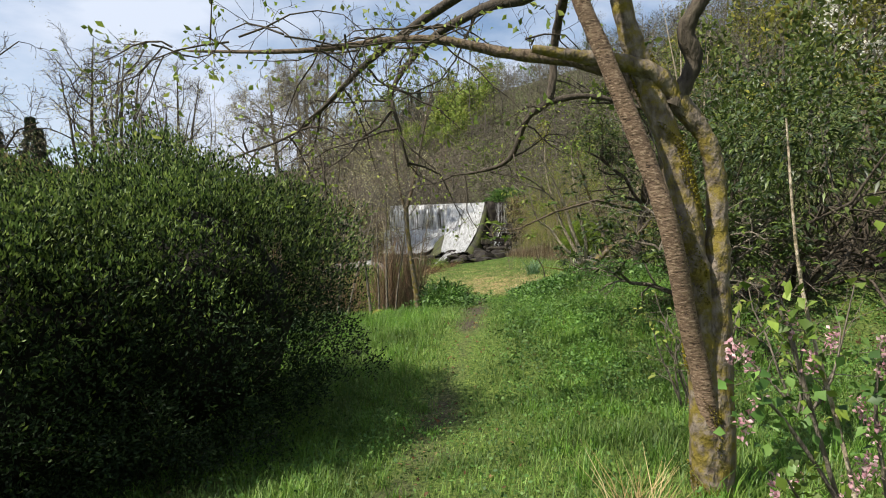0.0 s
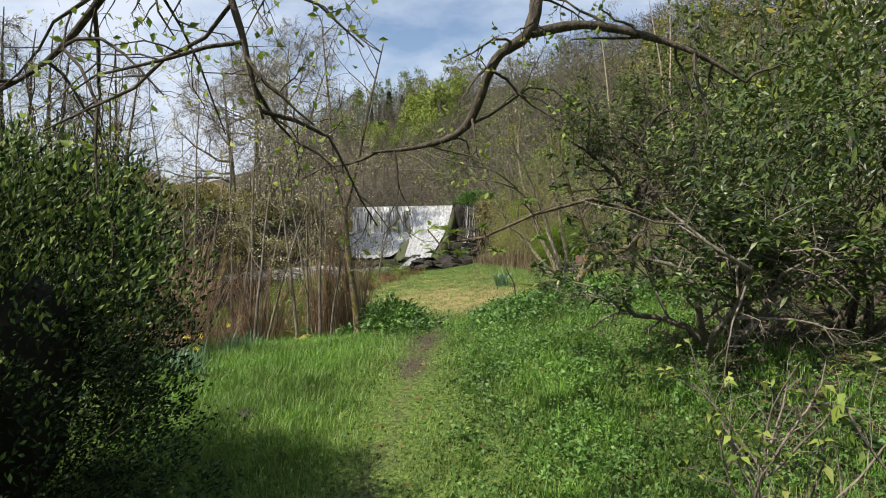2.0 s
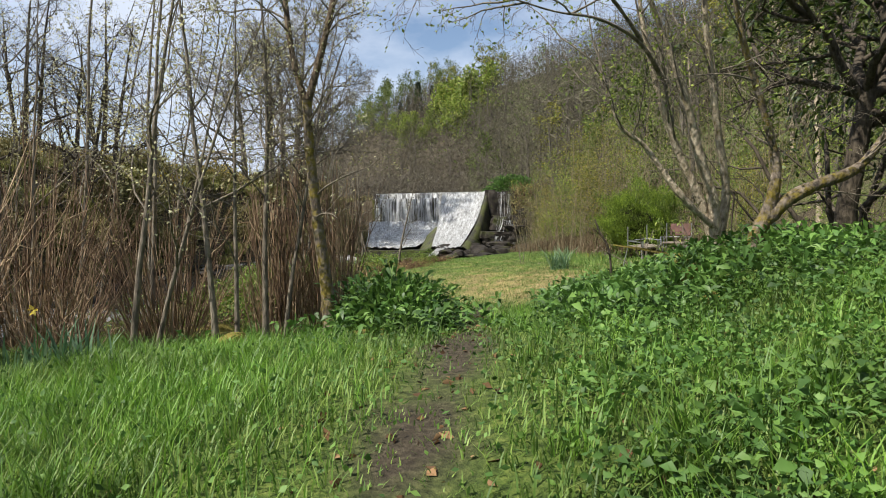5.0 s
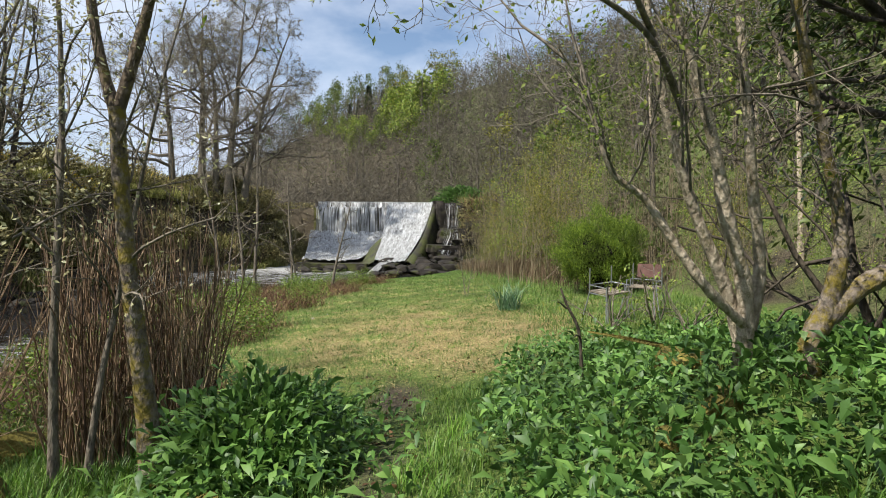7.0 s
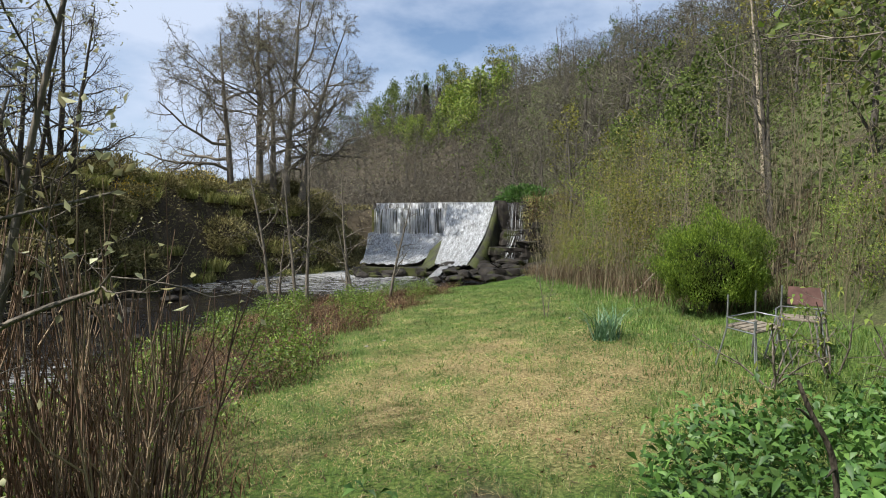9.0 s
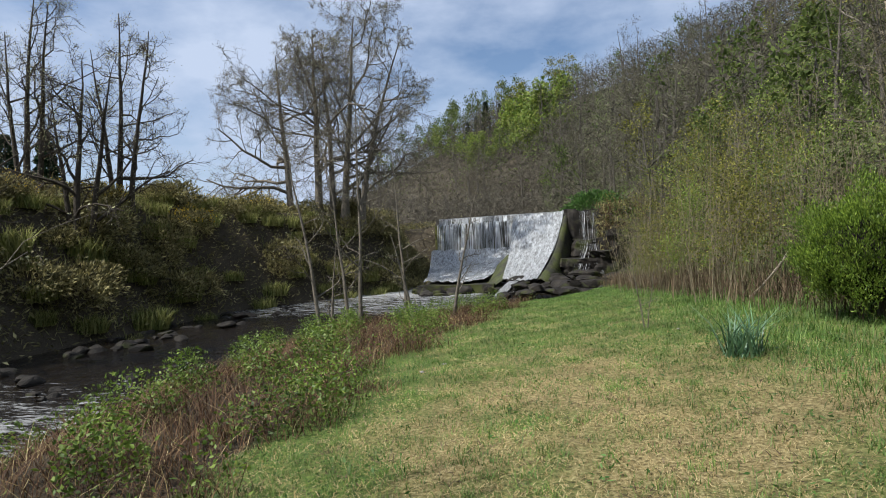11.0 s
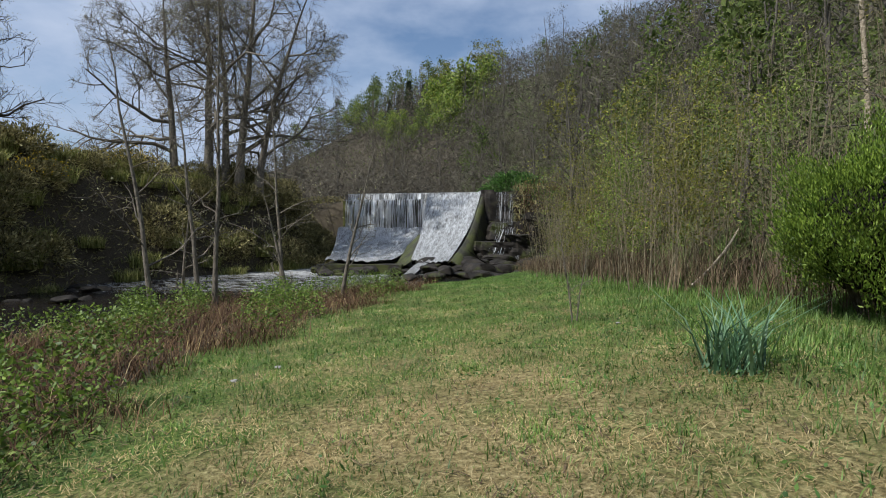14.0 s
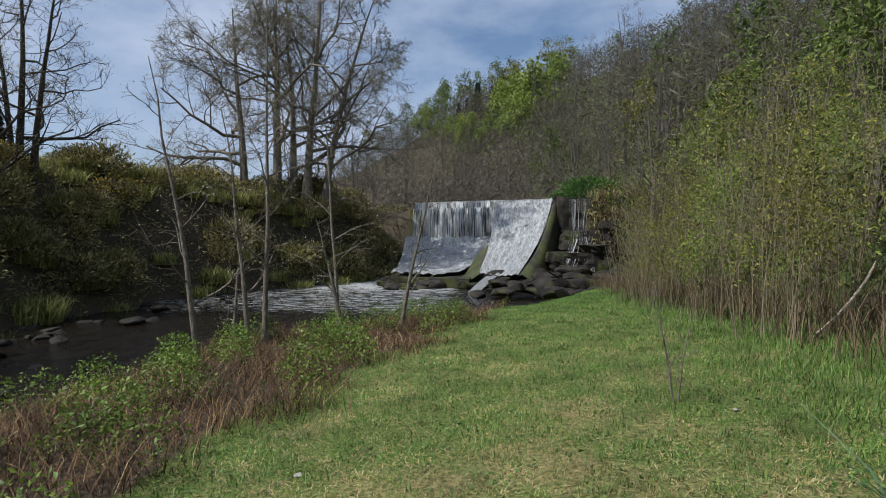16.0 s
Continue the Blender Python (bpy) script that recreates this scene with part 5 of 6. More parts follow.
def conifer(seed, at):
    rng = np.random.default_rng(seed)
    thing = empty_thing("conifer_tree", at, "dark pointed conifer on the skyline", "tree", "conifers")
    tb = Tubes()
    tb.add([(0, 0, -0.3), (0, 0, 5), (0, 0, 10)], [0.16, 0.1, 0.02], 6)
    part_mesh("trunk", tb.mesh("trunk", M["bark_far"]), thing)
    n = 4200
    h = rng.uniform(0.08, 1.0, n)
    a = rng.uniform(0, 2 * np.pi, n)
    r = (1 - h) * 2.1 * np.sqrt(rng.uniform(0.15, 1.0, n)) * (0.8 + 0.35 * np.sin(h * 60)) + 0.05
    P = np.stack([r * np.cos(a), r * np.sin(a), h * 10 - 0.25 * r], 1)
    v, f = small_leaf_geo(P, np.stack([np.cos(a), np.sin(a), -0.3 + 0 * a], 1), 0.42, 0.16, rng)
    part_mesh("foliage", mesh_of("foliage", v, f, M["conifer"]), thing)
    return thing


fir = conifer(1, stand(-13.5, 140, -3.0))
for x, y, s in ((-15.5, 138, 0.55), (-10.5, 141, 0.6), (-7.5, 136, 0.5), (-17.6, 140, 0.5)):
    copy_thing(fir, Matrix.Translation(stand(x, y)) @ Matrix.Scale(s, 4) @ pose(0, 0, 0, 0, 0, x * 50))
for x, y, s in ((-47, 60, 1.0), (-49.5, 62, 1.15), (-52, 60, 1.1)):
    copy_thing(fir, Matrix.Translation(stand(x, y)) @ Matrix.Scale(s, 4) @ pose(0, 0, 0, 0, 0, x * 50))

rr = random.Random(77)
placed = []


def plant(source, x, y, s):
    copy_thing(source, Matrix.Translation(stand(x, y, -0.1)) @ Matrix.Scale(s, 4) @ pose(0, 0, 0, rr.uniform(-4, 4), rr.uniform(-4, 4), rr.uniform(0, 360)))


def scatter(count, x_of, y0, y1, gap, pick, size):
    done = tries = 0
    while done < count and tries < count * 40:
        tries += 1
        y = rr.uniform(y0, y1)
        x = x_of(y)
        if all((x - a) ** 2 + (y - b) ** 2 > gap * gap for a, b in placed):
            placed.append((x, y))
            plant(pick(), x, y, rr.uniform(*size))
            done += 1


foot = lambda y: float(line(HILL_FOOT, y))
any_bare = lambda: rr.choice(protos)
crown_tree = bare_tree("woodland_tree", 231, 7.5, ((0, 0, 0.2, 0.2, 1.0),), (M["bark_far"], M["bark_far"]), LEAFY, "broad woodland tree in full fresh green leaf", "tree", (M["spring"], 9, 0.45, 0.28, 0.6), "woodland trees", 0.14, stand(-2.5, 103), False, 0.12, (0.2, 1.0))
for x, y, s in ((-4.6, 106, 1.15), (-0.6, 101, 1.2), (1.2, 106, 1.1), (-6.6, 111, 1.05), (-8.8, 108, 0.7), (-11.5, 114, 0.7), (-14.5, 118, 0.65), (-17.5, 124, 0.65), (-20.5, 131, 0.6), (-23.5, 138, 0.6), (-3.5, 97, 0.9), (-13, 112, 0.7), (-26, 143, 0.9)):
    plant(crown_tree, x, y, s)
mixed = lambda: rr.choice(protos + leafy[:2])
green = lambda: rr.choice(leafy)
# slope beside and beyond the weir
scatter(46, lambda y: foot(y) + rr.uniform(1.0, 17), 40, 66, 1.7, lambda: rr.choice(protos * 3 + leafy), (0.55, 0.95))
scatter(40, lambda y: foot(y) + rr.uniform(1.5, 16), 18, 40, 1.8, mixed, (0.5, 0.85))
scatter(34, lambda y: foot(y) + rr.uniform(-6, 28), 66, 96, 2.6, lambda: rr.choice(protos * 4 + leafy[:1]), (0.75, 1.15))
scatter(30, lambda y: foot(y) + rr.uniform(4, 44), 96, 135, 3.6, lambda: rr.choice(protos * 2 + leafy), (0.9, 1.3))
scatter(26, lambda y: foot(y) + rr.uniform(18, 60), 120, 165, 4.0, green, (1.0, 1.5))
scatter(12, lambda y: rr.uniform(-24, -2), 57, 74, 2.4, any_bare, (0.45, 0.7))
scatter(16, lambda y: foot(y) + rr.uniform(1.5, 8), 2, 18, 1.6, mixed, (0.5, 0.8))
scatter(10, lambda y: rr.uniform(-46, -30), 34, 60, 3.0, any_bare, (0.45, 0.65))

# ---- willow thicket along the foot of the slope ----


def thicket(seed, at, leafmat, count, height, label, per=3):
    rng = np.random.default_rng(seed)
    thing = empty_thing("willow_shrub", at, label, "shrub", "willow shrubs")
    tb, tips = Tubes(), []
    STEM = ((0, 0, 3, 0, 0), (5, 0.26, 3, 0.07, 0.05), (3, 0.5, 3, 0.14, 0.05), (0, 0.5, 3, 0.16, 0.03))
    for k in range(count):
        a, r = rng.uniform(0, 2 * np.pi), rng.uniform(0, 0.75)
        grow(tb, np.array([r * np.cos(a), r * np.sin(a), -0.05]), unit(np.array([0.28 * r * np.cos(a), 0.28 * r * np.sin(a), 1.0]) + rng.normal(0, 0.08, 3)), height * rng.uniform(0.5, 1.0), rng.uniform(0.005, 0.013), 1, rng, STEM, tips)
    part_mesh("cane_mass", tb.mesh("cane_mass", M["thicket_bark"]), thing)
    lumps = lambda q: math.sin(q[0] * 3.1 + seed) + math.sin(q[1] * 2.7 + 2 * seed) + math.sin(q[2] * 2.9 + q[0])
    v, f = tip_leaves([q for q in tips if lumps(q[0]) > -0.1], rng, per * 2, 0.06, 0.027, 0.10)
    part_mesh("leafage", mesh_of("leafage", v, f, leafmat), thing)
    return thing


wil = [thicket(1, stand(3.3, 25.2, 0), M["willow"], 19, 3.8, "tall willow shrub with many upright stems and yellow-green young leaves"),
       thicket(2, stand(3.0, 27.6, 0), M["spring"], 18, 3.4, "tall willow shrub with many upright stems and yellow-green young leaves"),
       thicket(3, stand(4.4, 23.4, 0), M["wood_dull"], 26, 3.6, "tall willow shrub with many upright bare stems", 1)]
for k, (x, y, s) in enumerate(((2.6, 29.5, 0.9), (3.6, 30.2, 1.05), (2.4, 32.0, 0.85), (3.4, 33.6, 1.0), (2.9, 36, 0.85), (3.9, 38, 1.0), (4.6, 27.0, 1.15), (5.2, 25.0, 1.1), (5.6, 22.8, 1.0), (4.9, 30.5, 1.2), (6.0, 28.5, 1.3), (5.4, 34, 1.2), (3.9, 42, 0.8), (5.6, 20.2, 0.75), (6.6, 24.0, 1.25), (5.2, 18.2, 0.7), (6.2, 16.6, 0.8), (6.8, 20.8, 1.1), (5.3, 38.5, 1.2), (4.4, 45.5, 0.7))):
    plant(wil[k % 3], x, y, s)

# ---- far bank: gorse, heather and tussocks ----


def mound_bush(name, seed, at, mat, n, radii, size, label, category, group, flowers=0):
    rng = np.random.default_rng(seed)
    thing = empty_thing(name, at, label, category, group)
    P, D = blob_points(rng, n, (0, 0, radii[2] * 0.55), radii, 0.6, -0.5)
    v, f = small_leaf_geo(P, D + rng.normal(0, 0.5, P.shape) + np.array([0, 0, 0.4]), size * rng.uniform(0.6, 1.3, len(P)), size * 0.35, rng)
    part_mesh("foliage", mesh_of("foliage", v, f, mat), thing)
    if flowers:
        P, D = blob_points(rng, flowers, (0, 0, radii[2] * 0.6), [r * 1.03 for r in radii], 0.95, 0.1)
        v, f = small_leaf_geo(P, D + rng.normal(0, 0.5, P.shape), 0.09, 0.06, rng)
        part_mesh("flower_mass", mesh_of("flower_mass", v, f, M["gorse_flower"]), thing)
    tb = Tubes()
    for k in range(14):
        d = unit(np.array([rng.normal(0, 0.7), rng.normal(0, 0.7), 1.0]))
        tb.add([(0, 0, -0.1), d * radii[2] * 0.5, d * radii[2] * 1.1 + rng.normal(0, 0.05, 3)], [0.025, 0.015, 0.006], 3)
    part_mesh("cane_mass", tb.mesh("cane_mass", M["bark_dark"]), thing)
    return thing


g0 = mound_bush("gorse_bush", 1, stand(-17.5, 38), M["gorse"], 1500, (1.2, 1.1, 0.9), 0.17, "olive gorse bush on the top of the far bank", "bush", "bank bushes", 260)
g1 = mound_bush("heather_bush", 2, stand(-16.6, 33), M["gorse"], 1300, (1.2, 1.1, 0.75), 0.16, "dull brown-green bush on the steep far bank", "bush", "bank bushes")
g2 = mound_bush("heather_bush", 3, stand(-15.8, 36), M["gorse"], 1300, (1.1, 1.1, 0.8), 0.18, "dull brown-green bush on the steep far bank", "bush", "bank bushes")
for k in range(95):
    y = rr.uniform(12, 54)
    x = float(line(RIVER_L, y)) - rr.uniform(0.6, 6.5)
    plant(rr.choice((g1, g2, g2)), x, y, rr.uniform(0.6, 1.15))
for k in range(14):
    y = rr.uniform(26, 46)
    plant(g0, float(line(RIVER_L, y)) - rr.uniform(3.5, 7), y, rr.uniform(0.6, 1.05))


def tussock(name, seed, at, mat, n, height, width, spread, lean, label, category, group):
    rng = np.random.default_rng(seed)
    a, r = rng.uniform(0, 2 * np.pi, n), spread * np.sqrt(rng.uniform(0, 1, n))
    base = np.stack([r * np.cos(a), r * np.sin(a), 0 * a - 0.02], 1)
    v, f = blade_geo(base, height * rng.uniform(0.55, 1.15, n), width, lean, rng)
    ob = part_mesh(name, mesh_of(name, v, f, mat))
    ob.location = at
    return tagged(ob, label, category, group)


ts = tussock("grass_tussock", 1, stand(-14.6, 30), M["dry_tussock"], 420, 0.6, 0.03, 0.5, 0.7, "drooping olive grass tussock at the foot of the far bank", "grass tussock", "tussocks")
for k in range(110):
    y = rr.uniform(15, 48)
    plant(ts, float(line(RIVER_L, y)) - rr.uniform(-0.2, 5.0), y, rr.uniform(0.7, 1.5))
for k in range(30):
    y = rr.uniform(30, 50)
    plant(ts, float(line(RIVER_L, y)) - rr.uniform(4.5, 9.0), y, rr.uniform(0.8, 1.3))
for k, (x, y) in enumerate(((2.0, 52.2), (3.0, 51.6), (4.2, 50.8), (1.3, 52.6), (-9.6, 53.5), (-9.9, 51.6), (-10.3, 49.6), (5.2, 48.6), (-9.4, 54.6), (-10.4, 54.2), (-9.9, 52.8), (-10.8, 51.4), (-10.6, 53.2), (-9.4, 50.4), (-11.4, 52.4), (-9.2, 49.0), (-10.0, 47.6))):
    plant(rr.choice((g1, g2)), x, y, rr.uniform(0.7, 1.1))
ivy = mound_bush("fern_bush", 5, (2.6, 51.4, 3.5), M["nettle"], 2600, (1.6, 0.9, 0.8), 0.2, "green ferns hanging over the rock beside the weir", "fern", "ferns")
copy_thing(ivy, Matrix.Translation((4.4, 49.6, 2.6)) @ Matrix.Scale(0.9, 4))
copy_thing(ivy, Matrix.Translation((0.95, 51.6, 3.45)) @ Matrix.Scale(0.35, 4))

# ---- round evergreen shrub on the lawn's edge ----
shrub = empty_thing("evergreen_shrub", stand(4.0, 21.4, 0), "rounded bright green evergreen shrub with upright shoots", "bush")
rng = np.random.default_rng(9)
P, D = blob_points(rng, 17000, (0, 0, 0.80), (0.86, 0.86, 0.76), 0.74, -0.75)
ROUND = 0.10 * np.sin(P[:, 0] * 7 + 2) * np.sin(P[:, 1] * 6 + 1) + 0.06 * np.sin(P[:, 2] * 9 + P[:, 0] * 5)
P = P * (1 + ROUND[:, None])
n = len(P)
v, f = small_leaf_geo(np.repeat(P, 3, 0) + rng.normal(0, 0.018, (3 * n, 3)) + np.array([0, 0, 0.05]) * rng.uniform(0, 2.5, (3 * n, 1)), np.repeat(D, 3, 0) * 0.4 + np.array([0, 0, 0.9]) + rng.normal(0, 0.3, (3 * n, 3)), rng.uniform(0.03, 0.06, 3 * n), rng.uniform(0.012, 0.02, 3 * n), rng)
part_mesh("foliage", mesh_of("foliage", v, f, M["shrub"]), shrub)
# dark ball added under the leaves to give the shrub a shaded core
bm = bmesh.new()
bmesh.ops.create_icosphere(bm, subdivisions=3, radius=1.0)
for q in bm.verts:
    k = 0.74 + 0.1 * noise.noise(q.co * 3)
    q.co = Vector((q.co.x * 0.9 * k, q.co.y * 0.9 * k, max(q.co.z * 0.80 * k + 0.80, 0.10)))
part("inner_shade", bm, plain("shaded_shrub_inside", (0.012, 0.010, 0.008), 0.95), shrub, "dark ball standing in for the shade inside the shrub")
tb = Tubes()
for k in range(9):
    a = rng.uniform(0, 6.28)
    tb.add([(0.15 * math.cos(a), 0.15 * math.sin(a), -0.05), (0.35 * math.cos(a), 0.35 * math.sin(a), 0.45), (0.5 * math.cos(a), 0.5 * math.sin(a), 0.9)], [0.03, 0.022, 0.015], 5)
part_mesh("cane_mass", tb.mesh("cane_mass", M["bark_dark"]), shrub)

# ---- daffodil and bluebell leaves ----
tussock("bluebell_tuft", 3, stand(1.8, 19.65, 0), M["bluegreen"], 120, 0.56, 0.018, 0.2, 0.95, "tuft of tall blue-green strap leaves on the lawn", "plant tuft", "leaf tufts")
tussock("straw_tuft", 6, stand(0.72, 2.75, 0), M["straw"], 110, 0.36, 0.006, 0.1, 0.9, "pale dry grass tuft at the foot of the cherry", "grass tuft", "leaf tufts")
for k, (x, y) in enumerate(((-3.5, 9.6), (-3.2, 9.85), (-3.75, 9.95), (-3.95, 9.5), (-3.0, 9.4), (-2.95, 10.9))):
    thing = empty_thing("daffodil", stand(x, y, 0), "daffodil clump with grey-green leaves and yellow flowers", "flower", "daffodils")
    rng = np.random.default_rng(400 + k)
    n = 70
    base = np.stack([rng.normal(0, 0.14, n), rng.normal(0, 0.14, n), np.full(n, -0.02)], 1)
    v, f = blade_geo(base, rng.uniform(0.22, 0.42, n), 0.02, 0.5, rng)
    part_mesh("foliage", mesh_of("foliage", v, f, M["bluegreen"]), thing)
    for j in range(rng.integers(1, 4)):
        bx, by, h = rng.normal(0, 0.12), rng.normal(0, 0.12), rng.uniform(0.36, 0.48)
        tb = Tubes()
        tb.add([(bx, by, 0), (bx + 0.01, by, h * 0.6), (bx + 0.02, by - 0.03, h)], [0.005, 0.004, 0.003], 4)
        stalk = part_mesh("flower_stem", tb.mesh("flower_stem", M["herb"]), thing)
        a = np.arange(6) * np.pi / 3
        c = np.repeat(np.array([[bx + 0.02, by - 0.04, h]]), 6, 0)
        v, f = leaf_geo(c, np.stack([np.cos(a), 0 * a - 0.25, np.sin(a)], 1), 0.045, 0.026, rng, 0.1, 0.0)
        part_mesh("flower", mesh_of("flower", v, f, M["yellow"]), stalk, "yellow daffodil flower")

# ---- flowering currant beside the cherry ----
ribes = empty_thing("flowering_currant", stand(1.35, 1.95, 0), "flowering currant with pink drooping flowers and lobed green leaves", "shrub")
B0 = np.array(ribes.location)
rng = np.random.default_rng(17)
canes = [[(1.32, 1.95, 0.75), (1.2, 1.95, 1.4), (1.05, 1.95, 2.0), (1.0, 1.95, 2.55)], [(1.36, 1.95, 0.75), (1.3, 1.9, 1.5), (1.35, 1.9, 2.0), (1.42, 1.9, 2.4)], [(1.3, 1.9, 0.75), (1.1, 1.8, 1.3), (0.9, 1.75, 1.62), (0.8, 1.72, 1.72)], [(1.35, 2.0, 0.75), (1.15, 1.95, 1.35), (1.0, 1.9, 1.8), (0.93, 1.88, 1.98)], [(1.4, 2.0, 0.75), (1.45, 1.9, 1.35), (1.4, 1.85, 1.75), (1.55, 1.85, 2.05)], [(1.3, 1.85, 0.75), (1.2, 1.7, 1.1), (1.05, 1.65, 1.3), (0.95, 1.6, 1.38)]]
canes += [[(1.4, 1.9, 0.75), (1.35, 1.7, 1.2), (1.25, 1.65, 1.55), (1.18, 1.62, 1.75)], [(1.4, 2.1, 0.75), (1.55, 2.1, 1.3), (1.6, 2.1, 1.7), (1.75, 2.1, 2.2)], [(1.4, 1.9, 0.75), (1.3, 1.75, 1.0), (1.2, 1.65, 1.15), (1.15, 1.6, 1.35)], [(1.42, 1.95, 0.75), (1.45, 1.8, 1.2), (1.42, 1.75, 1.45), (1.38, 1.7, 1.7)], [(1.4, 2.0, 0.75), (1.3, 1.9, 1.25), (1.22, 1.85, 1.6), (1.2, 1.8, 1.85)], [(1.36, 2.0, 0.75), (1.15, 1.9, 1.1), (1.0, 1.8, 1.3), (0.9, 1.75, 1.45)]]
for k, pts in enumerate(canes):
    cane, path = limb("cane", pts, [0.011, 0.008, 0.006, 0.003], M["bark_pale"] if k < 2 else M["bark_grey"], ribes, B0, 6, 5, 0.08, 500 + k)
    if k > 1 or k == 1:
        n = 80
        p = path[rng.integers(len(path) // 2, len(path), n)] + rng.normal(0, 0.055, (n, 3))
        v, f = leaf_geo(p, rng.normal(0, 1, (n, 3)) + np.array([-0.2, -0.3, 0.3]), rng.uniform(0.025, 0.055, n), rng.uniform(0.022, 0.045, n), rng, 0.12, 0.2)
        part_mesh("leafage", mesh_of("leafage", v, f, M["herb_light"] if k % 2 else M["herb"]), cane)
for k in range(64):
    pts = canes[2 + k % (len(canes) - 2)]
    q = np.array(pts[rng.integers(1, 4)]) + rng.normal(0, 0.08, 3)
    n = 34
    p = q - B0 + np.stack([rng.normal(0, 0.010, n), rng.normal(0, 0.010, n), -rng.uniform(0, 0.075, n)], 1)
    v, f = small_leaf_geo(p, rng.normal(0, 1, (n, 3)) + np.array([0, 0, -0.5]), 0.016, 0.011, rng)
    part_mesh("flower", mesh_of("flower", v, f, M["pink"]), ribes, "drooping pink flower cluster")

# young leafy shrub under the cherry, blossom tree up the slope
for k, (x, y, h) in enumerate(((1.85, 5.3, 1.2), (2.3, 6.2, 1.1), (2.5, 4.6, 1.2), (2.75, 16.6, 0.9), (3.5, 16.9, 1.1), (3.3, 15.4, 0.9))):
    young = empty_thing("young_shrub", stand(x, y, 0), "young shrub with fresh bright green leaves on bare stems", "shrub", "young shrubs")
    rng = np.random.default_rng(520 + k)
    tb, tips = Tubes(), []
    for j in range(6):
        grow(tb, np.array([rng.normal(0, 0.05), rng.normal(0, 0.05), 0.0]), unit(np.array([rng.normal(0, 0.45), rng.normal(0, 0.45), 1.0])), h * rng.uniform(0.6, 1.0), 0.012, 1, rng, ((0, 0, 4, 0, 0), (5, 0.4, 4, 0.16, 0.03), (2, 0.5, 3, 0.2, 0), (0, 0.5, 3, 0.2, 0)), tips)
    part_mesh("twig_work", tb.mesh("twig_work", M["bark_grey"]), young)
    ends = tips[::5]
    p = np.repeat(np.array([q[0] for q in ends]), 3, 0)
    v, f = leaf_geo(p, rng.normal(0, 1, p.shape) + np.array([0, 0, 0.2]), 0.07, 0.032, rng, 0.12, 0.3)
    part_mesh("leafage", mesh_of("leafage", v, f, M["spring"]), young)
bare_tree("blossom_tree", 530, 5.5, ((0, 0, 0.2, 0.2, 1.0), (0.2, 0, -0.8, 0, 0.9)), (M["bark_grey"], M["bark_grey"]), ALDER, "tree in white blossom on the wooded slope", "tree", (M["blossom"], 3, 0.08, 0.06, 0.1), "slope trees", 0.08, stand(9.2, 14.5))

# ---- chair, stick, stones, logs ----
chair = empty_thing("garden_chair", stand(3.05, 17.6, 0), "weathered metal-legged garden chair with a slatted wooden seat", "chair", "garden chairs")
for x, y, lx, ly in ((-0.26, -0.2, -0.10, -0.10), (0.26, -0.2, 0.10, -0.10), (-0.26, 0.2, -0.08, 0.10), (0.26, 0.2, 0.08, 0.10), (-0.20, -0.17, -0.06, -0.08), (0.20, -0.17, 0.06, -0.08)):
    tb = Tubes()
    tb.add([(x + lx, y + ly, -0.03), (x + lx * 0.4, y + ly * 0.4, 0.28), (x, y, 0.5), (x * 0.98, y * 0.98, 0.66 if y < 0 else 0.94)], [0.012, 0.012, 0.012, 0.011], 8)
    part_mesh("leg", tb.mesh("leg", M["chair_metal"]), chair, "bare steel tube leg")


def board(name, size, at, mat, parent, tilt=0.0, label=""):
    bm = bmesh.new()
    bmesh.ops.create_cube(bm, size=1.0)
    for q in bm.verts:
        q.co = Vector((q.co.x * size[0], q.co.y * size[1], q.co.z * size[2]))
    bmesh.ops.bevel(bm, geom=bm.edges, offset=min(size) * 0.3, segments=2, affect="EDGES")
    bmesh.ops.rotate(bm, verts=bm.verts, matrix=Matrix.Rotation(tilt, 3, "X"))
    bmesh.ops.translate(bm, verts=bm.verts, vec=Vector(at))
    return part(name, bm, mat, parent, label)


for k in range(4):
    board("seat_slat", (0.52, 0.10, 0.028), (0, -0.17 + 0.115 * k, 0.52 + 0.004 * (k % 2)), M["chair_wood"], chair)
for z in (0.5, 0.64):
    tb = Tubes()
    tb.add([(-0.27, -0.2, z), (-0.27, 0.2, z), (0.27, 0.2, z), (0.27, -0.2, z)], [0.010] * 4, 6)
    part_mesh("rail", tb.mesh("rail", M["chair_metal"]), chair)
chair.rotation_euler = (radians(3), radians(-4), radians(28))
chair.scale = (0.88, 0.88, 0.86)
second = copy_thing(chair, Matrix.Translation(stand(3.7, 17.9, 0)) @ pose(0, 0, 0, 0, 0, -35))
board("backrest", (0.42, 0.02, 0.26), (0.02, 0.24, 0.80), M["red_panel"], second, -0.12, "rusty red back panel")

stick = empty_thing("dead_stick", stand(1.5, 13.35, 0), "dead broken stick standing among the herbs", "stick")
S0 = np.array(stick.location)
limb("stem", [(1.50, 13.35, 0.3), (1.49, 13.35, 0.75), (1.46, 13.35, 1.05), (1.36, 13.34, 1.25), (1.31, 13.35, 1.38)], [0.016, 0.015, 0.013, 0.011, 0.007], M["bark_dark"], stick, S0, 7, 5, 0.12, 71)
limb("side_twig", [(1.36, 13.34, 1.22), (1.30, 13.3, 1.27), (1.27, 13.28, 1.28)], [0.008, 0.006, 0.003], M["bark_dark"], stick, S0, 5, 3, 0.1, 72)
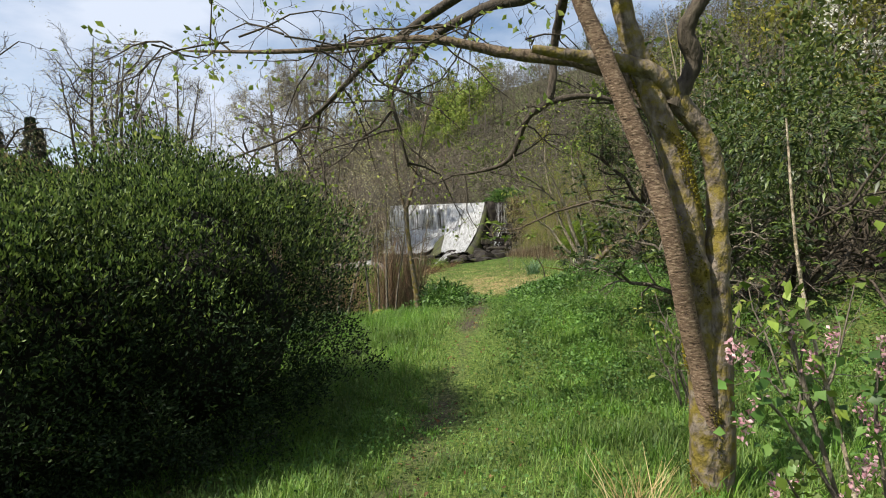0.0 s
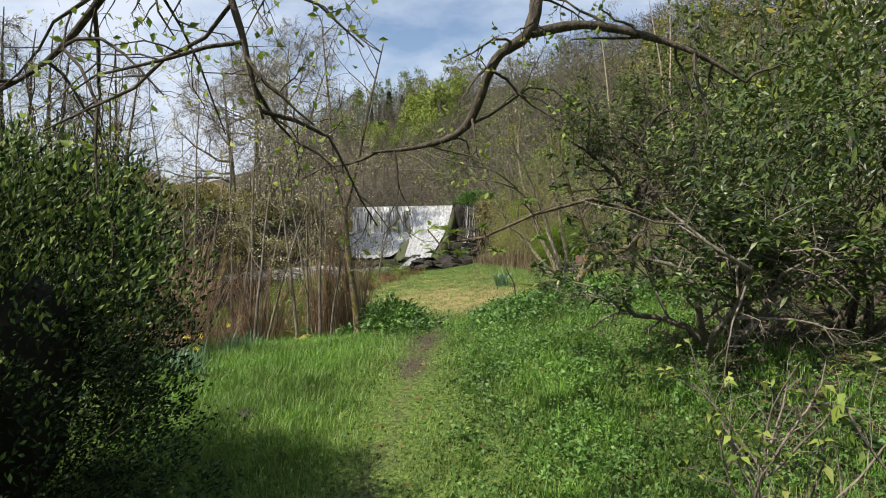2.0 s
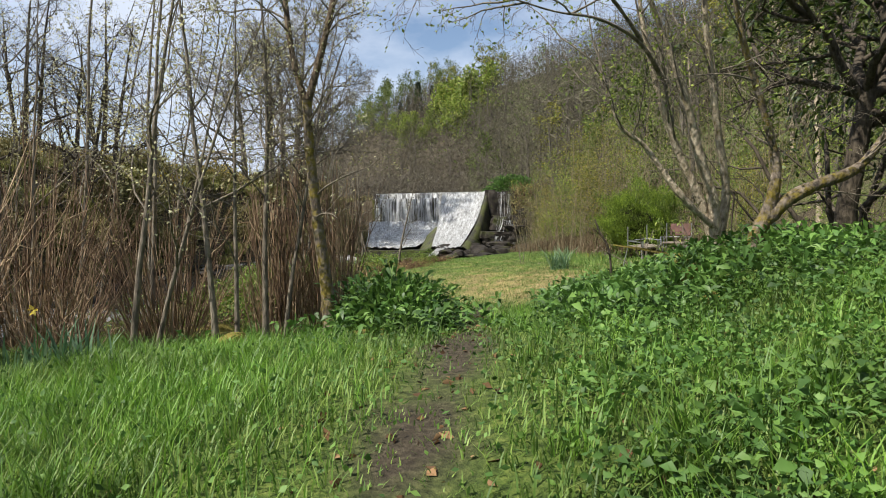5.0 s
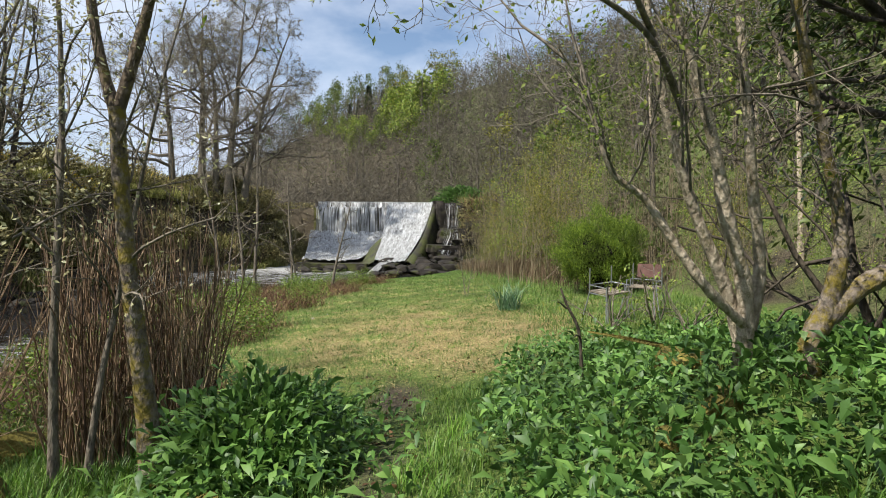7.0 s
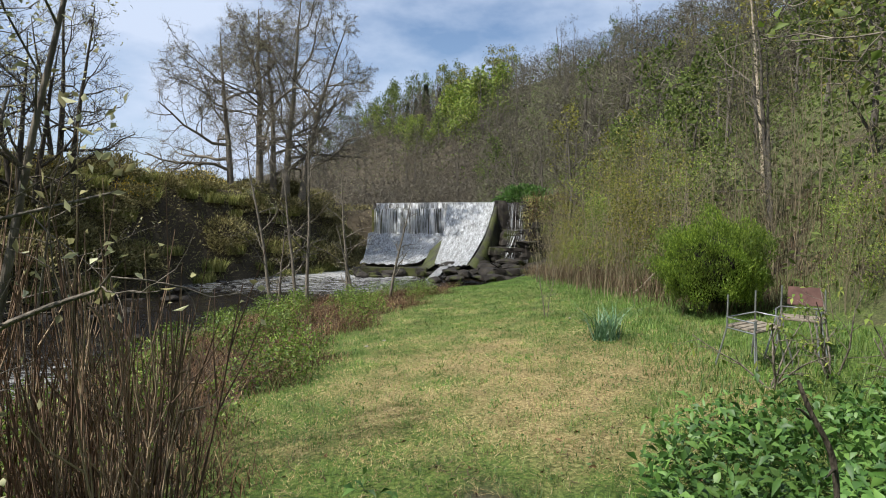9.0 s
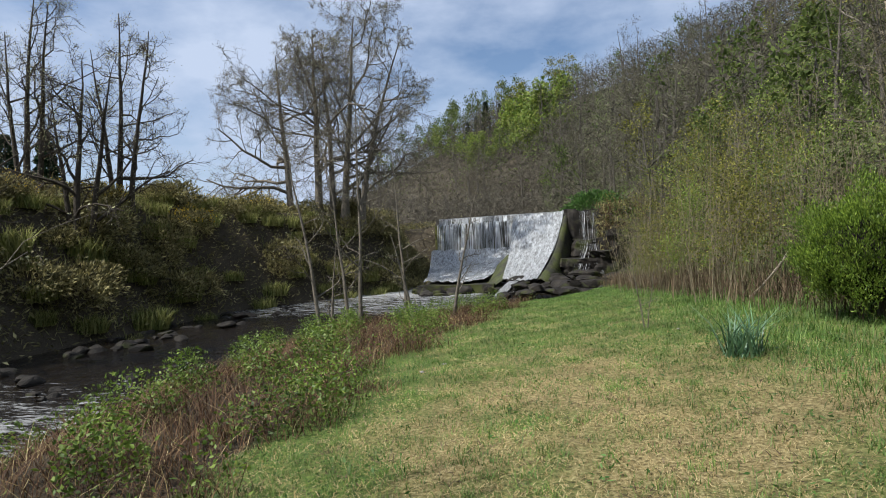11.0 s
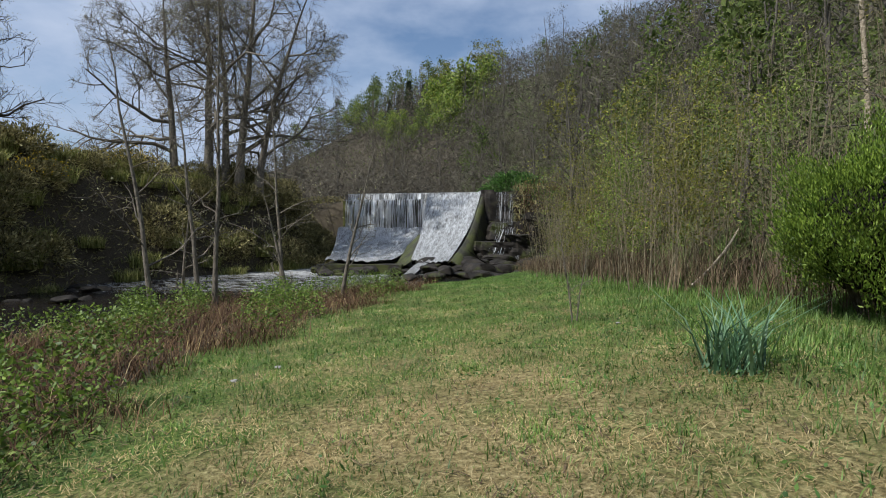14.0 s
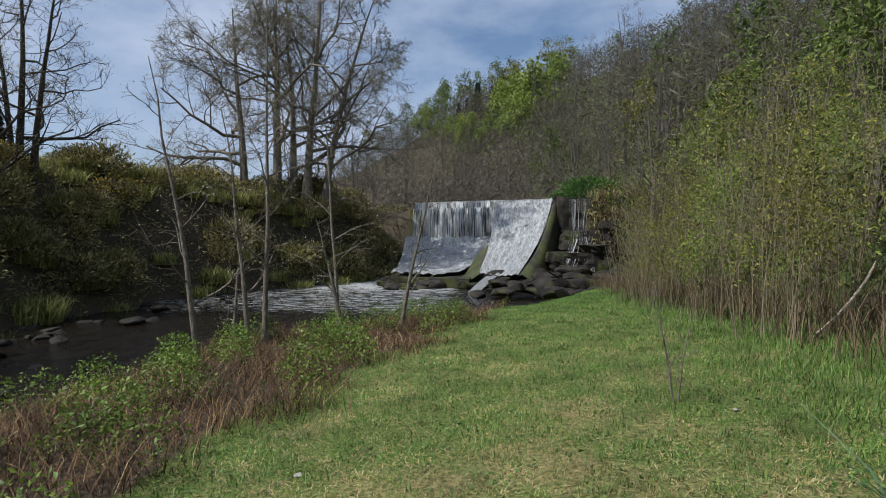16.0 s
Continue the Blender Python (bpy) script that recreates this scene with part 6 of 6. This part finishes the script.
limb("side_twig", [(1.47, 13.35, 1.0), (1.43, 13.3, 1.02), (1.40, 13.28, 1.0)], [0.008, 0.006, 0.003], M["bark_dark"], stick, S0, 5, 3, 0.1, 73)
log = empty_thing("fallen_branch", stand(3.9, 25.4, 0), "pale fallen branch leaning at the thicket's edge", "branch")
limb("limb", [(3.6, 25.2, 0.35), (3.9, 25.3, 0.6), (4.3, 25.5, 1.0), (4.6, 25.8, 1.3)], [0.03, 0.028, 0.022, 0.01], M["bark_pale"], log, np.array(log.location), 7, 4, 0.1, 74)
for k, (x, y, s, mat, label) in enumerate(((-1.72, 7.9, 0.11, "stone", "grey stone half sunk in the grass"), (-1.98, 20.3, 0.03, "green_shed", "small pale stone on the lawn"), (-1.76, 20.75, 0.035, "green_shed", "small pale stone on the lawn"), (1.62, 22.0, 0.03, "green_shed", "small pale stone on the lawn"), (-2.9, 13.3, 0.3, "mossrock", "mossy stone under the canes"), (-2.2, 12.1, 0.22, "mossrock", "mossy stone under the canes"), (-0.85, 11.7, 0.2, "mossrock", "mossy stone beside the path"))):
    boulder("stone", stand(x, y, s * 0.15), (s * 1.3, s, s * 0.6), M[mat], 600 + k, label, "stone", "meadow stones")
bare_tree("sapling", 75, 1.3, ((0, 0, -0.25, 0.0, 1.0), (0, 0, 0.12, 0.1, 0.8)), (M["bark_grey"], M["bark_grey"]), SAP, "tiny bare sapling on the lawn", "tree", None, "lawn saplings", 0.014, stand(1.2, 22.3))

# ---- ground cover ----


def cover(name, seed, count, xs, ys, density, build, mat, label, category):
    """One mass of small plants over a stretch of ground, thinned by a density of x and y."""
    rng = np.random.default_rng(seed)
    x, y = rng.uniform(*xs, count), rng.uniform(*ys, count)
    keep = rng.uniform(0, 1, count) < np.clip(density(x, y), 0, 1)
    x, y = x[keep], y[keep]
    base = np.stack([x, y, land(x, y) - 0.01], 1)
    v, f = build(base, rng)
    ob = part_mesh(name, mesh_of(name, v, f, mat))
    return tagged(ob, label, category, kind="stuff")


def on_path(x, y):
    return np.exp(-((x - path_x(y)) / 0.30) ** 2) * (1 - smooth01(y, 13.5, 15.5))


def dist(x, y, cx, cy, rx, ry):
    return np.exp(-((x - cx) / rx) ** 2 - ((y - cy) / ry) ** 2)


def patchy(x, y, s=1.0):
    return 0.5 + 0.5 * np.sin(x * 2.3 * s + 1.7 * np.sin(y * 1.1 * s)) * np.sin(y * 1.9 * s + 1.3 * np.sin(x * 0.9 * s))


lawn_edge = lambda y: np.interp(y, [14, 17, 22, 26, 30, 36], [-2.2, -2.6, -2.8, -2.2, -1.6, -1.0]) + 0.36 * np.sin(y * 1.7 + 1) + 0.2 * np.sin(y * 4.3)
herb_area = lambda x, y: np.clip(dist(x, y, -0.75, 12.6, 0.55, 1.0) * 1.4 + smooth01(x - np.interp(y, [10.5, 11.5, 13, 15, 16.5], [0.55, 0.5, 0.55, 1.0, 2.0]), 0, 0.25) * smooth01(y, 10.2, 11.2) * (1 - smooth01(y, 15.2, 16.4)) * (1 - smooth01(x, 4.6, 5.6)), 0, 1)
mow = lambda x, y: (x > lawn_edge(y)) * smooth01(y, 14, 15.5) * (1 - smooth01(x, 2.4, 3.4))
cover("lawn_grass", 1, 170000, (-3, 3.6), (13.5, 38), lambda x, y: mow(x, y) * (1 - 0.62 * masks(x, y)[1] * 2.2) * np.interp(y, [14, 20, 31], [1, 0.8, 0.5]) * (0.25 + 0.95 * smooth01(patchy(x, y, 4.7) * 0.6 + patchy(x, y, 2.1) * 0.4, 0.2, 0.7)), lambda b, r: blade_geo(b, r.uniform(0.025, 0.075, len(b)) * (0.6 + 0.9 * patchy(b[:, 0], b[:, 1], 4.7)), np.interp(b[:, 1], [14, 30], [0.005, 0.011]), 0.9, r), M["blade"], "short mown spring grass on the lawn", "grass")
cover("lawn_straw", 2, 170000, (-3, 3.4), (13.8, 32), lambda x, y: mow(x, y) * (0.26 + 1.7 * masks(x, y)[1] * patchy(x, y, 1.5)) * (0.35 + 0.9 * patchy(x + 3, y, 3.3)), lambda b, r: blade_geo(b + np.array([0, 0, 0.012]), r.uniform(0.006, 0.022, len(b)), r.uniform(0.0025, 0.005, len(b)), 5.0, r), M["straw"], "dry cut straw strewn over the lawn", "straw")
cover("lawn_debris", 18, 34000, (-3, 3.4), (13.8, 29), lambda x, y: mow(x, y) * smooth01(patchy(x - 2, y + 1, 3.9), 0.55, 0.95), lambda b, r: blade_geo(b + np.array([0, 0, 0.012]), r.uniform(0.008, 0.03, len(b)), r.uniform(0.004, 0.010, len(b)), 5.0, r), M["debris"], "dark brown twigs and leaf bits on the lawn", "litter")
cover("lawn_weeds", 19, 22000, (-3, 3.6), (13.8, 32), lambda x, y: mow(x, y) * (smooth01(patchy(x + 5, y + 2, 1.9), 0.72, 0.95) + 0.5 * dist(x, y, 1.6, 20.0, 0.7, 0.9) + 0.04), lambda b, r: small_leaf_geo(b + np.concatenate([0 * b[:, :2], r.uniform(0.01, 0.07, (len(b), 1))], 1), np.concatenate([r.normal(0, 1, (len(b), 2)), r.uniform(0.0, 0.9, (len(b), 1))], 1), r.uniform(0.02, 0.06, len(b)), r.uniform(0.010, 0.022, len(b)), r, 0.12), M["nettle"], "small broad weeds among the lawn grass", "weeds")
cover("meadow_grass", 3, 430000, (-5.2, 5.0), (-1.2, 14.5), lambda x, y: smooth01(x, -5.2, -3.4) * (1 - smooth01(x, 3.6, 5.0)) * smooth01(y, -1.2, 0.8) * (1 - 0.62 * on_path(x, y)) * (1 - 0.8 * herb_area(x, y)) * (1 - dist(x, y, -3.0, 5.0, 1.3, 1.6)) * (1 - 0.9 * dist(x, y, 4.0, 8.6, 2.0, 2.8)) * (1 - 0.4 * smooth01(x, 1.3, 2.4) * smooth01(y, 3.6, 5.0)) * (0.35 + 0.65 * patchy(x, y, 1.3)), lambda b, r: blade_geo(b, r.uniform(0.03, 0.10, len(b)) * (1 + 0.9 * patchy(b[:, 0], b[:, 1], 0.8)) * (1 - 0.6 * on_path(b[:, 0], b[:, 1])) * (1 - 0.35 * np.exp(-(b[:, 0] / 0.6) ** 2)), 0.0065, 0.8, r), M["blade"], "rough spring grass beside the path", "grass")
cover("lush_grass", 4, 60000, (-4.2, 0.2), (4.5, 12.5), lambda x, y: dist(x, y, -1.9, 8.6, 1.0, 2.4) * (1 - on_path(x, y)) + 0.5 * dist(x, y, -0.6, 12.0, 0.8, 1.0) * (1 - on_path(x, y)), lambda b, r: blade_geo(b, r.uniform(0.05, 0.19, len(b)) * (0.6 + 0.7 * patchy(b[:, 0], b[:, 1], 1.7)), 0.006, 0.75, r), M["lush"], "long lush bright grass left of the path", "grass")
cover("edge_grass", 5, 60000, (1.4, 5.2), (15, 40), lambda x, y: smooth01(x, 1.5, 2.8) * np.interp(y, [15, 24, 32], [0.9, 0.8, 0.6]) * (1 - smooth01(x - line(HILL_FOOT, y), 0.3, 1.5)), lambda b, r: blade_geo(b, r.uniform(0.05, 0.15, len(b)), 0.008, 0.8, r), M["blade"], "longer grass along the thicket's edge", "grass")
cover("herb_bed", 6, 11000, (-1.8, 5.6), (10.2, 16.5), lambda x, y: herb_area(x, y), lambda b, r: leaf_geo(np.repeat(b, 3, 0) + np.concatenate([r.normal(0, 0.035, (3 * len(b), 2)), r.uniform(0.03, 0.24, (3 * len(b), 1))], 1), np.concatenate([r.normal(0, 0.7, (3 * len(b), 2)), r.uniform(0.25, 1.1, (3 * len(b), 1))], 1), r.uniform(0.07, 0.16, 3 * len(b)), r.uniform(0.026, 0.05, 3 * len(b)), r, 0.12, 0.3), M["herb"], "bed of broad-leaved green herbs beside the path", "herbs")
cover("ground_ivy", 7, 190000, (-3.5, 5.0), (1.0, 11.5), lambda x, y: (0.10 + 0.95 * smooth01(x, 0.0, 1.0) * (0.25 + 0.75 * smooth01(patchy(x, y, 2.2), 0.25, 0.65)) * smooth01(y, 4.5, 6.5) + 0.5 * dist(x, y, -1.2, 5.2, 0.8, 1.0)) * (1 - 0.55 * on_path(x, y)) * (1 - dist(x, y, 3.9, 9.0, 1.7, 2.2)), lambda b, r: small_leaf_geo(b + np.concatenate([0 * b[:, :2], r.uniform(0.01, 0.13, (len(b), 1))], 1), np.concatenate([r.normal(0, 0.8, (len(b), 2)), r.uniform(-0.4, 0.9, (len(b), 1))], 1), r.uniform(0.018, 0.042, len(b)), r.uniform(0.014, 0.028, len(b)), r, 0.12), M["nettle"], "low leafy ground cover and young nettles", "ground cover")
cover("leaf_litter", 8, 26000, (-3.5, 6.5), (0.8, 16), lambda x, y: 0.06 + 0.8 * dist(x, y, 3.6, 8.6, 1.9, 2.4) + 0.5 * dist(x, y, 2.6, 6.6, 1.1, 1.4) + 0.22 * on_path(x, y) + 0.5 * dist(x, y, -1.4, 10.4, 0.25, 0.25) + 0.3 * dist(x, y, 1.5, 8.9, 0.4, 0.4), lambda b, r: small_leaf_geo(b + np.array([0, 0, 0.015]), np.concatenate([r.normal(0, 1, (len(b), 2)), r.normal(0.05, 0.2, (len(b), 1))], 1), r.uniform(0.03, 0.07, len(b)), r.uniform(0.02, 0.04, len(b)), r, 0.2), M["dead"], "brown dead leaves on the ground", "leaf litter")
cover("young_herbs", 21, 3000, (0.1, 4.0), (6.0, 11.2), lambda x, y: smooth01(x - path_x(y), 0.35, 0.9) * (0.15 + 0.85 * smooth01(patchy(x + 1, y, 1.6), 0.4, 0.8)) * (1 - dist(x, y, 3.6, 8.4, 1.0, 1.2)), lambda b, r: leaf_geo(np.repeat(b, 4, 0) + np.concatenate([r.normal(0, 0.03, (4 * len(b), 2)), r.uniform(0.02, 0.15, (4 * len(b), 1))], 1), np.concatenate([r.normal(0, 0.8, (4 * len(b), 2)), r.uniform(0.1, 0.8, (4 * len(b), 1))], 1), r.uniform(0.035, 0.085, 4 * len(b)), r.uniform(0.022, 0.045, 4 * len(b)), r, 0.12, 0.3), M["nettle"], "young broad-leaved herbs in the grass", "herbs")


def clumped(base, rng, each, spread):
    """Every point turned into a little clump of points on the ground."""
    p = np.repeat(base, each, 0)
    p[:, :2] += rng.normal(0, spread, (len(p), 2))
    p[:, 2] = land(p[:, 0], p[:, 1]) - 0.005
    return p


def tufts(base, rng, each, spread, low, high, width, lean):
    p = clumped(base, rng, each, spread)
    return blade_geo(p, rng.uniform(low, high, len(p)) * np.repeat(rng.uniform(0.6, 1.4, len(base)), each), width, lean, rng)


cover("lawn_tufts", 22, 6000, (-3, 3.6), (14.2, 36), lambda x, y: mow(x, y) * (0.30 + 0.6 * patchy(x, y, 3.1)), lambda b, r: tufts(b, r, 24, 0.055, 0.02, 0.05, 0.006, 1.1), M["blade"], "little tufts of grass on the lawn", "grass")
cover("lawn_thatch", 23, 7500, (-3, 3.6), (14.2, 33), lambda x, y: mow(x, y) * (0.12 + 1.5 * masks(x, y)[1]), lambda b, r: tufts(b, r, 24, 0.10, 0.008, 0.028, 0.004, 3.4), M["straw"], "matted patches of pale cut straw", "straw")
cover("meadow_tufts", 24, 3600, (-3.6, 3.6), (1.0, 13.5), lambda x, y: (1 - np.exp(-((x + 0.25) / 0.75) ** 4)) * (1 - herb_area(x, y)) * (0.2 + 0.8 * patchy(x, y, 1.9)) * (1 - dist(x, y, -3.0, 5.0, 1.3, 1.6)), lambda b, r: tufts(b, r, 28, 0.04, 0.08, 0.19, 0.006, 0.8), M["lush"], "tufts of longer fresh grass", "grass")
bank_zone = lambda x, y: smooth01(lawn_edge(y) + 0.35 - x, 0, 0.5) * smooth01(x - line(RIVER_R, y), 0.2, 1.0) * smooth01(y, 13, 14.5)
cover("bramble_stems", 9, 95000, (-8.5, -0.8), (12.5, 38), lambda x, y: bank_zone(x, y) * (0.6 + 0.6 * patchy(x, y, 0.9)), lambda b, r: blade_geo(b, r.uniform(0.10, 0.34, len(b)) * (0.6 + 0.8 * patchy(b[:, 0], b[:, 1], 1.1)), r.uniform(0.004, 0.010, len(b)), 1.5, r), M["rust"], "tangle of red-brown bramble and dead stems on the riverbank", "brambles")
cover("bank_herbs", 10, 300000, (-8.5, -0.6), (12.5, 38), lambda x, y: bank_zone(x, y) * smooth01(patchy(x, y, 1.4) + 0.25 * patchy(x, y, 4.1), 0.66, 0.84), lambda b, r: small_leaf_geo(b + np.concatenate([r.normal(0, 0.03, (len(b), 2)), (r.uniform(0.02, 0.46, len(b)) * (0.3 + 1.0 * smooth01(patchy(b[:, 0], b[:, 1], 1.4), 0.45, 0.95)))[:, None]], 1), np.concatenate([r.normal(0, 0.8, (len(b), 2)), r.uniform(0.1, 0.9, (len(b), 1))], 1), r.uniform(0.03, 0.07, len(b)), r.uniform(0.018, 0.034, len(b)), r, 0.15), M["herb_light"], "fresh green herbs growing through the brambles", "herbs")
cover("bank_straw", 11, 16000, (-8.0, -1.2), (12.5, 36), lambda x, y: bank_zone(x, y) * 0.5, lambda b, r: blade_geo(b, r.uniform(0.05, 0.35, len(b)), 0.006, 1.6, r), M["straw"], "dry grass stalks on the riverbank", "dry grass")
cover("thicket_litter", 12, 17000, (1.8, 7.5), (21, 42), lambda x, y: smooth01(x - line(HILL_FOOT, y), -1.8, -0.6) * (1 - smooth01(x - line(HILL_FOOT, y), 1.5, 3.5)), lambda b, r: blade_geo(b, r.uniform(0.15, 0.8, len(b)), 0.010, 0.7, r), M["debris"], "dead brown stalks at the foot of the thicket", "dead stalks")
cover("slope_growth", 13, 60000, (3, 24), (8, 60), lambda x, y: smooth01(x - line(HILL_FOOT, y), 0.0, 1.5) * 0.8, lambda b, r: small_leaf_geo(b + np.concatenate([r.normal(0, 0.1, (len(b), 2)), r.uniform(0.05, 0.9, (len(b), 1))], 1), np.concatenate([r.normal(0, 0.8, (len(b), 2)), r.uniform(0.1, 0.9, (len(b), 1))], 1), r.uniform(0.10, 0.22, len(b)), r.uniform(0.05, 0.09, len(b)), r, 0.15), M["wood_leaf"], "green undergrowth on the wooded slope", "undergrowth")

# herb mound left of the path
mound = empty_thing("herb_clump", stand(-0.78, 12.45, 0), "tall dense clump of broad-leaved green herbs beside the path", "herbs")
rng = np.random.default_rng(88)
P, D = blob_points(rng, 2600, (0, 0, 0.12), (0.55, 0.8, 0.44), 0.55, -0.1)
v, f = leaf_geo(P, D * 0.8 + rng.normal(0, 0.45, P.shape) + np.array([0, 0, 0.3]), rng.uniform(0.08, 0.17, len(P)), rng.uniform(0.028, 0.052, len(P)), rng, 0.12, 0.3)
part_mesh("leafage", mesh_of("leafage", v, f, M["herb"]), mound)
tb = Tubes()
for k in range(40):
    q = P[rng.integers(len(P))]
    tb.add([(q[0] * 0.5, q[1] * 0.5, -0.03), (q[0] * 0.8, q[1] * 0.8, q[2] * 0.6), q], [0.006, 0.005, 0.003], 3)
part_mesh("cane_mass", tb.mesh("cane_mass", M["herb"]), mound)

# ---- cover of the far bank and the far woods ----
far_bank = lambda x, y: smooth01(line(RIVER_L, y) - x, -0.4, 0.6) * (1 - smooth01(line(RIVER_L, y) - x, 6.0, 10.0))
cover("bank_growth", 14, 90000, (-26, -8), (10, 58), lambda x, y: far_bank(x, y), lambda b, r: small_leaf_geo(b + np.concatenate([r.normal(0, 0.05, (len(b), 2)), r.uniform(0.0, 0.45, (len(b), 1))], 1), np.concatenate([r.normal(0, 0.8, (len(b), 2)), r.uniform(-0.2, 0.9, (len(b), 1))], 1), r.uniform(0.10, 0.30, len(b)), r.uniform(0.03, 0.07, len(b)), r, 0.15), M["gorse"], "dark heath and dead growth covering the far bank", "undergrowth")
cover("bank_tussocks", 15, 26000, (-26, -8), (10, 58), lambda x, y: far_bank(x, y) * smooth01(patchy(x, y, 0.8), 0.5, 0.9), lambda b, r: blade_geo(b, r.uniform(0.2, 0.5, len(b)), 0.03, 0.8, r), M["dry_tussock"], "olive grass hanging on the far bank", "grass")
in_wood = lambda x, y: smooth01(x - line(HILL_FOOT, y), 0.5, 3.0) * (1 - smooth01(x - line(HILL_FOOT, y), 45, 65))
crowns = lambda x, y: 0.18 + 0.82 * smooth01(patchy(x, y, 0.55) * 0.7 + 0.3 * patchy(x, y, 1.7), 0.25, 0.7)
cover("far_wood_twigs", 16, 420000, (-70, 40), (40, 165), lambda x, y: in_wood(x, y) * crowns(x, y), lambda b, r: small_leaf_geo(b + np.concatenate([r.normal(0, 0.4, (len(b), 2)), (r.uniform(0.1, 1.0, len(b)) * (2.0 + 4.5 * crowns(b[:, 0], b[:, 1])))[:, None]], 1), np.concatenate([r.normal(0, 0.8, (len(b), 2)), r.uniform(0.1, 1.0, (len(b), 1))], 1), r.uniform(0.4, 1.2, len(b)), r.uniform(0.03, 0.08, len(b)), r, 0.1), M["twig_haze"], "hazy mass of bare grey-brown twigs in the far woods", "woods")
cover("far_wood_leaves", 17, 60000, (-70, 40), (40, 165), lambda x, y: in_wood(x, y) * smooth01(patchy(x + 9, y - 4, 0.4), 0.55, 0.85), lambda b, r: small_leaf_geo(b + np.concatenate([r.normal(0, 0.4, (len(b), 2)), (r.uniform(0.1, 1.0, len(b)) * (2.0 + 4.5 * crowns(b[:, 0], b[:, 1])))[:, None]], 1), np.concatenate([r.normal(0, 0.8, (len(b), 2)), r.uniform(0.0, 0.8, (len(b), 1))], 1), r.uniform(0.25, 0.5, len(b)), r.uniform(0.12, 0.25, len(b)), r, 0.2), M["wood_leaf"], "patches of fresh leaf in the far woods", "woods")
cover("upper_wood_twigs", 25, 50000, (-13, 6), (56, 92), lambda x, y: crowns(x, y) * 0.9, lambda b, r: small_leaf_geo(b + np.concatenate([r.normal(0, 0.3, (len(b), 2)), (r.uniform(0.05, 1.0, len(b)) * (0.6 + 2.2 * crowns(b[:, 0], b[:, 1])))[:, None]], 1), np.concatenate([r.normal(0, 0.8, (len(b), 2)), r.uniform(0.1, 1.0, (len(b), 1))], 1), r.uniform(0.3, 0.9, len(b)), r.uniform(0.025, 0.06, len(b)), r, 0.1), M["twig_haze"], "bare grey-brown scrub above the weir", "woods")
